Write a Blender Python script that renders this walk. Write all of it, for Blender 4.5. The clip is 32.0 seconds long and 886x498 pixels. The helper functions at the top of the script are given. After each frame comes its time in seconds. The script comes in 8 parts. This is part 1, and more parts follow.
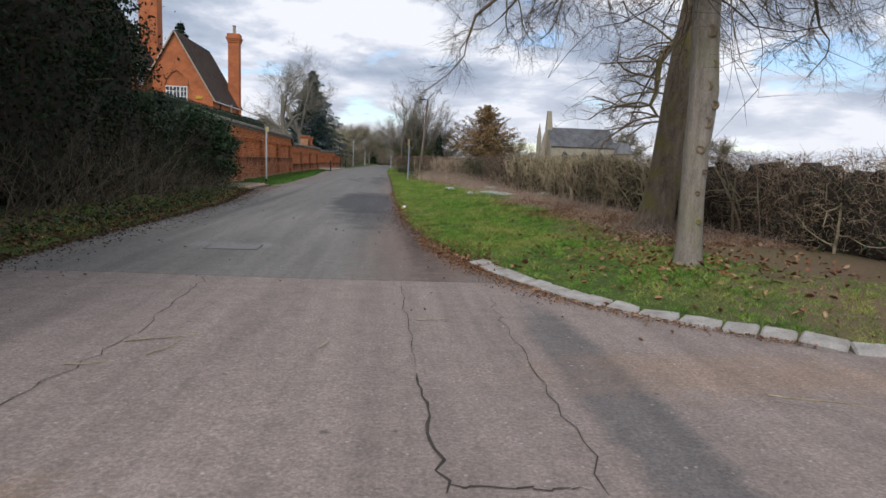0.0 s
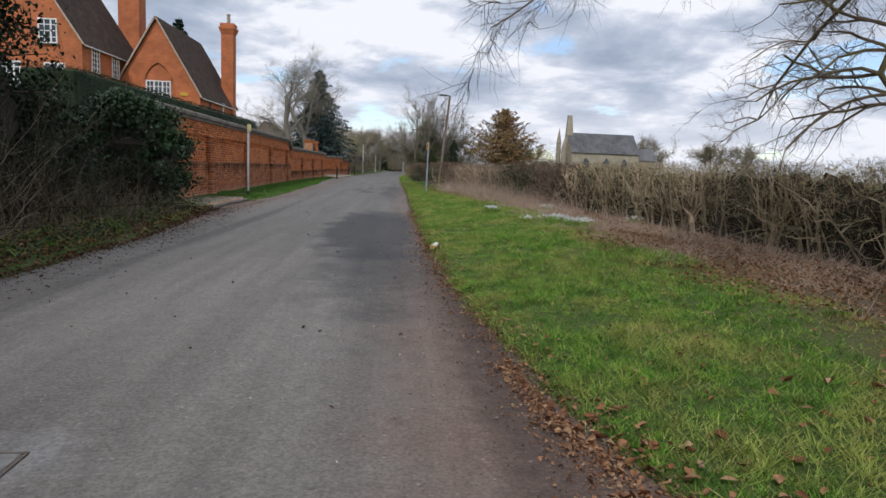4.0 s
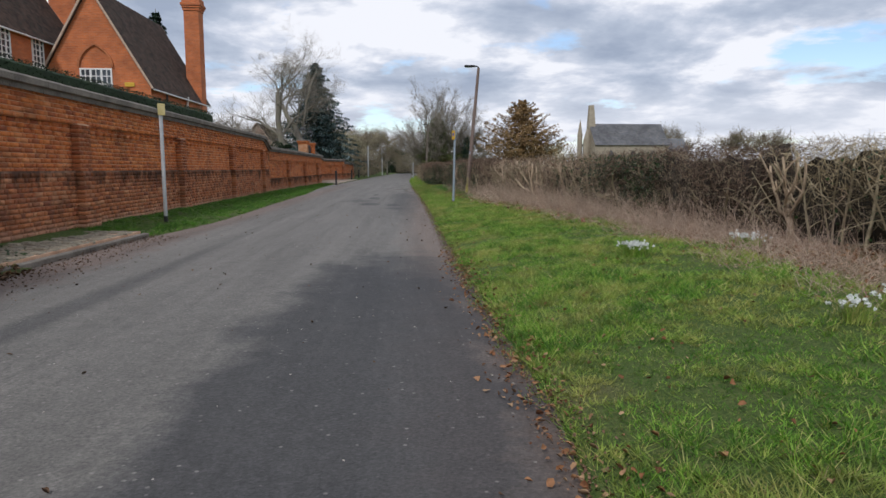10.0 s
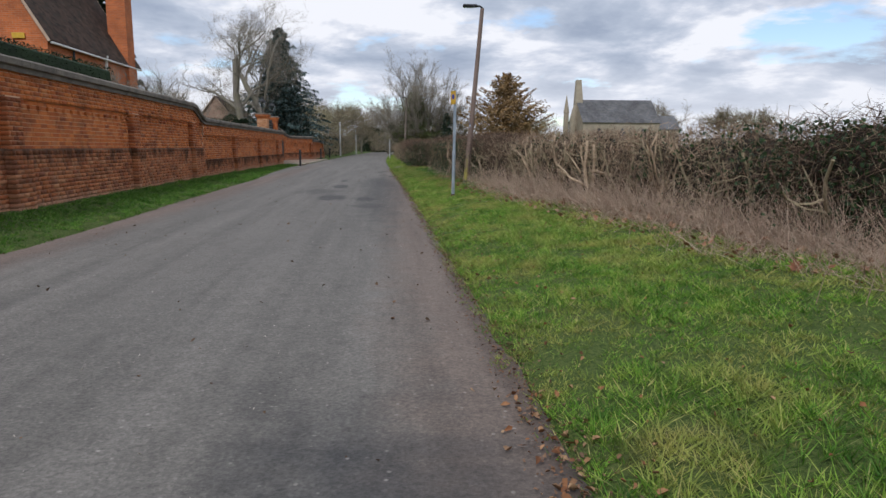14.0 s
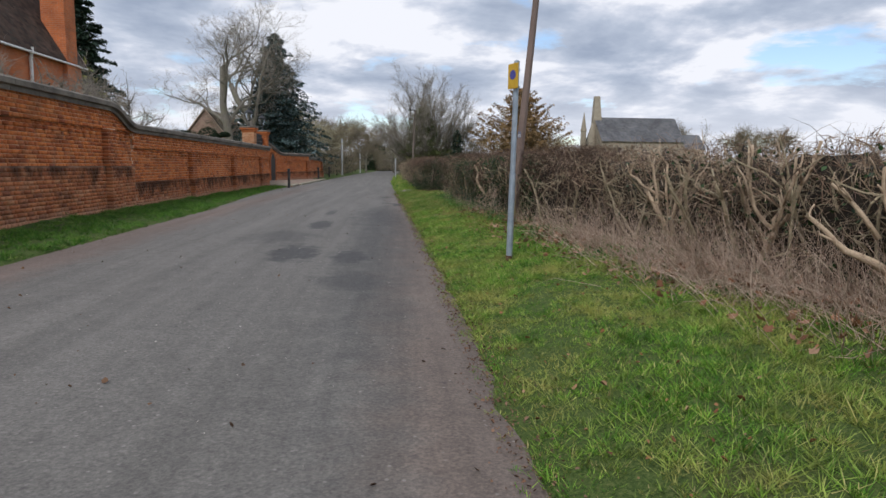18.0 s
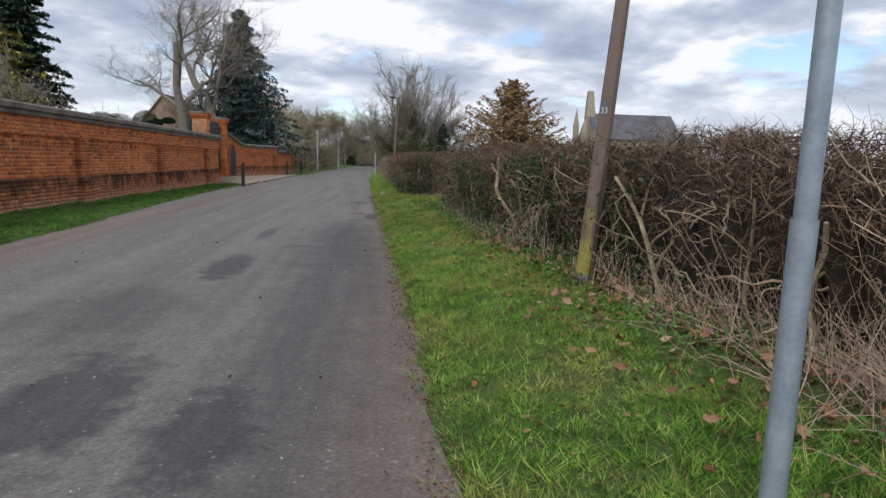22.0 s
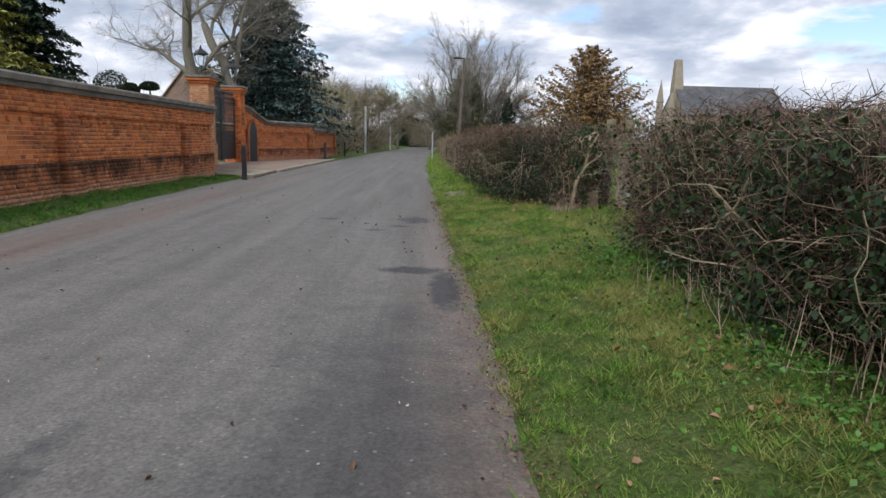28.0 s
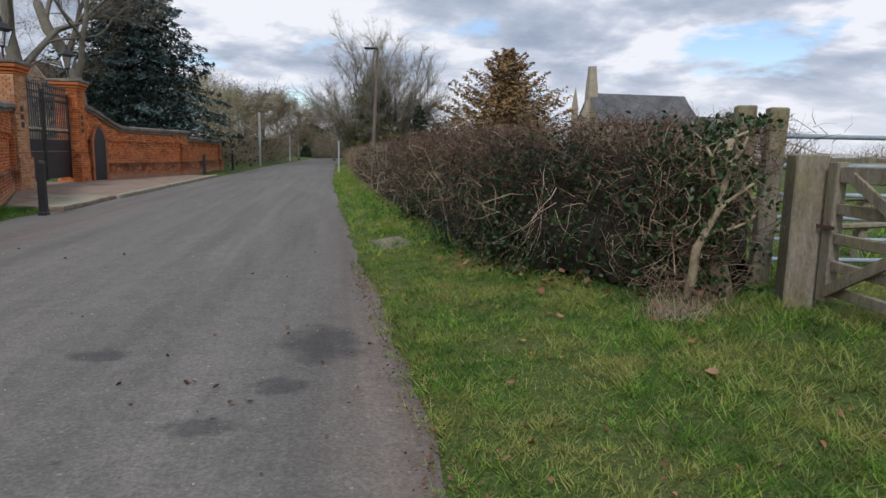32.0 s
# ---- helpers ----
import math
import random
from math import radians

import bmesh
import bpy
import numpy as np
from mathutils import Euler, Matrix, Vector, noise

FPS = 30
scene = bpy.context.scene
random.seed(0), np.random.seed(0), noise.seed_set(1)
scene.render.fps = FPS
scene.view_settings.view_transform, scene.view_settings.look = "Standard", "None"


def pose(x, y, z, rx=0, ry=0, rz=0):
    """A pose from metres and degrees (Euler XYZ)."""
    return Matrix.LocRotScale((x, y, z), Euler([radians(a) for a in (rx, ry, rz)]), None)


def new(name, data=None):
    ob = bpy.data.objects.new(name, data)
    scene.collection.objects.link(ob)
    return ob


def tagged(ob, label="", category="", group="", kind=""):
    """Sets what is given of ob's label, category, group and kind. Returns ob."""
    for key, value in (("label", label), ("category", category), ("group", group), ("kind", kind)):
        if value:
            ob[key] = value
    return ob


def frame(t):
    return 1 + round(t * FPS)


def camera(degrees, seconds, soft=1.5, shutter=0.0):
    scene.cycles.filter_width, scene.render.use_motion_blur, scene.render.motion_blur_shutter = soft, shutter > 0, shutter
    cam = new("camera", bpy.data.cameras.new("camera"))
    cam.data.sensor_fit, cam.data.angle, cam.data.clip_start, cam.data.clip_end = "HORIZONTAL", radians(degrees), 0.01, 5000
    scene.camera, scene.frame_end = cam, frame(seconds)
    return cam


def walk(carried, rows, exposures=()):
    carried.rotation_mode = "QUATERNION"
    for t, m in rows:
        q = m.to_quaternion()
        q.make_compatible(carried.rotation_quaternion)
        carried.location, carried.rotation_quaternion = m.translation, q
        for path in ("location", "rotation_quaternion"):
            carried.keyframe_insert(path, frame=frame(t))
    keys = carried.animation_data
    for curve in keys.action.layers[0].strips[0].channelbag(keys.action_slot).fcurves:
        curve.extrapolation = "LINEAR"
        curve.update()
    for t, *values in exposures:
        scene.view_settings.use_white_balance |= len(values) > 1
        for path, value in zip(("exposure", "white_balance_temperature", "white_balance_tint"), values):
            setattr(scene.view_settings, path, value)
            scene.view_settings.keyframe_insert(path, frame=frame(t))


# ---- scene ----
cam = camera(68.8, 32.0)
METRES, EYE, TILT, LEAN, TURN = 52.0, 1.3, 0.33, -5.0, -4.3
ROWS = [
    (0.0, 0.0, 0.0, 0.0, -0.4, -7.98, 2.84),
    (0.5, -0.001, 0.0155, 0.0004, 0.11, -7.61, 1.95),
    (1.0, -0.0028, 0.0326, 0.0001, 0.65, -7.93, 1.86),
    (1.5, -0.004, 0.0482, 0.0006, 0.72, -8.24, 1.84),
    (2.0, -0.0057, 0.0648, 0.0006, 0.65, -8.45, 2.42),
    (2.5, -0.0068, 0.0805, 0.0004, 0.58, -8.33, 2.68),
    (3.0, -0.0088, 0.0973, 0.0008, 0.45, -8.14, 2.8),
    (3.5, -0.011, 0.1127, 0.0011, 0.44, -7.75, 2.67),
    (5.5, -0.0199, 0.1707, 0.0008, 0.71, -6.86, 2.77),
    (6.0, -0.0216, 0.1866, 0.0004, 0.6, -6.82, 2.93),
    (6.5, -0.023, 0.2016, 0.0002, 0.66, -6.67, 2.82),
    (7.0, -0.0244, 0.2173, 0.0001, 0.59, -6.72, 2.79),
    (7.5, -0.0257, 0.2321, 0.0003, 0.64, -6.47, 2.74),
    (8.0, -0.0269, 0.2481, 0.0003, 0.66, -6.05, 2.86),
    (8.5, -0.0277, 0.263, 0.0002, 1.27, -5.55, 2.26),
    (9.0, -0.029, 0.2786, -0.0001, 1.42, -6.12, 3.07),
    (9.5, -0.0302, 0.2929, 0.0001, 1.67, -6.5, 3.44),
    (10.0, -0.0315, 0.3086, 0.0004, 1.17, -7.31, 4.92),
    (10.5, -0.0337, 0.3241, 0.0002, 1.25, -7.85, 4.94),
    (11.0, -0.0352, 0.3404, 0.0001, 0.63, -8.5, 4.7),
    (11.5, -0.0357, 0.3554, 0.0001, -0.16, -8.97, 4.45),
    (12.0, -0.0371, 0.3717, 0.0004, -0.53, -9.33, 4.34),
    (12.5, -0.0379, 0.387, 0.0007, -0.61, -9.38, 4.13),
    (13.0, -0.0395, 0.4036, 0.0006, -0.85, -9.38, 4.57),
    (13.5, -0.0406, 0.4194, 0.001, -0.89, -9.23, 4.69),
    (14.0, -0.0424, 0.4363, 0.0006, -0.97, -9.35, 4.78),
    (14.5, -0.0438, 0.4522, 0.0012, -0.68, -9.26, 4.42),
    (16.5, -0.0465, 0.5167, 0.0007, -0.26, -8.42, 4.42),
    (17.0, -0.0476, 0.534, 0.0008, -0.25, -8.19, 4.53),
    (17.5, -0.0485, 0.5503, 0.0011, -0.35, -7.9, 4.38),
    (18.0, -0.0501, 0.5678, 0.001, -0.44, -7.65, 4.37),
    (18.5, -0.0514, 0.5829, 0.0013, -0.46, -7.28, 3.96),
    (19.0, -0.0524, 0.5987, 0.0012, -0.47, -7.48, 4.13),
    (19.5, -0.0524, 0.6133, 0.001, -0.32, -7.6, 3.57),
    (20.0, -0.0532, 0.6281, 0.0012, -1.01, -7.65, 3.5),
    (20.5, -0.0534, 0.6415, 0.0014, -1.2, -7.66, 3.2),
    (21.0, -0.0537, 0.6556, 0.0016, -1.67, -7.7, 3.42),
    (21.5, -0.0532, 0.6686, 0.0012, -1.92, -8.0, 3.29),
    (22.0, -0.0539, 0.6833, 0.0017, -2.0, -8.12, 3.4),
    (22.5, -0.0539, 0.6972, 0.0013, -1.92, -8.18, 3.41),
    (23.0, -0.0556, 0.7131, 0.0014, -1.71, -9.17, 3.27),
    (23.5, -0.0566, 0.7277, 0.0016, -1.73, -9.55, 3.53),
    (24.0, -0.0582, 0.7445, 0.002, -1.65, -9.29, 3.71),
    (24.5, -0.0595, 0.7597, 0.0016, -1.61, -9.4, 3.6),
    (25.0, -0.0622, 0.7768, 0.0024, -1.45, -9.11, 3.44),
    (25.5, -0.0638, 0.7923, 0.0024, -1.01, -9.13, 3.35),
    (26.0, -0.0664, 0.8096, 0.0024, 0.82, -8.52, 3.04),
    (26.5, -0.0677, 0.8249, 0.0021, 2.04, -9.29, 3.06),
    (28.5, -0.074, 0.8893, 0.0021, 2.82, -9.72, 3.63),
    (29.0, -0.076, 0.9066, 0.0028, 3.02, -9.99, 3.65),
    (29.5, -0.0775, 0.9216, 0.0028, 3.12, -9.91, 3.88),
    (30.0, -0.0792, 0.9384, 0.003, 2.9, -9.73, 4.37),
    (30.5, -0.08, 0.9528, 0.0026, 2.52, -9.28, 4.62),
    (31.0, -0.0815, 0.9684, 0.003, 1.47, -8.78, 4.69),
    (31.5, -0.0822, 0.9813, 0.0023, -0.42, -8.87, 4.62),
    (32.0, -0.0832, 0.9956, 0.0026, -5.72, -9.21, 3.89),
]
walk(cam, [(t, pose(0, 0, EYE, TILT, LEAN, TURN) @ pose(METRES * x, METRES * y, METRES * z, 90 + pitch, roll, yaw)) for t, x, y, z, yaw, pitch, roll in ROWS], [(0.0, 0.04, 6250, 13), (2.0, 0.04, 6250, 13), (6.0, 0.02, 6250, 13), (18.0, 0.02, 6250, 13), (20.0, 0.12, 6250, 13), (22.0, 0.10, 6250, 13), (23.0, 0.10, 6250, 13), (24.0, 0.24, 6250, 13), (25.0, 0.24, 6250, 13), (26.0, 0.03, 6250, 13), (28.5, 0.22, 6250, 13), (30.0, 0.20, 6250, 13), (31.0, -0.02, 6250, 13), (32.0, -0.02, 6250, 13)])

# ---- world, sun, exposure ----
SUN_AZ, SUN_EL = 203.0, 48.0      # degrees: azimuth clockwise from +y, elevation
world = bpy.data.worlds.new("sky")
scene.world = world
world.use_nodes = True
wt = world.node_tree
wt.nodes.clear()


def wnode(kind, **kw):
    n = wt.nodes.new(kind)
    for k, v in kw.items():
        n.inputs[k].default_value = v
    return n


sky = wt.nodes.new("ShaderNodeTexSky")
sky.sky_type = "NISHITA"
sky.sun_disc = False
sky.sun_elevation, sky.sun_rotation = radians(SUN_EL), radians(SUN_AZ)
sky.dust_density, sky.ozone_density = 0.6, 1.6
geo = wt.nodes.new("ShaderNodeTexCoord")
sep = wt.nodes.new("ShaderNodeSeparateXYZ")
wt.links.new(geo.outputs["Generated"], sep.inputs[0])


def wmath(op, a, b=None, c=None, clamp=False):
    n = wt.nodes.new("ShaderNodeMath")
    n.operation, n.use_clamp = op, clamp
    for i, v in enumerate((a, b, c)):
        if v is None:
            continue
        if isinstance(v, (int, float)):
            n.inputs[i].default_value = v
        else:
            wt.links.new(v, n.inputs[i])
    return n.outputs[0]


# clouds lie on a flat layer: direction divided by its height
den = wmath("ADD", wmath("MAXIMUM", sep.outputs[2], 0.0), 0.20)
cx, cy = wmath("DIVIDE", sep.outputs[0], den), wmath("DIVIDE", sep.outputs[1], den)
comb = wt.nodes.new("ShaderNodeCombineXYZ")
wt.links.new(cx, comb.inputs[0])
wt.links.new(cy, comb.inputs[1])
n1 = wnode("ShaderNodeTexNoise", Scale=1.5, Detail=9.0, Roughness=0.55, Distortion=0.15)
n2 = wnode("ShaderNodeTexNoise", Scale=1.7, Detail=10.0, Roughness=0.56, Distortion=0.15)
shift = wt.nodes.new("ShaderNodeVectorMath")
shift.inputs[1].default_value = (3.3, 1.9, 0.6)
wt.links.new(comb.outputs[0], shift.inputs[0])
wt.links.new(comb.outputs[0], n1.inputs["Vector"])
wt.links.new(shift.outputs[0], n2.inputs["Vector"])


def wramp(src, stops):
    n = wt.nodes.new("ShaderNodeValToRGB")
    while len(n.color_ramp.elements) < len(stops):
        n.color_ramp.elements.new(0.5)
    for e, (p, c) in zip(n.color_ramp.elements, stops):
        e.position, e.color = p, (*c, 1)
    wt.links.new(src, n.inputs[0])
    return n.outputs[0]


cover = wramp(n1.outputs[0], [(0.35, (0, 0, 0)), (0.42, (1, 1, 1))])
tone = wramp(n2.outputs[0], [(0.36, (0.37, 0.435, 0.54)), (0.46, (0.51, 0.575, 0.67)), (0.52, (0.69, 0.735, 0.81)), (0.575, (0.95, 0.965, 0.985))])
glow_amt = wramp(sep.outputs[2], [(0.0, (0.8, 0.8, 0.8)), (0.05, (0.55, 0.55, 0.55)), (0.13, (0.0, 0.0, 0.0))])
mixa = wt.nodes.new("ShaderNodeMix")
mixa.data_type = "RGBA"
wt.links.new(glow_amt, mixa.inputs[0])
wt.links.new(tone, mixa.inputs[6])
mixa.inputs[7].default_value = (0.90, 0.92, 0.95, 1)
bg_sky = wt.nodes.new("ShaderNodeBackground")
bg_sky.inputs[1].default_value = 0.15
wt.links.new(sky.outputs[0], bg_sky.inputs[0])
bg_cloud = wt.nodes.new("ShaderNodeBackground")
bg_cloud.inputs[1].default_value = 0.95
wt.links.new(mixa.outputs[2], bg_cloud.inputs[0])
mixs = wt.nodes.new("ShaderNodeMixShader")
wt.links.new(cover, mixs.inputs[0])
wt.links.new(bg_sky.outputs[0], mixs.inputs[1])
wt.links.new(bg_cloud.outputs[0], mixs.inputs[2])
wout = wt.nodes.new("ShaderNodeOutputWorld")
wt.links.new(mixs.outputs[0], wout.inputs[0])

sun = bpy.data.lights.new("sun", "SUN")
sun.energy, sun.angle, sun.color = 2.0, radians(12), (1.0, 0.985, 0.965)
sun_ob = new("sun", sun)
sun_ob.rotation_euler = (radians(90 - SUN_EL), 0, radians(180 - SUN_AZ))


# ---- materials ----
def material(name, build):
    m = bpy.data.materials.new(name)
    m.use_nodes = True
    nt = m.node_tree
    build(nt, nt.nodes["Principled BSDF"])
    return m


def nd(nt, kind, **kw):
    n = nt.nodes.new(kind)
    for k, v in kw.items():
        n.inputs[k].default_value = v
    return n


def ramp(nt, src, stops):
    n = nt.nodes.new("ShaderNodeValToRGB")
    while len(n.color_ramp.elements) < len(stops):
        n.color_ramp.elements.new(0.5)
    for e, (p, c) in zip(n.color_ramp.elements, stops):
        e.position, e.color = p, (*c, 1) if len(c) == 3 else c
    nt.links.new(src, n.inputs[0])
    return n.outputs[0]


def mixc(nt, fac, a, b, mode="MIX"):
    n = nt.nodes.new("ShaderNodeMix")
    n.data_type, n.blend_type = "RGBA", mode
    for s, v in ((0, fac), (6, a), (7, b)):
        if isinstance(v, (int, float)):
            n.inputs[s].default_value = v
        elif isinstance(v, tuple):
            n.inputs[s].default_value = (*v, 1)
        else:
            nt.links.new(v, n.inputs[s])
    return n.outputs[2]


def mth(nt, op, a, b=0.0, clamp=False):
    n = nt.nodes.new("ShaderNodeMath")
    n.operation, n.use_clamp = op, clamp
    for i, v in enumerate((a, b)):
        if isinstance(v, (int, float)):
            n.inputs[i].default_value = v
        else:
            nt.links.new(v, n.inputs[i])
    return n.outputs[0]


def place_of(nt):
    return nt.nodes.new("ShaderNodeNewGeometry").outputs["Position"]


def noise_at(nt, scale, detail=4.0, rough=0.55, vec=None, stretch=None):
    n = nd(nt, "ShaderNodeTexNoise", Scale=scale, Detail=detail, Roughness=rough)
    v = vec or place_of(nt)
    if stretch:
        mp = nd(nt, "ShaderNodeMapping")
        mp.inputs["Scale"].default_value = stretch
        nt.links.new(v, mp.inputs[0])
        v = mp.outputs[0]
    nt.links.new(v, n.inputs["Vector"])
    return n.outputs[0]


def bump(nt, bsdf, src, strength=0.3, dist=0.01):
    b = nd(nt, "ShaderNodeBump", Strength=strength, Distance=dist)
    nt.links.new(src, b.inputs["Height"])
    nt.links.new(b.outputs[0], bsdf.inputs["Normal"])


def plain(name, dark, light, rough=0.8, scale=6.0, fine=60.0, metal=0.0, bumps=0.25, stretch=None):
    """A surface between two tones, mottled at a coarse and a fine scale."""
    def build(nt, b):
        c = noise_at(nt, scale, stretch=stretch)
        f = noise_at(nt, fine, 3.0, stretch=stretch)
        t = mth(nt, "ADD", mth(nt, "MULTIPLY", c, 0.65), mth(nt, "MULTIPLY", f, 0.35))
        nt.links.new(ramp(nt, t, [(0.32, dark), (0.68, light)]), b.inputs["Base Color"])
        b.inputs["Roughness"].default_value = rough
        b.inputs["Metallic"].default_value = metal
        bump(nt, b, f, bumps, 0.006)
    return material(name, build)


def pieces(name, tones, rough=0.85, scale=5.0, amount=0.35, trans=0.0, by="Random Per Island", spec=0.3):
    """Tone picked piece by piece along a ramp, with a soft mottle on top."""
    def build(nt, b):
        if by == "object":
            r = nt.nodes.new("ShaderNodeObjectInfo").outputs["Random"]
        else:
            r = nt.nodes.new("ShaderNodeNewGeometry").outputs["Random Per Island"]
        k = len(tones) - 1
        col = ramp(nt, r, [(i / k, t) for i, t in enumerate(tones)])
        m = ramp(nt, noise_at(nt, scale), [(0.3, (1 - amount,) * 3), (0.7, (1 + amount * 0.4,) * 3)])
        nt.links.new(mixc(nt, 1.0, col, m, "MULTIPLY"), b.inputs["Base Color"])
        b.inputs["Roughness"].default_value = rough
        b.inputs["Specular IOR Level"].default_value = spec
        if trans:
            tr = nt.nodes.new("ShaderNodeBsdfTranslucent")
            nt.links.new(mixc(nt, 1.0, col, m, "MULTIPLY"), tr.inputs[0])
            mx = nt.nodes.new("ShaderNodeMixShader")
            mx.inputs[0].default_value = trans
            nt.links.new(b.outputs[0], mx.inputs[1])
            nt.links.new(tr.outputs[0], mx.inputs[2])
            nt.links.new(mx.outputs[0], nt.nodes["Material Output"].inputs[0])
    return material(name, build)


def blot(nt, cx, cy, rx, ry, edge=0.5, wob=0.35):
    """A soft uneven stain on the ground, 1 inside and 0 outside."""
    s = nt.nodes.new("ShaderNodeSeparateXYZ")
    nt.links.new(place_of(nt), s.inputs[0])
    dx = mth(nt, "DIVIDE", mth(nt, "SUBTRACT", s.outputs[0], cx), rx)
    dy = mth(nt, "DIVIDE", mth(nt, "SUBTRACT", s.outputs[1], cy), ry)
    d = mth(nt, "SQRT", mth(nt, "ADD", mth(nt, "MULTIPLY", dx, dx), mth(nt, "MULTIPLY", dy, dy)))
    w = mth(nt, "MULTIPLY", mth(nt, "SUBTRACT", noise_at(nt, min(max(1.1 / min(rx, ry), 1.2), 6.0), 6.0, 0.7), 0.5), wob * 6)
    return mth(nt, "DIVIDE", mth(nt, "SUBTRACT", 1.0 + edge / 2, mth(nt, "ADD", d, w)), edge, True)


def asphalt(name, base, chips, stains, wear):
    def build(nt, b):
        big = noise_at(nt, 0.35, 5.0, 0.6, stretch=(1.0, 0.25, 1.0))
        mid = noise_at(nt, 3.0, 6.0, 0.65)
        col = ramp(nt, big, [(0.3, tuple(c * 0.82 for c in base)), (0.7, tuple(c * 1.15 for c in base))])
        col = mixc(nt, 0.5, col, ramp(nt, mid, [(0.35, tuple(c * 0.86 for c in base)), (0.65, tuple(c * 1.1 for c in base))]))
        for tone_, amt, *where in stains:
            fac = mth(nt, "MULTIPLY", blot(nt, *where), amt)
            col = mixc(nt, fac, col, tone_)
        vo = nd(nt, "ShaderNodeTexVoronoi", Scale=70.0)
        nt.links.new(place_of(nt), vo.inputs["Vector"])
        tone_ = ramp(nt, vo.outputs["Color"], [(0.0, (0.70,) * 3), (0.55, (1.0,) * 3), (1.0, (1.4,) * 3)])
        col = mixc(nt, 0.5, col, mixc(nt, 1.0, col, tone_, "MULTIPLY"))
        blotch = ramp(nt, noise_at(nt, 7.0, 5.0, 0.7), [(0.36, (0.8,) * 3), (0.64, (1.15,) * 3)])
        col = mixc(nt, 0.5, col, mixc(nt, 1.0, col, blotch, "MULTIPLY"))
        vb = nd(nt, "ShaderNodeTexVoronoi", Scale=16.0)
        nt.links.new(place_of(nt), vb.inputs["Vector"])
        spot = ramp(nt, vb.outputs["Distance"], [(0.10, (1, 1, 1)), (0.20, (0, 0, 0))])
        rare = ramp(nt, vb.outputs["Color"], [(0.62, (0, 0, 0)), (0.66, (1, 1, 1))])
        col = mixc(nt, mth(nt, "MULTIPLY", mth(nt, "MULTIPLY", spot, rare), wear), col, chips)
        vd = nd(nt, "ShaderNodeTexVoronoi", Scale=5.0)
        nt.links.new(place_of(nt), vd.inputs["Vector"])
        wob = mth(nt, "ADD", vd.outputs["Distance"], mth(nt, "MULTIPLY", mth(nt, "SUBTRACT", noise_at(nt, 25.0, 3.0), 0.5), 0.35))
        drop = ramp(nt, wob, [(0.05, (1, 1, 1)), (0.13, (0, 0, 0))])
        few = ramp(nt, vd.outputs["Color"], [(0.70, (0, 0, 0)), (0.74, (1, 1, 1))])
        col = mixc(nt, mth(nt, "MULTIPLY", mth(nt, "MULTIPLY", drop, few), 0.6), col, (0.05, 0.045, 0.042))
        dk = ramp(nt, noise_at(nt, 42.0, 5.0, 0.8), [(0.36, (0.66,) * 3), (0.62, (1.18,) * 3)])
        streak = ramp(nt, noise_at(nt, 2.6, 5.0, 0.65, stretch=(1.0, 0.05, 1.0)), [(0.34, (0.80,) * 3), (0.66, (1.16,) * 3)])
        col = mixc(nt, 1.0, col, streak, "MULTIPLY")
        nt.links.new(mixc(nt, 1.0, col, dk, "MULTIPLY"), b.inputs["Base Color"])
        b.inputs["Roughness"].default_value = 0.88
        hh = mth(nt, "ADD", vo.outputs["Distance"], noise_at(nt, 90.0, 3.0))
        bump(nt, b, hh, 0.3, 0.006)
    return material(name, build)


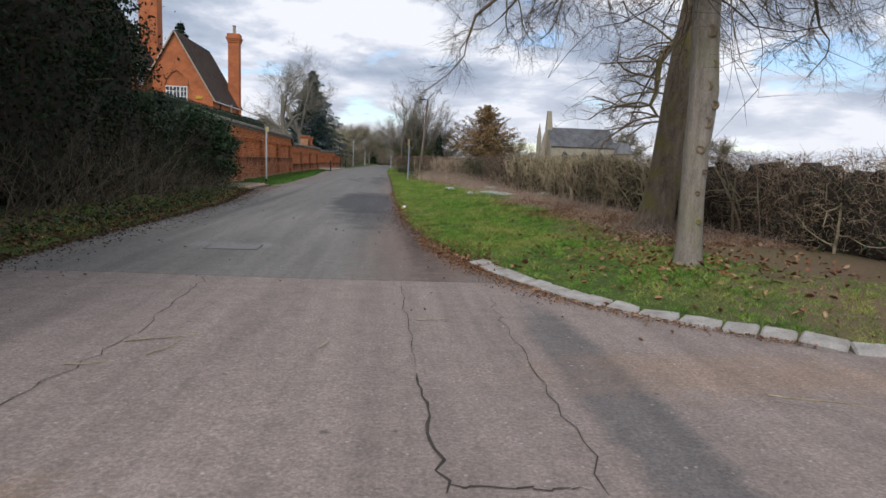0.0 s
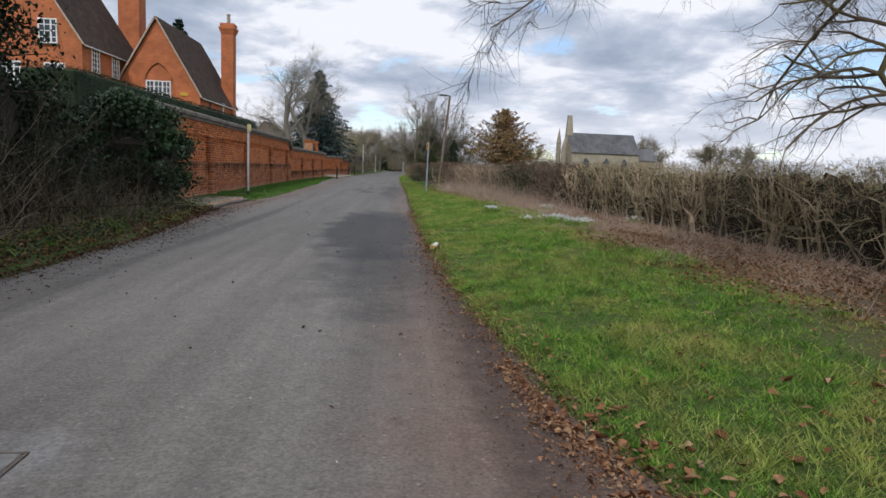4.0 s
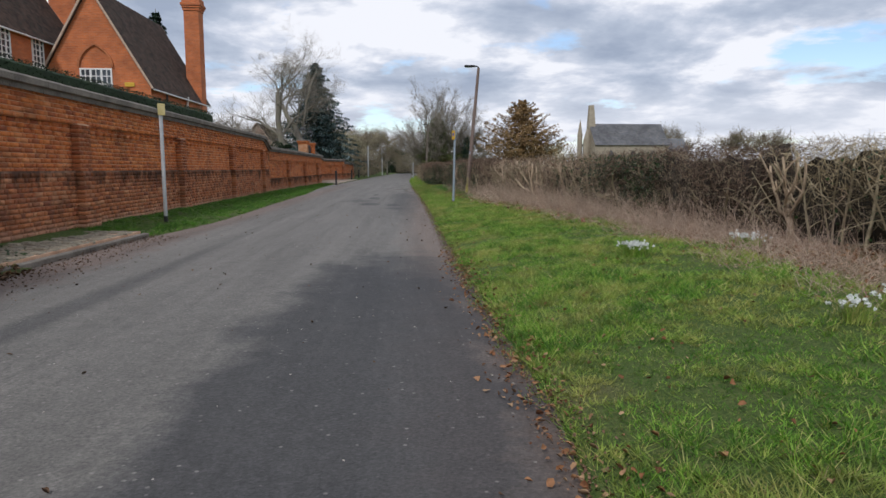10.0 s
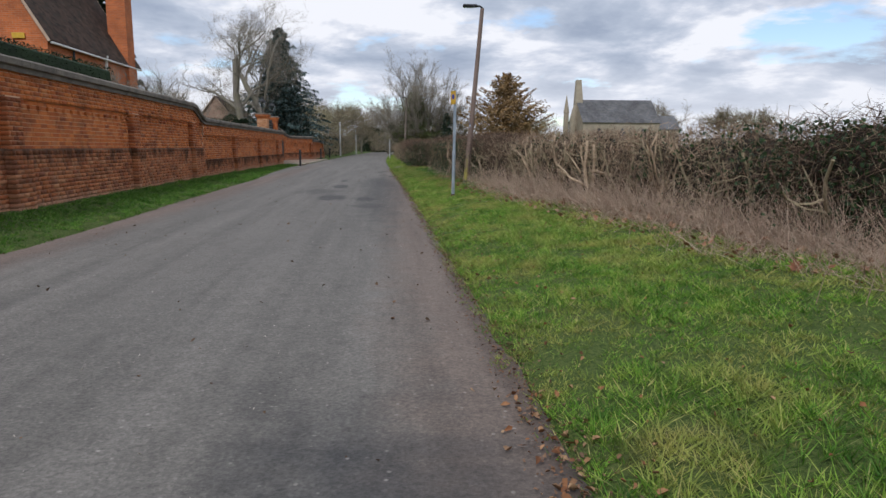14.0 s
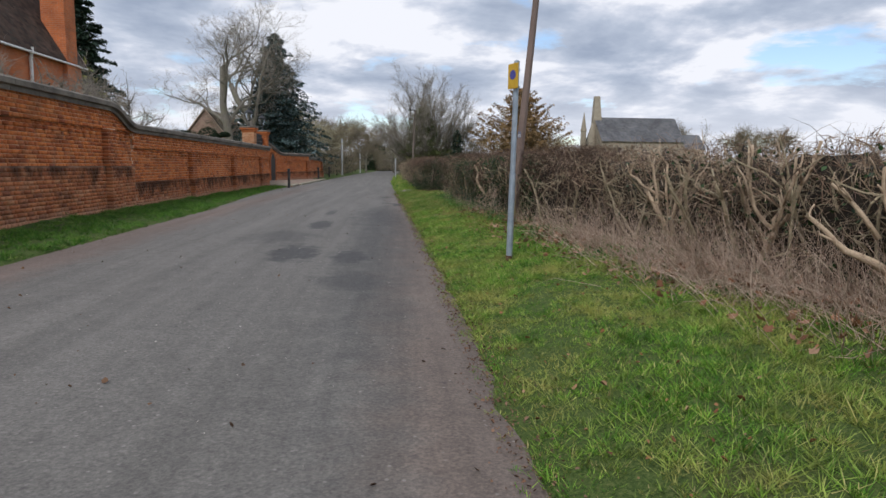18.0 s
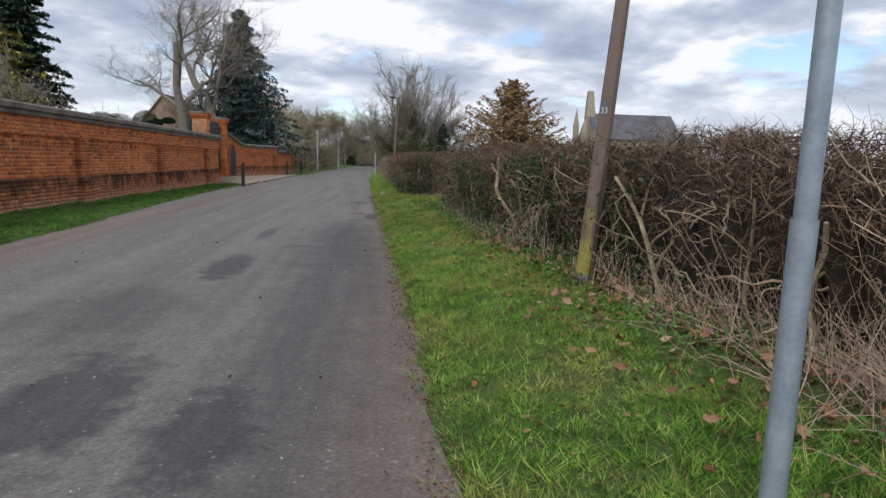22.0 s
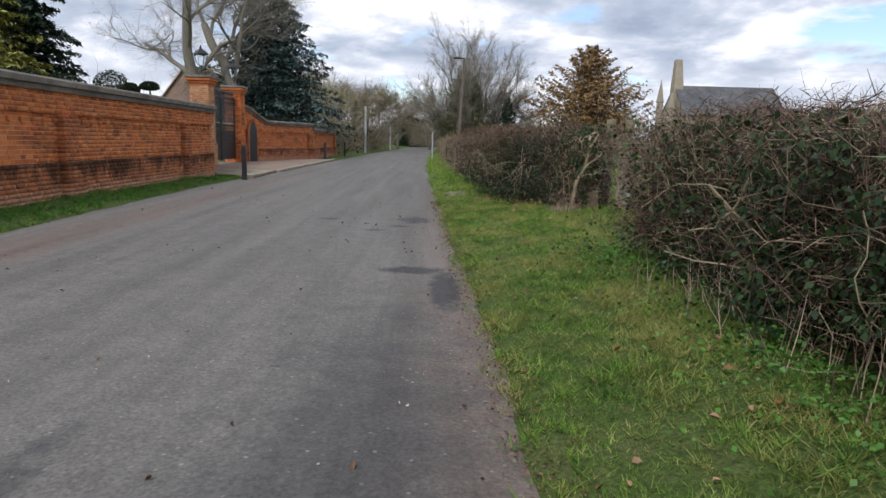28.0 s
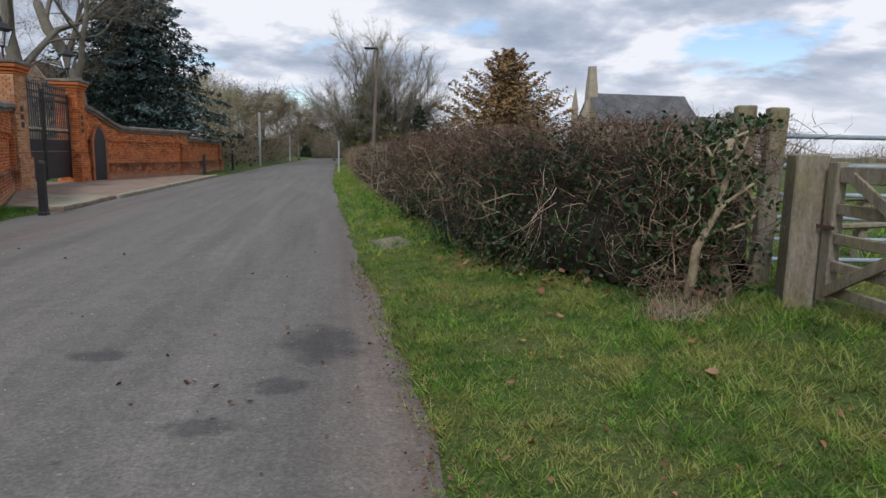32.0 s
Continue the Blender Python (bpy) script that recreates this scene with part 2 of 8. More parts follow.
DAMP = (0.036, 0.036, 0.038)
M_road = asphalt("asphalt_grey", (0.152, 0.141, 0.125), (0.42, 0.39, 0.35), [
    ((0.200, 0.183, 0.160), 0.8, -2.0, 9.5, 5.0, 7.5, 0.9, 0.2),
    ((0.17, 0.118, 0.09), 0.6, 0.15, 28.0, 0.55, 40.0, 1.0, 0.3),
    ((0.17, 0.105, 0.075), 0.75, 0.75, 10.5, 0.65, 4.0, 0.9, 0.3),
    ((0.17, 0.11, 0.085), 0.6, -4.9, 20.0, 0.55, 45.0, 0.8, 0.3),
    ((0.085, 0.058, 0.045), 0.8, 0.52, 13.0, 0.26, 5.5, 0.8, 0.4),
    ((0.10, 0.07, 0.054), 0.7, 0.26, 23.0, 0.16, 9.0, 0.9, 0.4),
    (DAMP, 0.78, -0.72, 20.4, 0.98, 4.6, 0.4, 0.26),
    (DAMP, 0.5, -0.5, 23.6, 0.85, 2.0, 0.8, 0.4),
    (DAMP, 0.6, -0.45, 15.2, 0.7, 2.6, 0.8, 0.4),
    (DAMP, 0.5, -3.45, 20.5, 0.14, 6.5, 0.9, 0.10),
    (DAMP, 0.72, -1.8, 39.2, 0.36, 0.9, 0.5, 0.45),
    (DAMP, 0.7, -0.95, 38.8, 0.24, 0.6, 0.6, 0.5),
    (DAMP, 0.5, -0.8, 36.9, 0.35, 0.5, 0.8, 0.5),
    (DAMP, 0.75, -1.86, 43.7, 0.24, 0.95, 0.5, 0.3),
    (DAMP, 0.6, -1.95, 47.3, 0.12, 0.9, 0.6, 0.3),
    (DAMP, 0.5, -0.55, 41.0, 0.5, 6.0, 1.2, 0.45),
    (DAMP, 0.5, -0.6, 46.9, 0.6, 3.2, 1.0, 0.5),
    (DAMP, 0.6, -1.08, 55.1, 0.16, 0.10, 0.6, 0.4),
    (DAMP, 0.6, -0.75, 55.65, 0.14, 0.12, 0.6, 0.4),
    (DAMP, 0.6, -1.9, 56.3, 0.2, 0.12, 0.6, 0.4),
    (DAMP, 0.4, -2.3, 41.3, 0.5, 0.9, 0.9, 0.5),
    (DAMP, 0.85, -0.14, 51.3, 0.14, 0.75, 0.5, 0.3),
    (DAMP, 0.85, -0.45, 52.12, 0.34, 0.17, 0.5, 0.35),
    (DAMP, 0.65, -0.5, 56.5, 0.25, 0.4, 0.7, 0.4),
    ((0.27, 0.26, 0.25), 0.6, -2.16, 9.4, 0.55, 0.3, 0.6, 0.3),
], 0.38)
M_junction = asphalt("asphalt_pink", (0.265, 0.21, 0.18), (0.44, 0.40, 0.36), [
    ((0.115, 0.105, 0.10), 0.8, 1.35, 3.6, 0.24, 2.2, 0.5, 0.18),
    ((0.30, 0.19, 0.11), 0.5, -1.6, 2.2, 0.4, 0.3, 0.9, 0.5),
    ((0.30, 0.19, 0.12), 0.45, 2.4, 3.9, 1.2, 0.4, 1.0, 0.5),
], 0.6)


def build_ground(nt, b):
    g = noise_at(nt, 0.8, 5.0)
    f = noise_at(nt, 45.0, 6.0, 0.8)
    grass = ramp(nt, f, [(0.34, (0.022, 0.036, 0.010)), (0.5, (0.065, 0.105, 0.022)), (0.66, (0.15, 0.165, 0.055))])
    soil = ramp(nt, f, [(0.3, (0.09, 0.06, 0.04)), (0.6, (0.22, 0.145, 0.095)), (0.8, (0.38, 0.26, 0.17))])
    s = nt.nodes.new("ShaderNodeSeparateXYZ")
    nt.links.new(place_of(nt), s.inputs[0])
    right = mth(nt, "MULTIPLY", mth(nt, "SUBTRACT", s.outputs[0], 2.6), 0.9, True)
    near = mth(nt, "MULTIPLY", mth(nt, "SUBTRACT", 52.0, s.outputs[1]), 0.6, True)
    band = mth(nt, "MULTIPLY", mth(nt, "SUBTRACT", 7.6, s.outputs[0]), 1.2, True)
    belt = mth(nt, "MULTIPLY", mth(nt, "MULTIPLY", right, near), band)
    left = mth(nt, "MULTIPLY", mth(nt, "MULTIPLY", mth(nt, "SUBTRACT", -4.6, s.outputs[0]), 1.2, True),
               mth(nt, "MULTIPLY", mth(nt, "SUBTRACT", 25.0, s.outputs[1]), 0.5, True))
    left = mth(nt, "MULTIPLY", left, mth(nt, "MULTIPLY", mth(nt, "ADD", s.outputs[0], 15.0), 0.2, True))
    bare = mth(nt, "ADD", mth(nt, "MULTIPLY", mth(nt, "MAXIMUM", belt, left), 0.75),
               ramp(nt, g, [(0.55, (0, 0, 0)), (0.72, (0.35, 0.35, 0.35))]), True)
    nt.links.new(mixc(nt, bare, grass, soil), b.inputs["Base Color"])
    b.inputs["Roughness"].default_value = 0.95
    b.inputs["Specular IOR Level"].default_value = 0.2
    bump(nt, b, f, 0.6, 0.03)


M_ground = material("verge_turf", build_ground)


def grass_look(tint, dryness):
    def build_grass(nt, b):
        r = nt.nodes.new("ShaderNodeNewGeometry").outputs["Random Per Island"]
        col = ramp(nt, r, [(0.0, (0.035, 0.11, 0.010)), (0.25, (0.085, 0.21, 0.017)), (0.6, (0.14, 0.30, 0.026)), (0.85, (0.23, 0.37, 0.045)), (1.0, (0.40, 0.38, 0.12))])
        deep = ramp(nt, noise_at(nt, 4.5, 6.0, 0.65), [(0.45, (0, 0, 0)), (0.60, (0.9,) * 3)])
        col = mixc(nt, deep, col, mixc(nt, 1.0, col, (0.30, 0.44, 0.38), "MULTIPLY"))
        dry = ramp(nt, noise_at(nt, 1.3, 6.0, 0.7), [(dryness, (0, 0, 0)), (dryness + 0.17, (0.6,) * 3)])
        col = mixc(nt, dry, col, (0.34, 0.32, 0.08))
        col = mixc(nt, 1.0, col, tint, "MULTIPLY")
        nt.links.new(col, b.inputs["Base Color"])
        b.inputs["Roughness"].default_value = 0.6
        b.inputs["Specular IOR Level"].default_value = 0.25
        tr = nt.nodes.new("ShaderNodeBsdfTranslucent")
        nt.links.new(col, tr.inputs[0])
        mx = nt.nodes.new("ShaderNodeMixShader")
        mx.inputs[0].default_value = 0.3
        nt.links.new(b.outputs[0], mx.inputs[1])
        nt.links.new(tr.outputs[0], mx.inputs[2])
        nt.links.new(mx.outputs[0], nt.nodes["Material Output"].inputs[0])
    return build_grass


M_grass = material("grass_blade", grass_look((1.54, 1.38, 1.8), 0.46))
# darker, less dry tint for the grass below the wall
M_grass_dark = material("dark_grass_blade", grass_look((0.85, 0.95, 1.2), 0.56))
M_grass_dull = material("worn_grass_blade", grass_look((1.28, 1.12, 1.6), 0.45))
M_straw = pieces("dead_stalk", [(0.34, 0.23, 0.17), (0.54, 0.40, 0.30), (0.66, 0.52, 0.40), (0.44, 0.29, 0.22)], 0.85)
M_litter = pieces("fallen_leaf", [(0.12, 0.05, 0.024), (0.25, 0.105, 0.045), (0.36, 0.18, 0.085), (0.44, 0.29, 0.165), (0.18, 0.08, 0.04)], 0.85, 30.0, 0.35, 0.1)
M_twig = pieces("hedge_twig", [(0.08, 0.052, 0.036), (0.17, 0.115, 0.076), (0.32, 0.235, 0.155), (0.50, 0.40, 0.265), (0.15, 0.085, 0.06)], 0.9, 3.0, 0.45)
M_stem = plain("hedge_stem", (0.17, 0.135, 0.08), (0.46, 0.38, 0.245), 0.9, 9.0, 70.0)
M_ivy = pieces("ivy_leaf", [(0.012, 0.03, 0.010), (0.025, 0.06, 0.016), (0.05, 0.095, 0.03), (0.02, 0.045, 0.015)], 0.4, 6.0, 0.3, 0.1)
M_ivy_far = pieces("tree_ivy_leaf", [(0.04, 0.065, 0.018), (0.085, 0.115, 0.03), (0.15, 0.175, 0.05), (0.22, 0.205, 0.085)], 0.5, 1.2, 0.4, 0.1)
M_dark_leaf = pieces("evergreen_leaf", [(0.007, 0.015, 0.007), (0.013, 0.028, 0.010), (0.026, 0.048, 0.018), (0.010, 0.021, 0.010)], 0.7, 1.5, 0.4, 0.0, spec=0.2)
M_spruce = pieces("spruce_needle", [(0.026, 0.055, 0.045), (0.055, 0.10, 0.09), (0.17, 0.23, 0.225), (0.024, 0.050, 0.038)], 0.6, 1.2, 0.4)
M_conifer = pieces("conifer_needle", [(0.012, 0.03, 0.018), (0.025, 0.05, 0.03), (0.03, 0.06, 0.028)], 0.6, 1.2, 0.4)
M_gold = pieces("yew_leaf", [(0.20, 0.22, 0.045), (0.36, 0.36, 0.08), (0.50, 0.44, 0.11), (0.12, 0.16, 0.035)], 0.6, 1.5, 0.4)
M_brown_leaf = pieces("beech_leaf", [(0.17, 0.105, 0.045), (0.31, 0.185, 0.075), (0.40, 0.255, 0.115), (0.13, 0.09, 0.04)], 0.7, 1.2, 0.4, 0.1)
M_far_twig = pieces("bare_branch", [(0.20, 0.175, 0.14), (0.30, 0.265, 0.215), (0.40, 0.355, 0.29)], 0.9, 2.0, 0.3)
M_scrub = pieces("scrub_twig", [(0.14, 0.11, 0.08), (0.23, 0.185, 0.13), (0.32, 0.265, 0.18), (0.19, 0.18, 0.08)], 0.9, 0.8, 0.4)
M_bud = pieces("willow_twig", [(0.34, 0.30, 0.18), (0.45, 0.40, 0.25), (0.40, 0.36, 0.26)], 0.9, 1.5, 0.3)


def build_bark(dark, light, moss, amount):
    def build(nt, b):
        g = noise_at(nt, 14.0, 6.0, 0.65, stretch=(1.0, 1.0, 0.22))
        f = noise_at(nt, 60.0, 4.0, 0.6, stretch=(1.0, 1.0, 0.4))
        t = mth(nt, "ADD", mth(nt, "MULTIPLY", g, 0.6), mth(nt, "MULTIPLY", f, 0.4))
        col = ramp(nt, t, [(0.33, dark), (0.66, light)])
        ms = ramp(nt, noise_at(nt, 2.2, 5.0, 0.6), [(0.46, (0, 0, 0)), (0.66, (1, 1, 1))])
        nt.links.new(mixc(nt, mth(nt, "MULTIPLY", ms, amount), col, moss), b.inputs["Base Color"])
        b.inputs["Roughness"].default_value = 0.95
        bump(nt, b, t, 0.8, 0.03)
    return build


M_bark = material("rough_bark", build_bark((0.075, 0.052, 0.036), (0.29, 0.22, 0.155), (0.20, 0.175, 0.04), 0.75))
M_bark_pale = material("smooth_bark", build_bark((0.15, 0.125, 0.10), (0.36, 0.31, 0.25), (0.20, 0.20, 0.09), 0.45))
M_bark_far = material("far_bark", build_bark((0.11, 0.095, 0.078), (0.235, 0.21, 0.17), (0.15, 0.15, 0.075), 0.4))


def brick_tones(name, tones, by):
    def build(nt, b):
        if by == "object":
            r = nt.nodes.new("ShaderNodeObjectInfo").outputs["Random"]
        else:
            r = nt.nodes.new("ShaderNodeNewGeometry").outputs["Random Per Island"]
        k = len(tones) - 1
        col = ramp(nt, r, [(i / k, t) for i, t in enumerate(tones)])
        grain = ramp(nt, noise_at(nt, 45.0, 5.0, 0.7), [(0.3, (0.72,) * 3), (0.7, (1.18,) * 3)])
        col = mixc(nt, 1.0, col, grain, "MULTIPLY")
        soot = ramp(nt, noise_at(nt, 1.1, 6.0, 0.65, stretch=(1.0, 1.0, 2.2)), [(0.52, (0, 0, 0)), (0.70, (0.7,) * 3)])
        col = mixc(nt, soot, col, (0.11, 0.045, 0.025))
        lime = ramp(nt, noise_at(nt, 2.7, 6.0, 0.7), [(0.60, (0, 0, 0)), (0.74, (0.5,) * 3)])
        col = mixc(nt, lime, col, (0.42, 0.27, 0.19))
        nt.links.new(col, b.inputs["Base Color"])
        b.inputs["Roughness"].default_value = 0.92
        b.inputs["Specular IOR Level"].default_value = 0.15
        bump(nt, b, noise_at(nt, 70.0, 4.0), 0.4, 0.006)
    return material(name, build)


BRICKS = [(0.432, 0.118, 0.044), (0.588, 0.177, 0.053), (0.660, 0.215, 0.062), (0.492, 0.143, 0.049), (0.684, 0.262, 0.098), (0.300, 0.087, 0.040), (0.612, 0.192, 0.058)]
OLD = [(0.324, 0.106, 0.050), (0.456, 0.156, 0.065), (0.540, 0.206, 0.090), (0.240, 0.088, 0.050), (0.600, 0.275, 0.138)]
TAN = [(0.46, 0.22, 0.11), (0.54, 0.29, 0.16), (0.60, 0.36, 0.21), (0.40, 0.19, 0.10), (0.52, 0.25, 0.12)]
M_brick_tan = brick_tones("buff_pier_brick", TAN, "island")
M_brick = brick_tones("red_brick", BRICKS, "island")
M_brick_one = brick_tones("red_brick_single", BRICKS, "object")


def water_stain(m, band_z):
    """Black algae running down from the plinth's ledge and lime bleached out of the lowest courses."""
    nt = m.node_tree
    b = nt.nodes["Principled BSDF"]
    col = b.inputs["Base Color"].links[0].from_socket
    s = nt.nodes.new("ShaderNodeSeparateXYZ")
    nt.links.new(place_of(nt), s.inputs[0])
    rag = mth(nt, "MULTIPLY", mth(nt, "SUBTRACT", noise_at(nt, 2.2, 7.0, 0.72, stretch=(1.0, 1.0, 0.35)), 0.5), 5.0)
    up = mth(nt, "ADD", mth(nt, "MULTIPLY", mth(nt, "SUBTRACT", s.outputs[2], band_z), 3.2), rag)
    fac = ramp(nt, mth(nt, "ADD", up, 0.35), [(0.0, (0, 0, 0)), (0.9, (0.88,) * 3)])
    patchy = ramp(nt, noise_at(nt, 0.7, 5.0, 0.65), [(0.34, (0.3,) * 3), (0.52, (1, 1, 1))])
    col = mixc(nt, mth(nt, "MULTIPLY", fac, patchy), col, (0.05, 0.024, 0.014))
    low = mth(nt, "ADD", mth(nt, "MULTIPLY", mth(nt, "SUBTRACT", 0.38, s.outputs[2]), 4.0), mth(nt, "MULTIPLY", rag, 0.3))
    nt.links.new(mixc(nt, ramp(nt, low, [(0.0, (0, 0, 0)), (0.6, (0.6,) * 3)]), col, (0.50, 0.29, 0.19)), b.inputs["Base Color"])
    return m


M_brick_old = brick_tones("weathered_plinth_brick", OLD, "island")
M_pier = brick_tones("weathered_pier_brick", [(0.30, 0.085, 0.036), (0.42, 0.125, 0.046), (0.50, 0.16, 0.054), (0.22, 0.068, 0.034), (0.46, 0.15, 0.055)], "island")
M_plinth_tall = water_stain(brick_tones("plinth_brick_tall", OLD, "island"), 1.02)
M_plinth_low = water_stain(brick_tones("plinth_brick_low", OLD, "island"), 0.55)
M_mortar = plain("lime_mortar", (0.48, 0.26, 0.16), (0.72, 0.48, 0.32), 0.95, 4.0, 80.0)
M_mortar_tall = water_stain(plain("stained_mortar_tall", (0.30, 0.15, 0.09), (0.50, 0.30, 0.19), 0.95, 4.0, 80.0), 1.02)
M_mortar_low = water_stain(plain("stained_mortar_low", (0.30, 0.15, 0.09), (0.50, 0.30, 0.19), 0.95, 4.0, 80.0), 0.55)
M_coping = plain("weathered_coping_stone", (0.07, 0.058, 0.048), (0.27, 0.235, 0.19), 0.9, 2.0, 40.0)
M_kerb = plain("granite_kerb", (0.20, 0.18, 0.155), (0.45, 0.42, 0.38), 0.9, 7.0, 60.0, 0.0, 0.6)
M_setts = pieces("stone_sett", [(0.20, 0.17, 0.12), (0.30, 0.26, 0.19), (0.36, 0.31, 0.24)], 0.9, 8.0, 0.4)
M_drive = plain("drive_gravel", (0.16, 0.11, 0.08), (0.29, 0.215, 0.16), 0.95, 3.0, 90.0)


def build_house_brick(nt, b):
    tc = nt.nodes.new("ShaderNodeTexCoord")
    sp = nt.nodes.new("ShaderNodeSeparateXYZ")
    nt.links.new(tc.outputs["Object"], sp.inputs[0])
    cb = nt.nodes.new("ShaderNodeCombineXYZ")
    nt.links.new(mth(nt, "ADD", sp.outputs[0], sp.outputs[1]), cb.inputs[0])
    nt.links.new(sp.outputs[2], cb.inputs[1])
    br = nd(nt, "ShaderNodeTexBrick", Scale=1.0)
    br.inputs["Brick Width"].default_value, br.inputs["Row Height"].default_value = 0.225, 0.075
    br.inputs["Mortar Size"].default_value = 0.008
    br.inputs["Color1"].default_value, br.inputs["Color2"].default_value = (0.57, 0.155, 0.042, 1), (0.42, 0.110, 0.034, 1)
    br.inputs["Mortar"].default_value = (0.44, 0.21, 0.115, 1)
    nt.links.new(cb.outputs[0], br.inputs["Vector"])
    m = ramp(nt, noise_at(nt, 1.4, 6.0, 0.65), [(0.3, (0.72,) * 3), (0.7, (1.15,) * 3)])
    nt.links.new(mixc(nt, 1.0, br.outputs[0], m, "MULTIPLY"), b.inputs["Base Color"])
    b.inputs["Roughness"].default_value = 0.9
    bump(nt, b, br.outputs["Fac"], -0.3, 0.01)


M_house_brick = material("house_brick", build_house_brick)
M_tile = pieces("clay_roof_tile", [(0.045, 0.03, 0.024), (0.075, 0.048, 0.036), (0.11, 0.07, 0.05), (0.06, 0.05, 0.04)], 0.9, 2.0, 0.4)
M_slate = pieces("grey_slate", [(0.105, 0.105, 0.11), (0.135, 0.135, 0.14), (0.165, 0.16, 0.155)], 0.7, 0.6, 0.35)
M_church_stone = plain("limestone", (0.26, 0.22, 0.16), (0.42, 0.36, 0.27), 0.9, 1.5, 12.0)
M_white = plain("white_paint", (0.70, 0.69, 0.66), (0.82, 0.81, 0.79), 0.5, 4.0, 60.0, 0.0, 0.05)
M_black = plain("black_paint", (0.010, 0.010, 0.011), (0.028, 0.028, 0.030), 0.4, 8.0, 80.0, 0.0, 0.1)
M_steel = plain("galvanised_steel", (0.23, 0.28, 0.33), (0.40, 0.46, 0.51), 0.45, 9.0, 60.0, 0.3, 0.1)
M_grey_pole = plain("grey_painted_pole", (0.36, 0.37, 0.37), (0.50, 0.51, 0.51), 0.5, 5.0, 60.0, 0.0, 0.1)
M_yellow = plain("yellow_sign_paint", (0.52, 0.30, 0.02), (0.66, 0.42, 0.04), 0.5, 8.0, 80.0, 0.0, 0.05)
M_blue = plain("blue_sign_paint", (0.05, 0.06, 0.25), (0.10, 0.10, 0.38), 0.5, 8.0, 80.0, 0.0, 0.05)
M_wood = material("grey_oak", build_bark((0.12, 0.10, 0.07), (0.34, 0.30, 0.235), (0.22, 0.19, 0.06), 0.6))
M_pole_wood = material("lamp_post_wood", build_bark((0.10, 0.075, 0.06), (0.21, 0.17, 0.14), (0.15, 0.12, 0.10), 0.3))
M_rust = plain("rusty_iron", (0.05, 0.03, 0.02), (0.16, 0.08, 0.045), 0.9, 9.0, 60.0)
M_crack = plain("crack_dirt", (0.03, 0.025, 0.02), (0.07, 0.055, 0.045), 0.95)
M_snowdrop = pieces("snowdrop_petal", [(0.70, 0.72, 0.68), (0.82, 0.83, 0.80)], 0.6, 9.0, 0.1, 0.2)
M_plastic = plain("white_plastic", (0.66, 0.66, 0.63), (0.8, 0.8, 0.78), 0.35, 8.0, 60.0, 0.0, 0.05)
M_orange = plain("orange_plastic", (0.50, 0.33, 0.09), (0.62, 0.44, 0.16), 0.35, 8.0, 60.0, 0.0, 0.05)


def build_glass(nt, b):
    b.inputs["Base Color"].default_value = (0.05, 0.06, 0.07, 1)
    b.inputs["Roughness"].default_value = 0.06
    b.inputs["Specular IOR Level"].default_value = 0.8


M_glass = material("dark_window_glass", build_glass)
# near-black brown that stands in for shade inside hedges and bushes
M_shade_core = plain("inner_shade_dark", (0.012, 0.010, 0.007), (0.05, 0.038, 0.025), 1.0, 14.0, 60.0, 0.0, 1.0)
# scrub twig tones again, darkened to put the bank's shade into the colour
M_shaded_scrub = pieces("shaded_scrub_twig", [(0.04, 0.034, 0.024), (0.085, 0.07, 0.05), (0.15, 0.125, 0.09), (0.06, 0.062, 0.03)], 0.9, 0.8, 0.4)
# a darker run of dead leaf tones
M_dark_litter = pieces("dark_dead_leaf", [(0.05, 0.03, 0.018), (0.11, 0.06, 0.032), (0.18, 0.105, 0.06), (0.07, 0.045, 0.026)], 0.85, 20.0, 0.3)
M_cover = plain("worn_cover_plate", (0.15, 0.14, 0.13), (0.27, 0.26, 0.245), 0.85, 14.0, 90.0)
M_weed = pieces("low_weed_leaf", [(0.04, 0.12, 0.018), (0.085, 0.22, 0.03), (0.13, 0.29, 0.045)], 0.5, 3.0, 0.4, 0.2)
M_laurel = pieces("laurel_leaf", [(0.010, 0.026, 0.009), (0.022, 0.05, 0.016), (0.045, 0.085, 0.03), (0.016, 0.036, 0.013)], 0.42, 1.5, 0.4, 0.0)
M_moss = pieces("edge_moss", [(0.12, 0.17, 0.025), (0.19, 0.22, 0.04), (0.27, 0.27, 0.075), (0.34, 0.28, 0.14)], 0.7, 3.0, 0.4, 0.2)
M_gilt = plain("dull_gilt", (0.20, 0.17, 0.12), (0.38, 0.34, 0.26), 0.5)
M_verge_line = plain("mortar_verge", (0.38, 0.26, 0.18), (0.56, 0.44, 0.34), 0.9)

M_twig_red = pieces("hedge_twig_brown", [(0.05, 0.030, 0.023), (0.10, 0.060, 0.043), (0.185, 0.12, 0.082), (0.33, 0.235, 0.155), (0.085, 0.046, 0.035)], 0.9, 3.0, 0.45)
M_cut = plain("cut_hedge_wood", (0.24, 0.165, 0.105), (0.56, 0.43, 0.29), 0.9, 9.0, 70.0, 0.0, 0.4)
M_maple = pieces("large_dead_leaf", [(0.20, 0.085, 0.045), (0.33, 0.155, 0.08), (0.43, 0.25, 0.15), (0.26, 0.12, 0.065), (0.48, 0.33, 0.21)], 0.75, 25.0, 0.3, 0.15)
M_ink = plain("white_stencil_paint", (0.55, 0.55, 0.52), (0.72, 0.72, 0.70), 0.7)
M_crumb = pieces("leaf_crumb", [(0.10, 0.058, 0.036), (0.19, 0.10, 0.06), (0.26, 0.155, 0.095), (0.12, 0.075, 0.05)], 0.9, 20.0, 0.3)
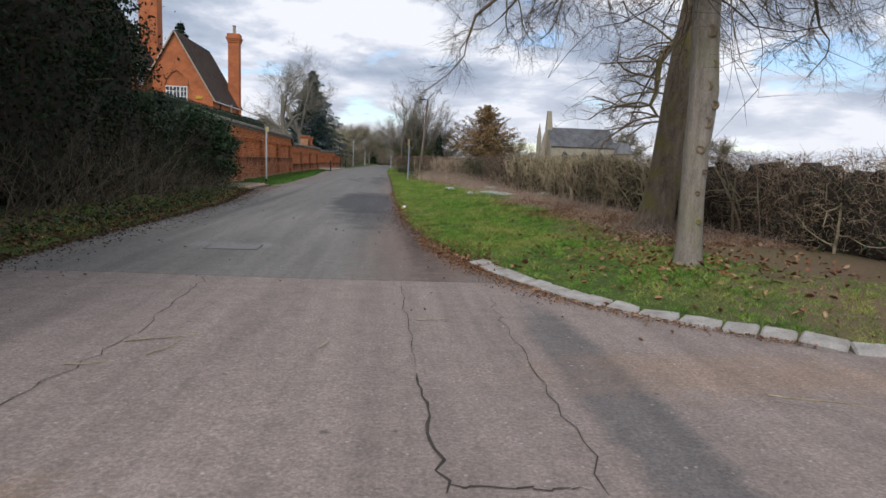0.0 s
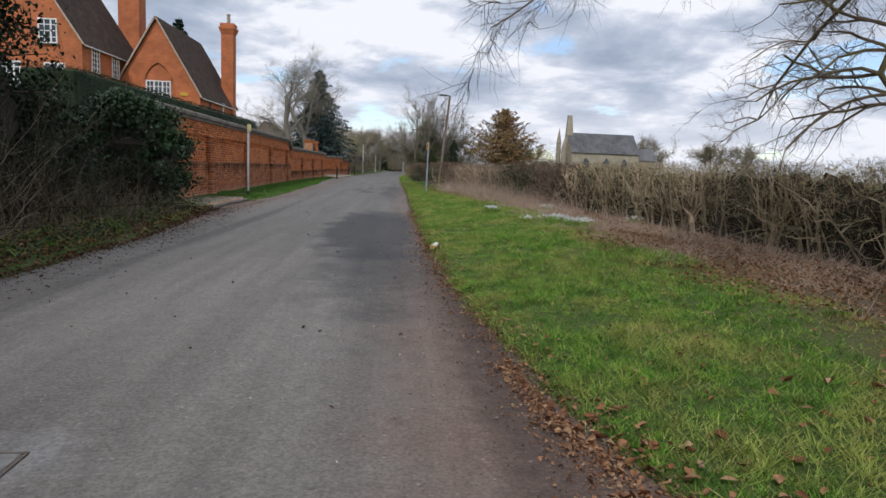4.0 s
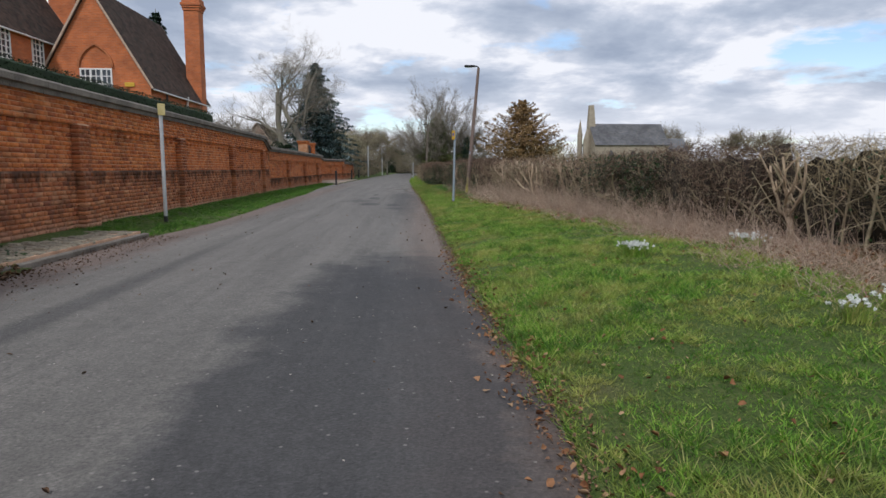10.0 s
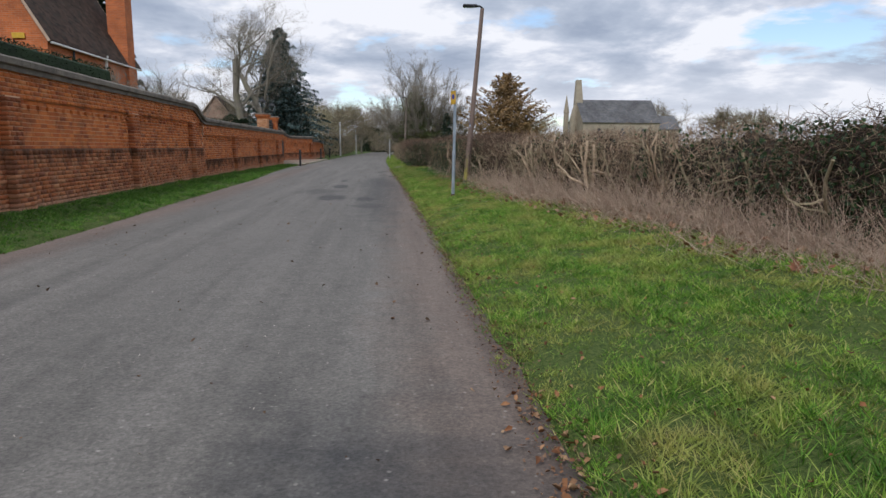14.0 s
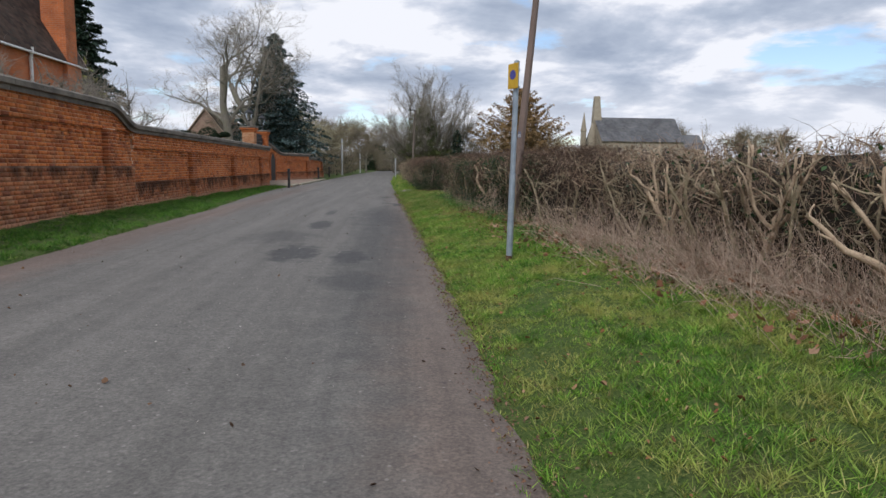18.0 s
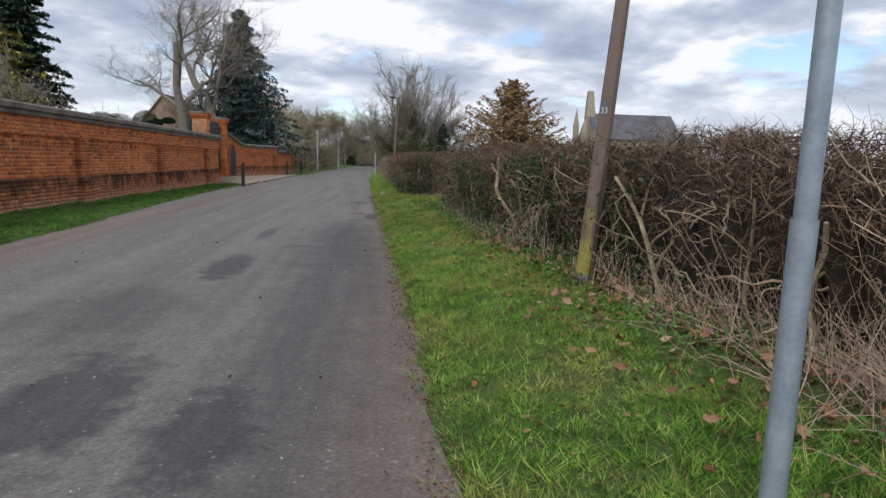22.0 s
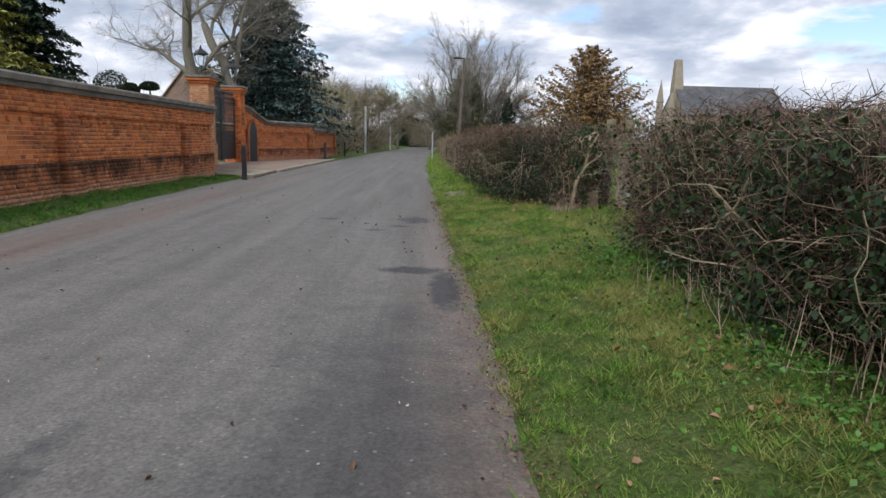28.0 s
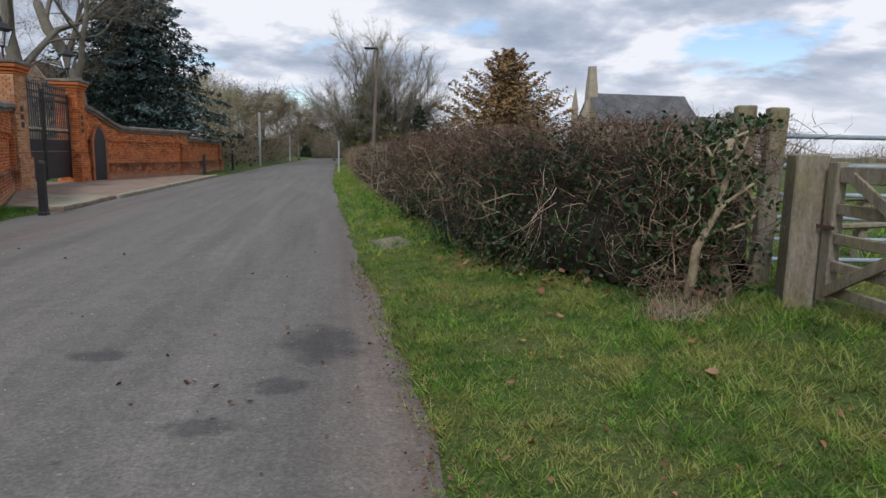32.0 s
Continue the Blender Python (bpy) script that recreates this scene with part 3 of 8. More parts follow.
M_fleck = pieces("pale_chipping", [(0.40, 0.36, 0.31), (0.55, 0.51, 0.45)], 0.9, 20.0, 0.2)
M_flag = plain("mossy_flagstone", (0.17, 0.16, 0.10), (0.36, 0.32, 0.24), 0.92, 3.0, 45.0, 0.0, 0.4)


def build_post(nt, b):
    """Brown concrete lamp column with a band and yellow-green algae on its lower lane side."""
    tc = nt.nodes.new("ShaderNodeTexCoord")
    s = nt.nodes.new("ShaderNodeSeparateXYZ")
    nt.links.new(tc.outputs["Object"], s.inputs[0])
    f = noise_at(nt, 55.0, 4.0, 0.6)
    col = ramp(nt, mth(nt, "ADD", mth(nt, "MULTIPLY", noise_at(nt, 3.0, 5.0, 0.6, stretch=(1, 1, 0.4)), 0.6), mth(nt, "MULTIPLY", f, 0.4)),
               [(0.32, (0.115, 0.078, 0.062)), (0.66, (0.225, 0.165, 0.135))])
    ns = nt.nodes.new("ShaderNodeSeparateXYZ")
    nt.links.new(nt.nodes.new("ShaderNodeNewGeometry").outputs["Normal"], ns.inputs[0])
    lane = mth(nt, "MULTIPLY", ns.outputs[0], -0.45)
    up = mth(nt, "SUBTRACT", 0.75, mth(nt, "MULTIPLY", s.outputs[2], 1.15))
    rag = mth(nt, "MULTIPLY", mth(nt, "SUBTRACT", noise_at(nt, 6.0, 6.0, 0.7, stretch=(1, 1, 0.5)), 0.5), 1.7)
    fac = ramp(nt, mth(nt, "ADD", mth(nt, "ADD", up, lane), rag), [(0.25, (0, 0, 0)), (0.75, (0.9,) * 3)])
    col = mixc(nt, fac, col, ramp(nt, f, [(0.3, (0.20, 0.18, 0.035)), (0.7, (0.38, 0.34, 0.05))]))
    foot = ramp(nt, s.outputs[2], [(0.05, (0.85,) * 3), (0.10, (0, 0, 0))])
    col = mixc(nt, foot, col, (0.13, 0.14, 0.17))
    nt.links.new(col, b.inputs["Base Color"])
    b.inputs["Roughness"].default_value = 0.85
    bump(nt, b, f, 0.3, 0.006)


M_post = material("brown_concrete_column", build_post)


def build_lantern_glass(nt, b):
    b.inputs["Base Color"].default_value = (0.9, 0.93, 0.95, 1)
    b.inputs["Transmission Weight"].default_value = 1.0
    b.inputs["Roughness"].default_value = 0.08
    b.inputs["IOR"].default_value = 1.1


M_lantern_glass = material("lantern_glass", build_lantern_glass)
M_blue_grey = plain("blue_grey_paint", (0.10, 0.115, 0.16), (0.17, 0.18, 0.23), 0.7)
M_faded = plain("faded_yellow_paint", (0.50, 0.40, 0.13), (0.66, 0.56, 0.28), 0.6)
M_twig_tan = pieces("hedge_twig_tan", [(0.12, 0.088, 0.048), (0.27, 0.205, 0.115), (0.45, 0.355, 0.20), (0.62, 0.51, 0.31), (0.18, 0.125, 0.07)], 0.9, 2.0, 0.45)
M_twig_mid = pieces("hedge_twig_mid", [(0.10, 0.065, 0.045), (0.22, 0.14, 0.094), (0.39, 0.27, 0.178), (0.55, 0.42, 0.285), (0.17, 0.10, 0.074)], 0.9, 3.0, 0.45)
M_dark_twig = pieces("dark_fine_twig", [(0.05, 0.04, 0.032), (0.10, 0.08, 0.062), (0.17, 0.135, 0.10)], 0.9, 2.0, 0.3)
M_tile_wall = plain("weathered_tile_wall", (0.24, 0.15, 0.11), (0.42, 0.29, 0.22), 0.9, 2.0, 30.0)


# ---- building blocks ----
rng = np.random.default_rng(7)


def part(name, bm, mat, parent=None, label=""):
    """Link a bmesh, or a pair of point and face lists, as one mesh object under its thing."""
    me = bpy.data.meshes.new(name)
    if isinstance(bm, tuple):
        me.from_pydata([tuple(v) for v in bm[0]], [], [tuple(f) for f in bm[1]])
    else:
        bm.to_mesh(me)
        bm.free()
    me.materials.append(mat)
    ob = new(name, me)
    if parent is not None:
        ob.parent = parent
    if label:
        ob["label"] = label
    return ob


def quads(name, v, f, mat, parent=None):
    """A large mesh of faces of one size from arrays."""
    me = bpy.data.meshes.new(name)
    v = np.asarray(v, dtype=np.float32)
    f = np.asarray(f, dtype=np.int32)
    k = f.shape[1]
    me.vertices.add(len(v))
    me.vertices.foreach_set("co", v.ravel())
    me.loops.add(f.size)
    me.loops.foreach_set("vertex_index", f.ravel())
    me.polygons.add(len(f))
    me.polygons.foreach_set("loop_start", np.arange(0, f.size, k, dtype=np.int32))
    me.polygons.foreach_set("loop_total", np.full(len(f), k, dtype=np.int32))
    me.update(calc_edges=True)
    me.validate()
    me.materials.append(mat)
    ob = new(name, me)
    if parent is not None:
        ob.parent = parent
    return ob


def empty(name, x=0, y=0, z=0, rz=0):
    e = new(name)
    e.empty_display_size = 0.2
    e.matrix_basis = pose(x, y, z, 0, 0, rz)
    return e


def smooth(ob):
    ob.data.polygons.foreach_set("use_smooth", [True] * len(ob.data.polygons))
    return ob


def box(bm, x0, x1, y0, y1, z0, z1, bevel=0.0, m=None):
    vs = [bm.verts.new((x, y, z)) for x in (x0, x1) for y in (y0, y1) for z in (z0, z1)]
    fs = [bm.faces.new([vs[i] for i in q]) for q in ((0, 1, 3, 2), (4, 6, 7, 5), (0, 4, 5, 1), (2, 3, 7, 6), (0, 2, 6, 4), (1, 5, 7, 3))]
    if bevel:
        es = list({e for f in fs for e in f.edges})
        r = bmesh.ops.bevel(bm, geom=es, offset=bevel, segments=1, affect="EDGES")
        vs = list({v for f in r["faces"] for v in f.verts} | {v for v in vs if v.is_valid})
    if m is not None:
        bmesh.ops.transform(bm, matrix=m, verts=[v for v in vs if v.is_valid])
    return vs


def boxed(*args, **kw):
    bm = bmesh.new()
    box(bm, *args, **kw)
    return bm


def tube(pts, radii, sides=8, caps=True):
    """A tube along points: point list and faces."""
    pts = [Vector(p) for p in pts]
    vs, fs = [], []
    side = None
    for i, p in enumerate(pts):
        d = (pts[min(i + 1, len(pts) - 1)] - pts[max(i - 1, 0)]).normalized()
        if side is None:
            side = d.orthogonal().normalized()
        side = (side - d * side.dot(d)).normalized()
        up = d.cross(side)
        for k in range(sides):
            a = 2 * math.pi * k / sides
            vs.append(tuple(p + radii[i] * (math.cos(a) * side + math.sin(a) * up)))
    for i in range(len(pts) - 1):
        for k in range(sides):
            a, b = i * sides + k, i * sides + (k + 1) % sides
            fs.append((a, b, b + sides, a + sides))
    if caps:
        fs.append(tuple(range(sides))[::-1])
        fs.append(tuple(range(len(vs) - sides, len(vs))))
    return vs, fs


def join(*shapes):
    vs, fs = [], []
    for v, f in shapes:
        o = len(vs)
        vs += list(v)
        fs += [tuple(i + o for i in q) for q in f]
    return vs, fs


def lathe(prof, sides=16, cx=0.0, cy=0.0):
    """A turned shape from (radius, height) pairs."""
    vs = [(cx + r * math.cos(2 * math.pi * k / sides), cy + r * math.sin(2 * math.pi * k / sides), z) for r, z in prof for k in range(sides)]
    fs = [(i * sides + k, i * sides + (k + 1) % sides, (i + 1) * sides + (k + 1) % sides, (i + 1) * sides + k) for i in range(len(prof) - 1) for k in range(sides)]
    fs += [tuple(range(sides))[::-1], tuple(range(len(vs) - sides, len(vs)))]
    return vs, fs


def unit(a):
    return a / np.maximum(np.linalg.norm(a, axis=1, keepdims=True), 1e-9)


def vtwigs(p, d, length, radius, seg=2, bend=0.35, droop=0.0):
    """Many thin three-sided twigs at once: points and quads."""
    n = len(p)
    d = unit(d)
    length = np.broadcast_to(length, (n,))[:, None]
    radius = np.broadcast_to(radius, (n,))[:, None]
    side = unit(np.cross(d, rng.normal(size=(n, 3))))
    up = np.cross(d, side)
    rings = []
    cur, dd = p.copy(), d.copy()
    for s in range(seg + 1):
        r = radius * (1 - 0.75 * s / seg)
        rings.append(np.stack([cur + r * (math.cos(a) * side + math.sin(a) * up) for a in (0, 2.094, 4.189)], axis=1))
        dd = unit(dd + rng.normal(size=(n, 3)) * bend - np.array([0, 0, droop]))
        cur = cur + dd * length / seg
    v = np.stack(rings, axis=1)
    base = (np.arange(n) * (seg + 1) * 3)[:, None, None]
    q = []
    for s in range(seg):
        for k in range(3):
            a, b = s * 3 + k, s * 3 + (k + 1) % 3
            q.append((a, b, b + 3, a + 3))
    return v.reshape(-1, 3), (base + np.array(q)[None]).reshape(-1, 4)


def vleaves(p, size, aspect=0.55, normal=None, fold=0.25):
    """Many leaves at once: a folded diamond each."""
    n = len(p)
    size = np.broadcast_to(size, (n,))[:, None]
    t = unit(rng.normal(size=(n, 3)))
    nn = unit(rng.normal(size=(n, 3)) if normal is None else normal)
    t = unit(t - nn * (t * nn).sum(1, keepdims=True))
    s = np.cross(nn, t)
    v = np.stack([p - t * size * 0.5, p + s * size * aspect * 0.5 + nn * size * fold * 0.5, p + t * size * 0.5, p - s * size * aspect * 0.5 + nn * size * fold * 0.5], axis=1)
    return v.reshape(-1, 3), np.arange(4 * n).reshape(-1, 4)


def vlitter(p, size, normal):
    """Many curled dead leaves at once: two lobed halves folded along the rib."""
    n = len(p)
    size = np.broadcast_to(size, (n,))[:, None]
    nn = unit(normal)
    t = unit(rng.normal(size=(n, 3)))
    t = unit(t - nn * (t * nn).sum(1, keepdims=True))
    s = np.cross(nn, t)
    c = rng.uniform(0.1, 0.8, (n, 1))
    wide = rng.uniform(0.45, 1.05, (n, 1))

    def at(a, b, k):
        j = rng.uniform(0.6, 1.3, (n, 1))
        return p + t * size * a * j + s * size * b * wide * j + nn * size * c * k
    stem, mid, tip = at(-0.5, 0, 0), at(0.0, 0.02, -0.05), at(0.52, 0, 0.25)
    l1, l2, r1, r2 = at(-0.22, 0.33, 0.5), at(0.2, 0.42, 0.6), at(-0.22, -0.33, 0.5), at(0.2, -0.42, 0.6)
    v = np.stack([stem, l1, mid, r1, l2, tip, r2], axis=1)
    tri = np.array([(0, 2, 1), (0, 3, 2), (1, 2, 4), (4, 2, 5), (2, 3, 6), (2, 6, 5)])
    return v.reshape(-1, 3), ((np.arange(n) * 7)[:, None, None] + tri[None]).reshape(-1, 3)


def vmaple(p, size, normal):
    """Many large lobed dead leaves at once, each curled round its middle."""
    n = len(p)
    size = np.broadcast_to(size, (n,))[:, None]
    nn = unit(normal)
    t = unit(rng.normal(size=(n, 3)))
    t = unit(t - nn * (t * nn).sum(1, keepdims=True))
    s = np.cross(nn, t)
    curl = rng.uniform(0.1, 0.9, (n, 1))
    lobes = ((0, 0.16), (18, 0.42), (40, 0.33), (62, 0.50), (78, 0.40), (90, 0.56), (102, 0.40), (118, 0.50), (140, 0.33), (162, 0.42), (180, 0.16), (270, 0.10))
    pts = [p]
    for a, r in lobes:
        a = radians(a)
        r = r * rng.uniform(0.8, 1.2, (n, 1))
        pts.append(p + size * r * (t * math.sin(a) + s * math.cos(a)) + nn * size * curl * (r * r * 1.4 + rng.normal(size=(n, 1)) * 0.06))
    k = len(pts)
    tri = np.array([(0, i, i % (k - 1) + 1) for i in range(1, k)])
    return np.stack(pts, 1).reshape(-1, 3), ((np.arange(n) * k)[:, None, None] + tri[None]).reshape(-1, 3)


def vblades(p, height, width, lean=0.45):
    n = len(p)
    a = rng.uniform(0, 2 * math.pi, n)
    side = np.stack([np.cos(a), np.sin(a), np.zeros(n)], 1)
    h = np.broadcast_to(height, (n,))[:, None]
    w = np.broadcast_to(width, (n,))[:, None]
    tip = p + np.concatenate([rng.normal(size=(n, 2)) * lean, np.ones((n, 1))], 1) * h
    v = np.stack([p - side * w / 2, p + side * w / 2, tip + side * w * 0.08, tip - side * w * 0.08], axis=1)
    return v.reshape(-1, 3), np.arange(4 * n).reshape(-1, 4)


def stack(*vf):
    vs, fs, o = [], [], 0
    for v, f in vf:
        vs.append(v)
        fs.append(f + o)
        o += len(v)
    return np.concatenate(vs), np.concatenate(fs)


# ---- plan of the lane ----
EDGE_R = ((-40, 14), (3.4, 14), (3.6, 9), (3.8, 6.2), (4.1, 4.6), (4.5, 3.6), (5.1, 2.85), (5.45, 2.48), (6.05, 1.98), (7.0, 1.58), (7.7, 1.34), (8.65, 1.1), (10, 0.84), (12, 0.6), (14, 0.42), (18, 0.32), (26, 0.25), (40, 0.22), (45, 0.17), (56, 0.02), (65, -0.16), (80, -0.26), (120, 0.3), (200, 3.0))
EDGE_L = ((-40, -4.3), (17, -4.3), (20, -4.6), (23, -4.95), (27, -5.15), (31, -4.8), (41, -5.15), (48, -5.3), (55, -5.8), (62, -6.1), (70, -6.0), (85, -5.7), (120, -5.2), (200, -2.5))


def edge_r(y):
    return np.interp(y, [a for a, _ in EDGE_R], [b for _, b in EDGE_R])


def edge_l(y):
    return np.interp(y, [a for a, _ in EDGE_L], [b for _, b in EDGE_L])


def ground_z(x, y):
    """Height of the ground beside and under the lane."""
    x, y = np.asarray(x, float), np.asarray(y, float)
    road = 0.01 * np.clip(-x, 0, 6)
    dr = np.minimum(x - edge_r(y), np.maximum(y - 3.4, 0.0) * 1.3)
    steep = np.interp(y, [0, 14, 30, 45, 52, 62], [0.09, 0.12, 0.18, 0.18, 0.17, 0.14])
    zr = 0.035 * np.clip(dr / 0.12, 0, 1) + steep * np.clip(dr - 0.1, 0, 0.85) + 0.075 * np.clip(dr - 0.95, 0, 1.8) + 0.01 * np.clip(dr - 2.6, 0, 30)
    dl = edge_l(y) - x
    ls = np.interp(y, [0, 63.5, 65.5, 86, 88], [0.09, 0.09, 0.008, 0.008, 0.05])
    zl = 0.05 + 0.035 * np.clip(dl / 0.12, 0, 1) + ls * np.clip(dl - 0.1, 0, 1.4) + 0.01 * np.clip(dl - 1.6, 0, 20)
    return np.where(dr > 0, zr, np.where(dl > 0, zl, road))


def gz(x, y):
    return float(ground_z(x, y))


GRID = np.random.default_rng(3).random((256, 256))


def mottle(x, y, cell):
    """Smooth value noise on the ground, 0 to 1."""
    u, v = np.asarray(x) / cell + 500.3, np.asarray(y) / cell + 500.7
    i, j = np.floor(u).astype(int), np.floor(v).astype(int)
    a, b = u - i, v - j
    a, b = a * a * (3 - 2 * a), b * b * (3 - 2 * b)
    i, j = i % 256, j % 256
    i1, j1 = (i + 1) % 256, (j + 1) % 256
    return (GRID[i, j] * (1 - a) + GRID[i1, j] * a) * (1 - b) + (GRID[i, j1] * (1 - a) + GRID[i1, j1] * a) * b


def wobble(x, y, s=0.9, a=0.03):
    return a * (np.sin(x * 3.1 * s + 1.3 * np.sin(y * 1.7 * s)) + np.sin(y * 2.3 * s + x * 0.7)) * 0.5


# one sheet of ground out to the horizon, its columns following the lane's edges
rows_y = np.concatenate([[-3000, -800, -250, -100, -45], np.arange(-30, 3, 1.0), np.arange(3, 10, 0.2), np.arange(10, 110, 0.5), np.arange(110, 200, 4.0), [230, 300, 450, 800, 1500, 3500]])
off_r = np.array([0.0, 0.06, 0.14, 0.3, 0.5, 0.8, 1.1, 1.5, 1.9, 2.3, 2.7, 3.2, 3.8, 4.5, 5.5, 7, 9, 13, 20, 35, 70, 150, 400, 1200, 3500])
off_l = off_r.copy()
ground_v, ncol = [], 0
for yy in rows_y:
    yc = min(max(yy, -40), 200)
    er, el = float(edge_r(yc)), float(edge_l(yc))
    jag = 0.05 * math.sin(yy * 5.3) + 0.04 * math.sin(yy * 11.7 + 1) + 0.03 * math.sin(yy * 23.0)
    jag = jag if abs(yy) < 200 and yy > 9.5 else 0.0
    xs = np.concatenate([(el + jag * 0.8 - off_l)[::-1], np.linspace(el + 0.25, er - 0.25, 9), er + jag + off_r])
    zs = ground_z(xs, np.full(len(xs), yc))
    zs[len(off_l):len(off_l) + 9] -= 0.10
    zs[len(off_l) - 1] -= 0.03
    zs[len(off_l) + 9] -= 0.03
    far = np.clip((np.abs(xs) - 1.0) / 2.0, 0, 1)
    zs = zs + wobble(xs, np.full(len(xs), yy)) * far * (np.abs(xs) < 40)
    zs = zs + np.clip((np.abs(xs) - 60) * 0.012, 0, 3.0)
    ncol = len(xs)
    ground_v += [(x, yy, z) for x, z in zip(xs, zs)]
gf = [(i * ncol + j, i * ncol + j + 1, (i + 1) * ncol + j + 1, (i + 1) * ncol + j) for i in range(len(rows_y) - 1) for j in range(ncol - 1)]
ground = smooth(quads("ground", ground_v, gf, M_ground))
tagged(ground, "rough green turf and leaf-littered soil beside the lane", "ground", kind="structure")


def strip(name, y0, y1, step, mat, label):
    v, f = [], []
    ys = np.arange(y0, y1 + 1e-6, step)
    cols = np.linspace(0, 1, 13)
    for yy in ys:
        er, el = float(edge_r(yy)), float(edge_l(yy))
        j1 = 0.03 * math.sin(yy * 9.1) + 0.025 * math.sin(yy * 21.3 + 2)
        xs = (el - 0.12 + j1) + cols * (er + 0.12 + j1 - el + 0.12)
        v += [(x, yy, 0.01 * min(max(-x, 0), 6) + 0.004 * math.sin(x * 2.0 + yy) - (0.02 if c in (0.0, 1.0) else 0)) for x, c in zip(xs, cols)]
    n = len(cols)
    f = [(i * n + j, i * n + j + 1, (i + 1) * n + j + 1, (i + 1) * n + j) for i in range(len(ys) - 1) for j in range(n - 1)]
    return tagged(smooth(quads(name, v, f, mat)), label, "road", kind="structure")


strip("road", 6.95, 200, 0.25, M_road, "worn grey asphalt lane with damp patches")
strip("road_junction", -40.05, 6.95, 0.1, M_junction, "old pinkish asphalt of a lane junction with cracks")


def ribbon(name, pts, width, mat, label, dz=0.006):
    v, f = [], []
    for i, (x, y) in enumerate(pts):
        a, b = pts[max(i - 1, 0)], pts[min(i + 1, len(pts) - 1)]
        d = Vector((b[0] - a[0], b[1] - a[1])).normalized()
        w = width * (0.5 + 0.8 * rng.random()) * (0.3 if i in (0, len(pts) - 1) else 1)
        z = 0.01 * max(-x, 0) + dz
        v += [(x - d.y * w, y + d.x * w, z), (x + d.y * w, y - d.x * w, z)]
    f = [(2 * i, 2 * i + 1, 2 * i + 3, 2 * i + 2) for i in range(len(pts) - 1)]
    return tagged(part(name, (v, f), mat), label, "crack", kind="structure")


def wander(a, b, n, amp):
    out = []
    for i in range(n + 1):
        t = i / n
        out.append((a[0] + (b[0] - a[0]) * t + rng.normal() * amp, a[1] + (b[1] - a[1]) * t + rng.normal() * amp * 0.5))
    return out


ribbon("crack", wander((0.20, 3.85), (0.29, 2.4), 15, 0.02), 0.008, M_crack, "dark crack along the asphalt")
ribbon("crack", wander((0.29, 2.45), (0.85, 2.42), 16, 0.02), 0.006, M_crack, "dark crack along the asphalt")
ribbon("crack", wander((-1.88, 6.9), (-1.75, 4.6), 16, 0.02), 0.004, M_crack, "thin crack along the asphalt")
ribbon("crack", wander((-1.75, 4.6), (-1.95, 2.6), 16, 0.02), 0.004, M_crack, "thin crack along the asphalt")
ribbon("crack", wander((1.0, 6.2), (0.95, 2.4), 24, 0.02), 0.0035, M_crack, "thin crack along the asphalt")
ribbon("crack", wander((0.15, 6.8), (0.2, 4.0), 16, 0.015), 0.0025, M_crack, "thin crack along the asphalt")
ribbon("road_joint", wander((-4.3, 6.94), (1.55, 6.96), 60, 0.008), 0.004, M_crack, "dark joint between two road surfaces")


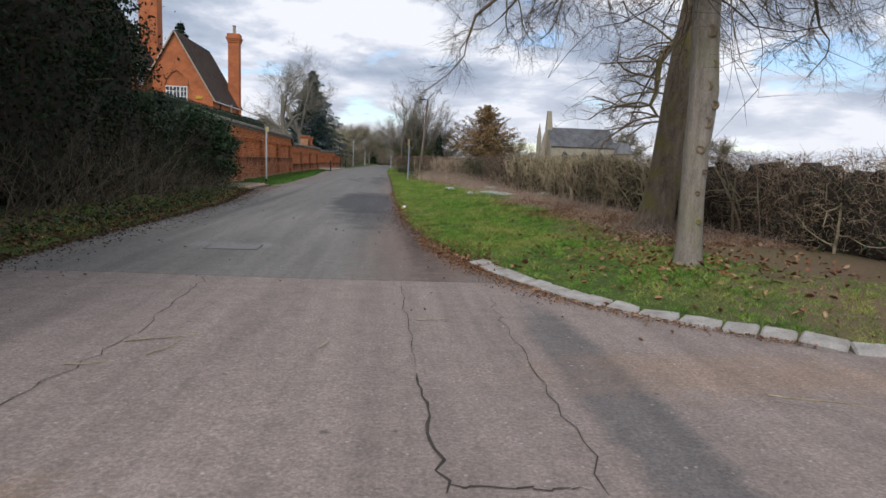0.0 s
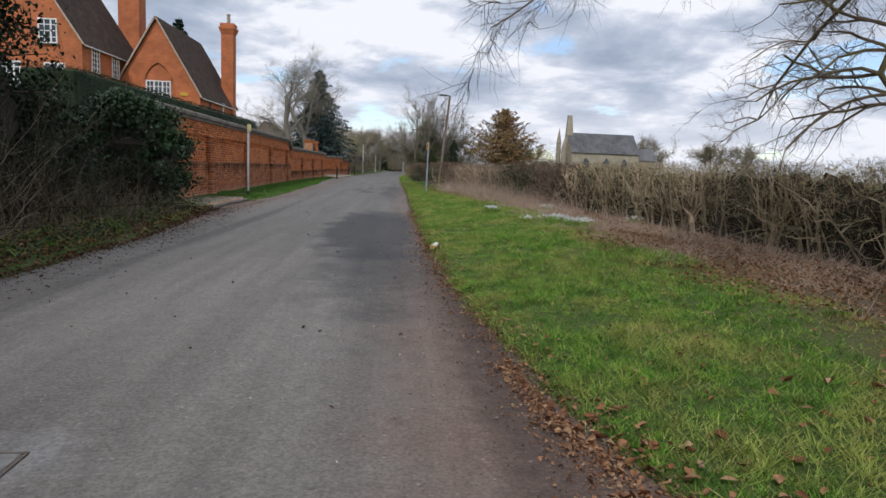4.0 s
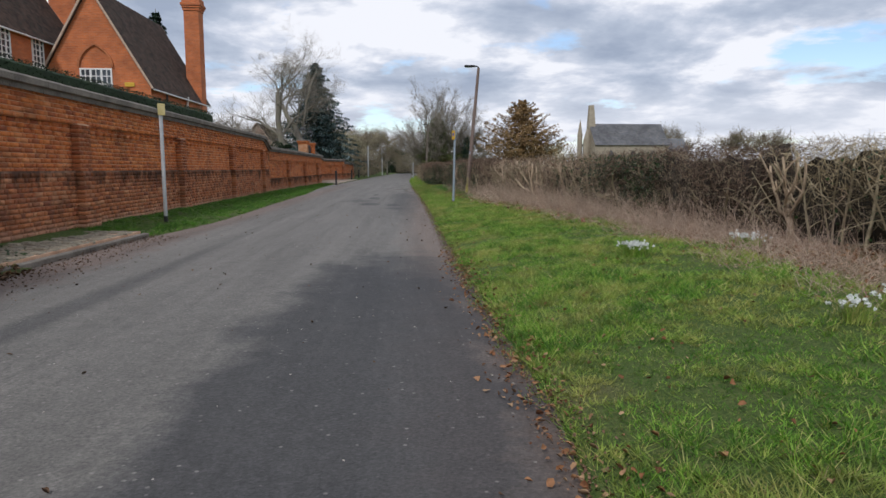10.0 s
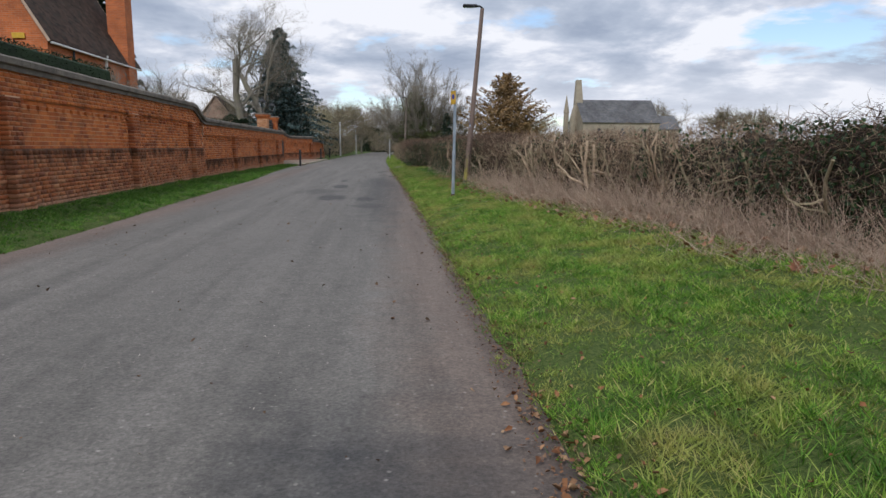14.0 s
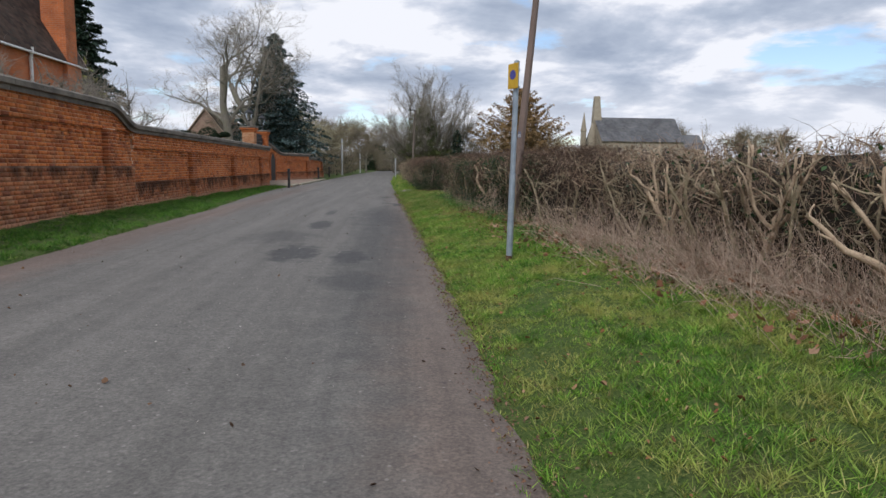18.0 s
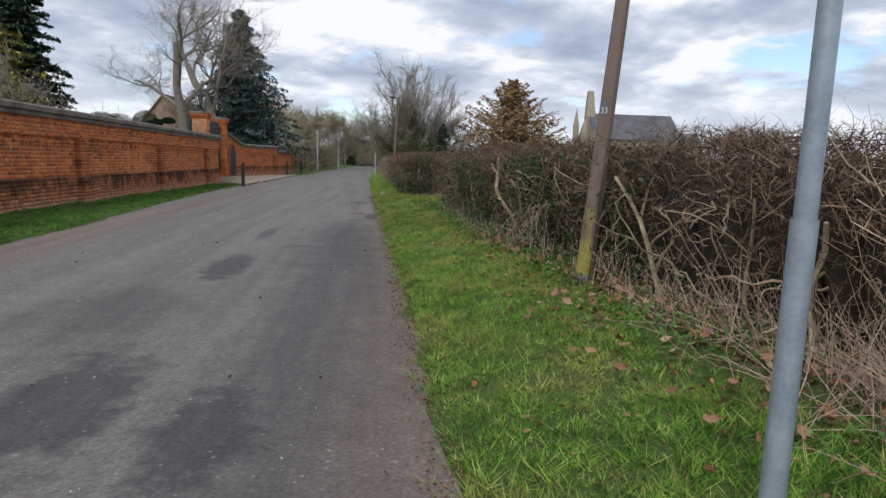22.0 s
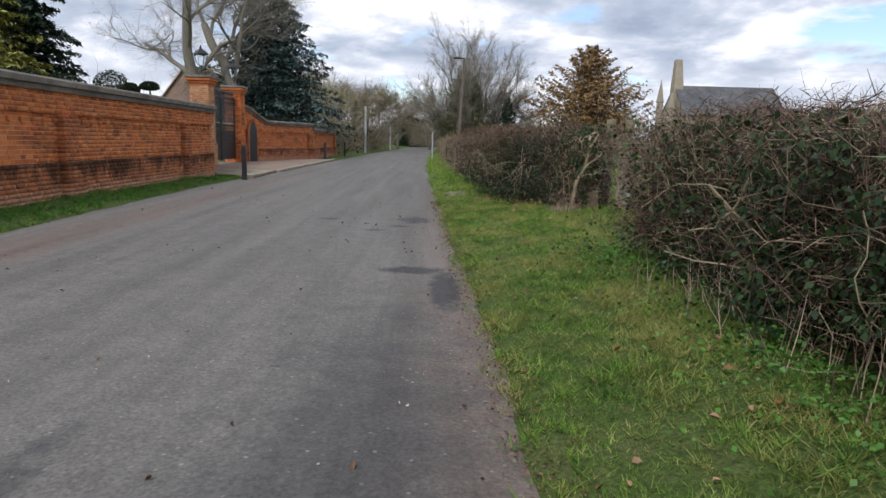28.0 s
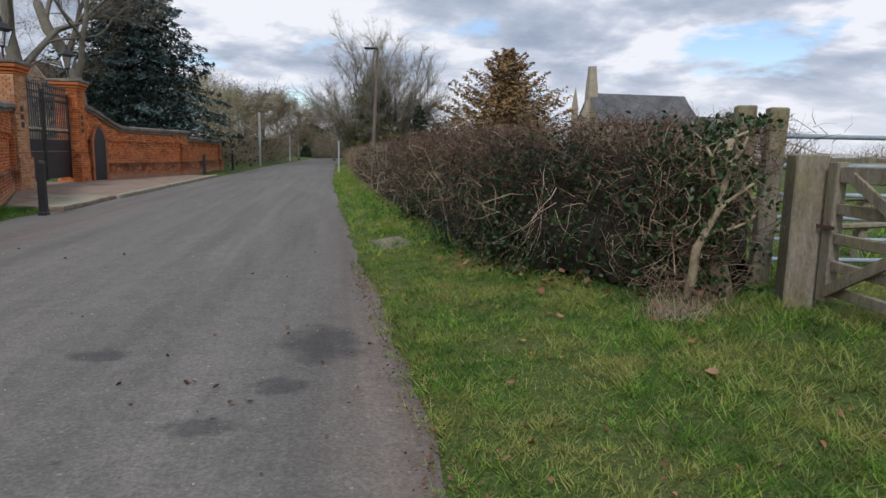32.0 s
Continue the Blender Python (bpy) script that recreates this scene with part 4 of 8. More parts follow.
# ---- brick boundary wall ----
def wall_stretch(name, p0, p1, top_of, plinth_z, panel_z, piers, plinth_mat, label, singles):
    """A panelled brick wall from p0 to p1: local x along it, local y outwards to the lane, z up from the world's zero."""
    dx, dy = p1[0] - p0[0], p1[1] - p0[1]
    length = math.hypot(dx, dy)
    wall = empty(name, p0[0], p0[1], 0, math.degrees(math.atan2(dy, dx)))
    tagged(wall, label, "wall", kind="structure")
    course, bl, gap = 0.0775, 0.222, 0.010
    stained = M_mortar_tall if plinth_z > 1 else M_mortar_low
    core_v, core_f = [], []
    us = np.linspace(0, length, int(length / 0.25) + 2)

    # mortar core, set back behind the brick faces
    for lo, hi, o in ((-0.15, plinth_z, 0.069), (plinth_z, panel_z, -0.006), (panel_z, 99, 0.049)):
        if lo == plinth_z:
            part("plinth_core", (core_v, core_f), stained, wall, "stained lime mortar between the plinth bricks")
            core_v, core_f = [], []
        b0 = len(core_v)
        for u in us:
            h = min(hi, top_of(u) - 0.13)
            core_v += [(u, -o, lo), (u, -o, h), (u, 0.34, h), (u, 0.34, lo)]
        for i in range(len(us) - 1):
            for k in range(4):
                a, b = b0 + i * 4 + k, b0 + i * 4 + (k + 1) % 4
                core_f.append((a, b, b + 4, a + 4))
        core_f += [(b0, b0 + 1, b0 + 2, b0 + 3), (len(core_v) - 4, len(core_v) - 1, len(core_v) - 2, len(core_v) - 3)]
    part("mortar_core", (core_v, core_f), M_mortar, wall, "lime mortar between the bricks")
    for q in piers:
        bm = bmesh.new()
        box(bm, q - 0.30, q + 0.30, -0.199, 0.0, -0.15, plinth_z - 0.005)
        part("pier_foot_core", bm, stained, wall)
        bm = bmesh.new()
        box(bm, q - 0.23, q + 0.23, -0.124, 0.0, plinth_z - 0.005, min(panel_z, top_of(q) - 0.14) - 0.005)
        part("pier_core", bm, M_mortar, wall)
    sets = {"upper": [], "plinth": [], "pier": []}
    lone = []

    def outside(x0, x1, hw):
        bits = [(x0, x1)]
        for q in piers if hw else ():
            kept = []
            for c0, c1 in bits:
                if c1 <= q - hw or c0 >= q + hw:
                    kept.append((c0, c1))
                    continue
                if q - hw - c0 > 0.03:
                    kept.append((c0, q - hw - 0.004))
                if c1 - q - hw > 0.03:
                    kept.append((q + hw + 0.004, c1))
            bits = kept
        return bits

    def lay(x0, x1, o, z, zc, key):
        o += min(max(float(rng.normal()) * 0.002, -0.003), 0.004)
        b = (max(x0, 0), min(x1, length), -o, z, z + course - gap)
        if key == "upper" and singles and singles[0] < x0 < singles[1] and zc < panel_z and len(lone) < 300:
            lone.append(b)
        else:
            sets[key].append(b)

    row = 0
    z = -0.12
    while z < 3.2:
        zc = z + course / 2
        hw = 0.31 if zc < plinth_z else 0.24 if zc < panel_z else 0.0
        base = 0.075 if zc < plinth_z else 0.055 if zc > panel_z else 0.0
        key = "plinth" if zc < plinth_z else "upper"
        u = -0.06 * (row % 2) - 0.11 * ((row // 2) % 2)
        k = 0
        while u < length:
            w = bl if k % 2 == 0 else 0.107
            bits = outside(u, u + w - gap, hw)
            for x0, x1 in bits:
                c = (x0 + x1) / 2
                if 0 < c < length and z + course < top_of(c) - 0.12:
                    dent = panel_z - 2 * course < zc < panel_z - course + 0.01 and k % 2
                    lay(x0, x1, base + (0.045 if dent and base == 0.0 else 0.0), z, zc, key)
            u += w
            k += 1
        for q in piers if hw else ():
            if z + course < top_of(q) - 0.12:
                cuts = (0, 1 / 3, 2 / 3, 1) if row % 2 else (0, 1 / 6, 0.5, 5 / 6, 1)
                for c0, c1 in zip(cuts[:-1], cuts[1:]):
                    lay(q - hw + 2 * hw * c0, q - hw + 2 * hw * c1 - gap, base + 0.13, z, zc, "plinth" if zc < plinth_z else "pier")
        z += course
        row += 1
    for key, mat, nm in (("upper", M_brick, "brickwork"), ("plinth", plinth_mat, "plinth_brickwork"), ("pier", M_pier, "pier_brickwork")):
        if not sets[key]:
            continue
        a = np.array(sets[key])
        n = len(a)
        x0, x1, y, z0, z1 = a.T
        back = np.full(n, 0.02)
        v = np.stack([np.stack(c, 1) for c in ((x0, y, z0), (x1, y, z0), (x1, y, z1), (x0, y, z1), (x0, back, z0), (x1, back, z0), (x1, back, z1), (x0, back, z1))], 1)
        f = np.array([(0, 1, 2, 3), (4, 0, 3, 7), (1, 5, 6, 2), (3, 2, 6, 7), (4, 5, 1, 0)])
        ob = quads(nm, v.reshape(-1, 3), ((np.arange(n) * 8)[:, None, None] + f[None]).reshape(-1, 4), mat, wall)
        tagged(ob, "joined courses of the same brick wall", kind="stuff")
    meshes = {}
    for x0, x1, y, z0, z1 in lone:
        w = round(x1 - x0, 3)
        if w not in meshes:
            me = bpy.data.meshes.new("brick")
            h = course - gap
            me.from_pydata([(0, 0, 0), (w, 0, 0), (w, 0, h), (0, 0, h), (0, 0.05, 0), (w, 0.05, 0), (w, 0.05, h), (0, 0.05, h)], [], [(0, 1, 2, 3), (4, 0, 3, 7), (1, 5, 6, 2), (3, 2, 6, 7), (4, 5, 1, 0)])
            me.materials.append(M_brick_one)
            meshes[w] = me
        ob = new("brick", meshes[w])
        ob.parent = wall
        ob.location = (x0, y, z0)
    # coping stones along the top
    prof = [(-0.12, -0.235), (-0.12, -0.155), (-0.20, -0.14), (-0.205, -0.05), (-0.17, -0.015), (-0.05, 0.0), (0.10, 0.012), (0.26, 0.0), (0.40, -0.03), (0.42, -0.115)]
    n_stone = max(1, round(length / 0.92))
    for i in range(n_stone):
        a, b = length * i / n_stone + 0.004, length * (i + 1) / n_stone - 0.004
        v = []
        sub = 3
        for s in range(sub + 1):
            u = a + (b - a) * s / sub
            v += [(u, py, top_of(u) + pz + float(rng.normal()) * 0.002) for py, pz in prof]
        np_ = len(prof)
        f = [(s * np_ + k, s * np_ + (k + 1) % np_, (s + 1) * np_ + (k + 1) % np_, (s + 1) * np_ + k) for s in range(sub) for k in range(np_)]
        f += [tuple(range(np_))[::-1], tuple(range(sub * np_, (sub + 1) * np_))]
        part("coping_stone", (v, f), M_coping, wall)
    return wall


def tall_top(u):
    y = 22.5 + u * 0.9997
    s = min(max((y - 45.2) / 1.5, 0), 1)
    return 2.70 - 0.42 * (s * s * (3 - 2 * s))


wall_stretch("boundary_wall_tall", (-6.32, 22.5), (-6.87, 46.7), tall_top, 1.22, 2.07, [q - 22.5 for q in (22.8, 28.45, 34.1, 39.75, 45.2)], M_plinth_tall, "tall red brick boundary wall with piers and stone coping", (12.0, 16.4))
wall_stretch("boundary_wall_low", (-6.87, 46.703), (-7.05, 66.3), lambda u: 2.28 + 0.0 * u, 0.78, 1.66, [q - 46.7 for q in (51.75, 57.75, 63.9)], M_plinth_low, "lower red brick boundary wall with piers and stone coping", (8.0, 10.0))


# ---- trees and hedges ----
def limb(start, d, length, r0, r1, steps, wander_=0.18, lift=0.0):
    pts, rad = [Vector(start)], [r0]
    d = Vector(d).normalized()
    for i in range(steps):
        d = (d + Vector(rng.normal(size=3)) * wander_ + Vector((0, 0, lift))).normalized()
        pts.append(pts[-1] + d * length / steps)
        rad.append(r0 + (r1 - r0) * (i + 1) / steps)
    return pts, rad


def bare_tree(name, x, y, height, spread, trunk_r, bark, twig_mat, label, limbs=9, twigs=2600, lean=(0, 0), fork=0.4, twig_r=0.008, droop=0.0, upright=0.9, twig_len=0.9, z0=None, trunk_sides=12, thick_k=0.55):
    base = gz(x, y) - 0.1 if z0 is None else z0
    tree = empty(name, x, y, base)
    tagged(tree, label, "tree")
    tp, tr = limb((0, 0, 0), (lean[0], lean[1], 1), height * 0.72, trunk_r, trunk_r * 0.22, 9, 0.05, 0.05)
    tr[0] *= 1.45
    part("trunk", tube(tp, tr, trunk_sides), bark, tree)
    smooth(tree.children[-1])
    thick, ends = [], []
    for i in range(limbs):
        t = fork + (0.98 - fork) * (i + rng.random()) / limbs
        k = min(int(t * 9), 8)
        p = tp[k].lerp(tp[k + 1], t * 9 - k)
        a = i * 2.4 + rng.random()
        d = Vector((math.cos(a) * spread, math.sin(a) * spread, upright * height * 0.5))
        ln = (height - p.z) * (0.75 + 0.25 * rng.random()) * (0.6 + 0.7 * spread / height)
        lp, lr = limb(p, d, ln, max(tr[k] * thick_k, trunk_r * 0.15), 0.02, 6, 0.16, 0.04 - droop)
        thick.append(tube(lp, lr, 6, False))
        for j in range(5):
            s = 1 + rng.integers(0, 5)
            q = lp[s]
            dd = (lp[s] - lp[s - 1]).normalized() + Vector(rng.normal(size=3)) * 0.7
            bp, br = limb(q, dd, ln * (0.3 + 0.3 * rng.random()), lr[s] * 0.6, 0.012, 4, 0.22, 0.03 - droop)
            thick.append(tube(bp, br, 4, False))
            ends.append(np.array([tuple(v) for v in bp]))
        ends.append(np.array([tuple(v) for v in lp[2:]]))
    part("limb", join(*thick), bark, tree)
    smooth(tree.children[-1])
    pick = rng.integers(0, len(ends), twigs)
    P, D = [], []
    for e in pick:
        seg = ends[e]
        k = rng.integers(0, len(seg) - 1)
        t = rng.random()
        P.append(seg[k] * (1 - t) + seg[k + 1] * t)
        D.append((seg[k + 1] - seg[k]) / max(np.linalg.norm(seg[k + 1] - seg[k]), 1e-6))
    P, D = np.array(P), np.array(D) + rng.normal(size=(twigs, 3)) * 0.65 + np.array([0, 0, 0.15 - droop * 3])
    L = twig_len * rng.uniform(0.4, 1.3, twigs)
    a = vtwigs(P, D, L, twig_r, 3, 0.28, droop)
    tip = a[0].reshape(twigs, 4, 3, 3)[:, 2, 0]
    b = vtwigs(tip, D + rng.normal(size=(twigs, 3)) * 0.8, L * 0.6, twig_r * 0.7, 2, 0.35, droop)
    quads("twig_growth", *stack(a, b), twig_mat, tree)
    return tree


def branching(start, d, length, r0, level, out, tips, lift=0.05, spread=0.75, wander_=0.13, kids=5, shrink=0.6, first=2):
    """A limb and its smaller branches: tubes go to out, points that carry twigs to tips."""
    pts, rad = limb(start, d, length, r0, r0 * (0.5 if level else 0.25), 6, wander_, lift)
    out.append(tube(pts, rad, 8 if r0 > 0.15 else 5 if level else 4, False))
    if level <= 1:
        tips.append(np.array([tuple(q) for q in pts[1:]]))
    for k in range(kids if level else 0):
        s_ = first + (k * (7 - first)) // kids if k < kids - 1 else 6
        along = (pts[s_] - pts[s_ - 1]).normalized()
        side = along.cross(Vector(rng.normal(size=3))).normalized()
        branching(pts[s_], along + side * spread * rng.uniform(0.5, 1.25), length * shrink * rng.uniform(0.75, 1.2), rad[s_] * 0.52, level - 1, out, tips, lift, spread, wander_ * 1.15, kids, shrink)


def spray(tips, n, length, radius, droop=0.0, up=0.15, seg=3):
    """Fine twigs along the outer branches, each with a side twig."""
    seg_a = np.concatenate([t[:-1] for t in tips])
    seg_b = np.concatenate([t[1:] for t in tips])
    i = rng.integers(0, len(seg_a), n)
    u = rng.random((n, 1))
    d = unit(seg_b[i] - seg_a[i]) + rng.normal(size=(n, 3)) * 0.6 + np.array([0, 0, up])
    ln = length * rng.uniform(0.4, 1.3, n)
    a = vtwigs(seg_a[i] * (1 - u) + seg_b[i] * u, d, ln, radius, seg, 0.3, droop)
    mid = a[0].reshape(n, seg + 1, 3, 3)[:, 1, 0]
    b = vtwigs(mid, d + rng.normal(size=(n, 3)) * 0.8, ln * 0.6, radius * 0.7, 2, 0.35, droop)
    return stack(a, b)


def fan_tree(name, x, y, label, stems, twigs, twig_len, twig_r, bark, twig_mat, levels=3, lift=0.05, spread=0.7, kids=5, shrink=0.6, up=0.2, wander_=0.13, first=2):
    """A bare tree of one or more stems; each stem is (start, direction, length, radius)."""
    tree = empty(name, x, y, gz(x, y) - 0.1)
    tagged(tree, label, "tree")
    tips = []
    for st, d, ln, r in stems:
        out = []
        branching(Vector(st), Vector(d), ln, r, levels, out, tips, lift, spread, wander_, kids, shrink, first)
        smooth(part("trunk", out[0], bark, tree))
        smooth(part("limb", join(*out[1:]), bark, tree))
    tagged(quads("twig_growth", *spray(tips, twigs, twig_len, twig_r, 0.0, up), twig_mat, tree), kind="stuff")
    return tree


def leafy(name, x, y, height, radius, leaf_mat, label, n=9000, size=0.12, shape="dome", trunk=0.15, category="tree", z0=None, aspect=0.55, squash=1.0, bark=None, core=False):
    """A tree or shrub with a crown of many small leaves in uneven clumps."""
    base = gz(x, y) - 0.05 if z0 is None else z0
    tree = empty(name, x, y, base)
    tagged(tree, label, category)
    tp, tr = limb((0, 0, 0), (0, 0, 1), height * 0.85, trunk, trunk * 0.2, 6, 0.04)
    part("trunk", tube(tp, tr, 8), bark or M_bark, tree)
    clumps = max(40, n // (45 if shape == "flame" else 90))
    c = []
    for i in range(clumps):
        t = rng.random() ** (1.25 if shape == "cone" else 1.0)
        if shape == "cone":
            z = height * (0.06 + 0.92 * t)
            rad = radius * (1 - 0.97 * t) * (0.72 + 0.38 * rng.random())
        elif shape == "flame":
            z = height * (0.1 + 0.9 * t)
            rad = radius * (1 - t) ** 0.7 * min(1.0, (t + 0.25) / 0.45) * (0.35 + 1.0 * rng.random() ** 1.3)
        else:
            z = height * (0.06 + 0.9 * t)
            rad = radius * math.sqrt(max(1 - ((t - 0.38) / 0.64) ** 2, 0.02)) * (0.6 + 0.45 * rng.random())
        a = rng.random() * 6.283
        rr = rad * (rng.random() ** 0.35)
        c.append((math.cos(a) * rr, math.sin(a) * rr * squash, z, a))
    c = np.array(c)
    idx = rng.integers(0, clumps, n)
    cs = 0.16 * radius if shape == "cone" else (0.075 if shape == "flame" else 0.10 if core else 0.17) * radius
    spread = np.stack([np.ones(n), np.ones(n), np.full(n, 0.45 if shape == "cone" else 0.75)], 1)
    p = c[idx, :3] + rng.normal(size=(n, 3)) * cs * spread
    if shape == "cone":
        out = np.stack([np.cos(c[idx, 3]), np.sin(c[idx, 3]), np.full(n, -0.25)], 1)
        p += out * rng.random((n, 1)) * 0.22 * radius * (1 - p[:, 2:3] / height)
    p[:, 2] = np.maximum(p[:, 2], 0.03)
    quads("crown", *vleaves(p, size * rng.uniform(0.6, 1.4, n), aspect), leaf_mat, tree)
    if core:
        # dark inner sheet, its colour standing in for shade within the leaves
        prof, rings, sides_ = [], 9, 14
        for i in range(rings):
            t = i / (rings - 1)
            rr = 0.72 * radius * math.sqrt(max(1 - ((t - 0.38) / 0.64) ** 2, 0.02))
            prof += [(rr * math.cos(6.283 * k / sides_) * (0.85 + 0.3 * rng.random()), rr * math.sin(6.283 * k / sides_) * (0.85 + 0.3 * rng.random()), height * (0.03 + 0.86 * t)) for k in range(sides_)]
        part("inner_growth", (prof, [(i * sides_ + k, i * sides_ + (k + 1) % sides_, (i + 1) * sides_ + (k + 1) % sides_, (i + 1) * sides_ + k) for i in range(rings - 1) for k in range(sides_)]), M_shade_core, tree, "dark sheet painted as the shade inside the leaves")
    br = vtwigs(np.stack([np.zeros(clumps), np.zeros(clumps), c[:, 2] * 0.9], 1), c[:, :3] - np.stack([np.zeros(clumps), np.zeros(clumps), c[:, 2] * 0.9], 1), np.linalg.norm(c[:, :2], axis=1), trunk * 0.22, 2, 0.1)
    quads("branch_growth", *br, bark or M_bark, tree)
    return tree


def conifer(name, x, y, height, radius, mat, label, tiers=26, size=0.3, n_per=34, bare=0.03, z0=None, rise=0.22, droop=0.16):
    """A conifer: whorls of boughs that droop at their ends, each fringed with sprays."""
    base = gz(x, y) - 0.05 if z0 is None else z0
    tree = empty(name, x, y, base)
    tagged(tree, label, "tree")
    part("trunk", tube([(0, 0, 0), (0, 0, height * 0.5), (0.05, 0, height)], [0.24, 0.15, 0.02], 8), M_bark, tree)
    P, N, B, D, L = [], [], [], [], []
    for i in range(tiers):
        t = bare + (0.985 - bare) * (i / tiers) ** 0.9
        z = height * t
        r = radius * (1 - t) ** 0.85 + 0.12
        m = max(4, int(13 * (1 - t) + 4))
        for k in range(m):
            a = 6.283 * (k + rng.random() * 0.8) / m + i
            ln = r * rng.uniform(0.45, 1.2)
            d = np.array([math.cos(a), math.sin(a), rise - 0.25 * (1 - t)])
            B.append((0, 0, z))
            D.append(d)
            L.append(ln)
            c = max(5, int(n_per * (0.35 + ln / radius)))
            u = rng.random(c) ** 0.6
            q = np.array((0, 0, z)) + d * (u * ln)[:, None]
            w = 0.20 * ln * (1.15 - u) + 0.10
            side = np.array([-math.sin(a), math.cos(a), 0])
            q = q + side * (rng.normal(size=c) * w)[:, None]
            q[:, 2] += rng.normal(size=c) * 0.07 - droop * u * u * ln
            P.append(q)
            N.append(np.tile(np.array([d[0] * 0.35, d[1] * 0.35, 0.9]), (c, 1)) + rng.normal(size=(c, 3)) * 0.5)
    P, N = np.concatenate(P), np.concatenate(N)
    quads("needle_growth", *vleaves(P, size * rng.uniform(0.55, 1.3, len(P)), 0.34, N, 0.3), mat, tree)
    tagged(quads("bough_growth", *vtwigs(np.array(B, float), np.array(D), np.array(L) * 0.9, 0.03, 2, 0.08), M_bark, tree), kind="stuff")
    return tree


HEDGE_R = ((-3, 7.6), (5, 6.7), (9, 6.1), (16, 5.7), (22, 5.3), (27, 4.4), (30, 3.9), (34, 3.45), (38, 2.9), (44, 2.35), (48, 2.2), (53, 2.2))


def hedge(name, line, y0, y1, top, label, per_m=520, ivy=0.15, depth=0.42, stems=2.2, mat=None, leaf=None, core=1.0, capped=False, upright=0.25, low=0.8):
    """A laid and clipped hedge along a line of (y, x): stems, twigs and ivy, heights from the world's zero."""
    h = empty(name, float(np.interp(y0, [a for a, _ in line], [b for _, b in line])), y0, gz(3, y0))
    inv = np.array(h.matrix_basis.inverted())

    def loc(v):
        return v + inv[:3, 3]

    tagged(h, label, "hedge")
    ys_, xs_ = [a for a, _ in line], [b for _, b in line]
    n = int((y1 - y0) * per_m)
    y = rng.uniform(y0, y1, n)
    cx = np.interp(y, ys_, xs_)
    g = ground_z(cx, y)
    lump = 0.10 * np.sin(y * 1.9) + 0.07 * np.sin(y * 4.7 + 1) + 0.05 * np.sin(y * 11.3)
    tz = rng.random(n) ** low
    z = g + 0.08 + tz * (top + lump * 0.7 - g - 0.08)
    off = rng.normal(size=n) * depth * (0.62 + 0.25 * tz) + lump * 0.8
    P = np.stack([cx + off, y, z], 1)
    D = np.stack([np.sign(off) * 0.35 + rng.normal(size=n) * 0.55, rng.normal(size=n) * 0.75, rng.normal(size=n) * 0.45 + upright], 1)
    L = rng.uniform(0.12, 0.5, n) * (1.05 - 0.35 * tz)
    tw = vtwigs(P, D, L, rng.uniform(0.0018, 0.0055, n), 2, 0.85)
    # the clipped top: short cut ends, none far above the line
    v = tw[0]
    lim = top + 0.10 + 0.05 * np.sin(v[:, 1] * 7.0)
    high = v.reshape(n, 9, 3)[:, :, 2].max(1) > lim.reshape(n, 9).mean(1) + rng.random(n) * 0.08
    v = v.reshape(n, 9, 3)
    v[high] -= np.stack([0 * L, 0 * L, L * 0.8], 1)[high][:, None, :]
    v = v.reshape(-1, 3)
    v[:, 2] = np.minimum(v[:, 2], lim + (v[:, 2] - lim) * 0.3)
    v[:, 2] = np.maximum(v[:, 2], ground_z(v[:, 0], v[:, 1]) - 0.02)
    quads("twig_growth", loc(v), tw[1], mat or M_twig, h)
    # dark sheet painted as the hedge's inner shade, ragged, well inside the twigs
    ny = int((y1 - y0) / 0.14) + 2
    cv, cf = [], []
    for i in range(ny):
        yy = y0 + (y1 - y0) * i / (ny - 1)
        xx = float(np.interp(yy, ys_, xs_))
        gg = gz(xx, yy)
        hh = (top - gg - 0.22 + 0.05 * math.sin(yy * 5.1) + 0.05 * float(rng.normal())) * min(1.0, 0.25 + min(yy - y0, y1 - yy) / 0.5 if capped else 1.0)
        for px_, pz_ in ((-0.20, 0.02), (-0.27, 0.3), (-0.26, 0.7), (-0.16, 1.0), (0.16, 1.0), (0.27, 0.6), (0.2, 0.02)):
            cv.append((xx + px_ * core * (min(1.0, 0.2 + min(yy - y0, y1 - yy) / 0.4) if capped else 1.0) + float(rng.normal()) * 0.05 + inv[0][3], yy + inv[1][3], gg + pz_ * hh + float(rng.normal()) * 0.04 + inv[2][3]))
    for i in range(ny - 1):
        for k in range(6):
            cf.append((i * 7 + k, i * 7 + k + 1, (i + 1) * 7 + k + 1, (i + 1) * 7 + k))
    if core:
        part("inner_growth", (cv, cf), M_shade_core, h, "dark sheet painted as the shade inside the hedge")
    # longer pale twigs on the outer faces
    k = int(n * (0.07 if low > 0.6 else 0.03))
    y = rng.uniform(y0, y1, k)
    cx = np.interp(y, ys_, xs_)
    g = ground_z(cx, y)
    z = g + 0.1 + rng.random(k) * (top - g - 0.25)
    P = np.stack([cx - rng.uniform(0.2, 0.5, k), y, z], 1)
    D = np.stack([rng.normal(size=k) * 0.3 - 0.15, rng.normal(size=k) * 0.9, rng.normal(size=k) * 0.5 + 0.2], 1)
    cv2, cf2 = vtwigs(P, D, rng.uniform(0.15, 0.5, k), rng.uniform(0.0022, 0.006, k), 5, 0.75)
    over = cv2.reshape(k, 18, 3)[:, :, 2].max(1) > top + 0.03
    cv2 = cv2.reshape(k, 18, 3)
    cv2[over] -= np.array([0, 0, 0.35])
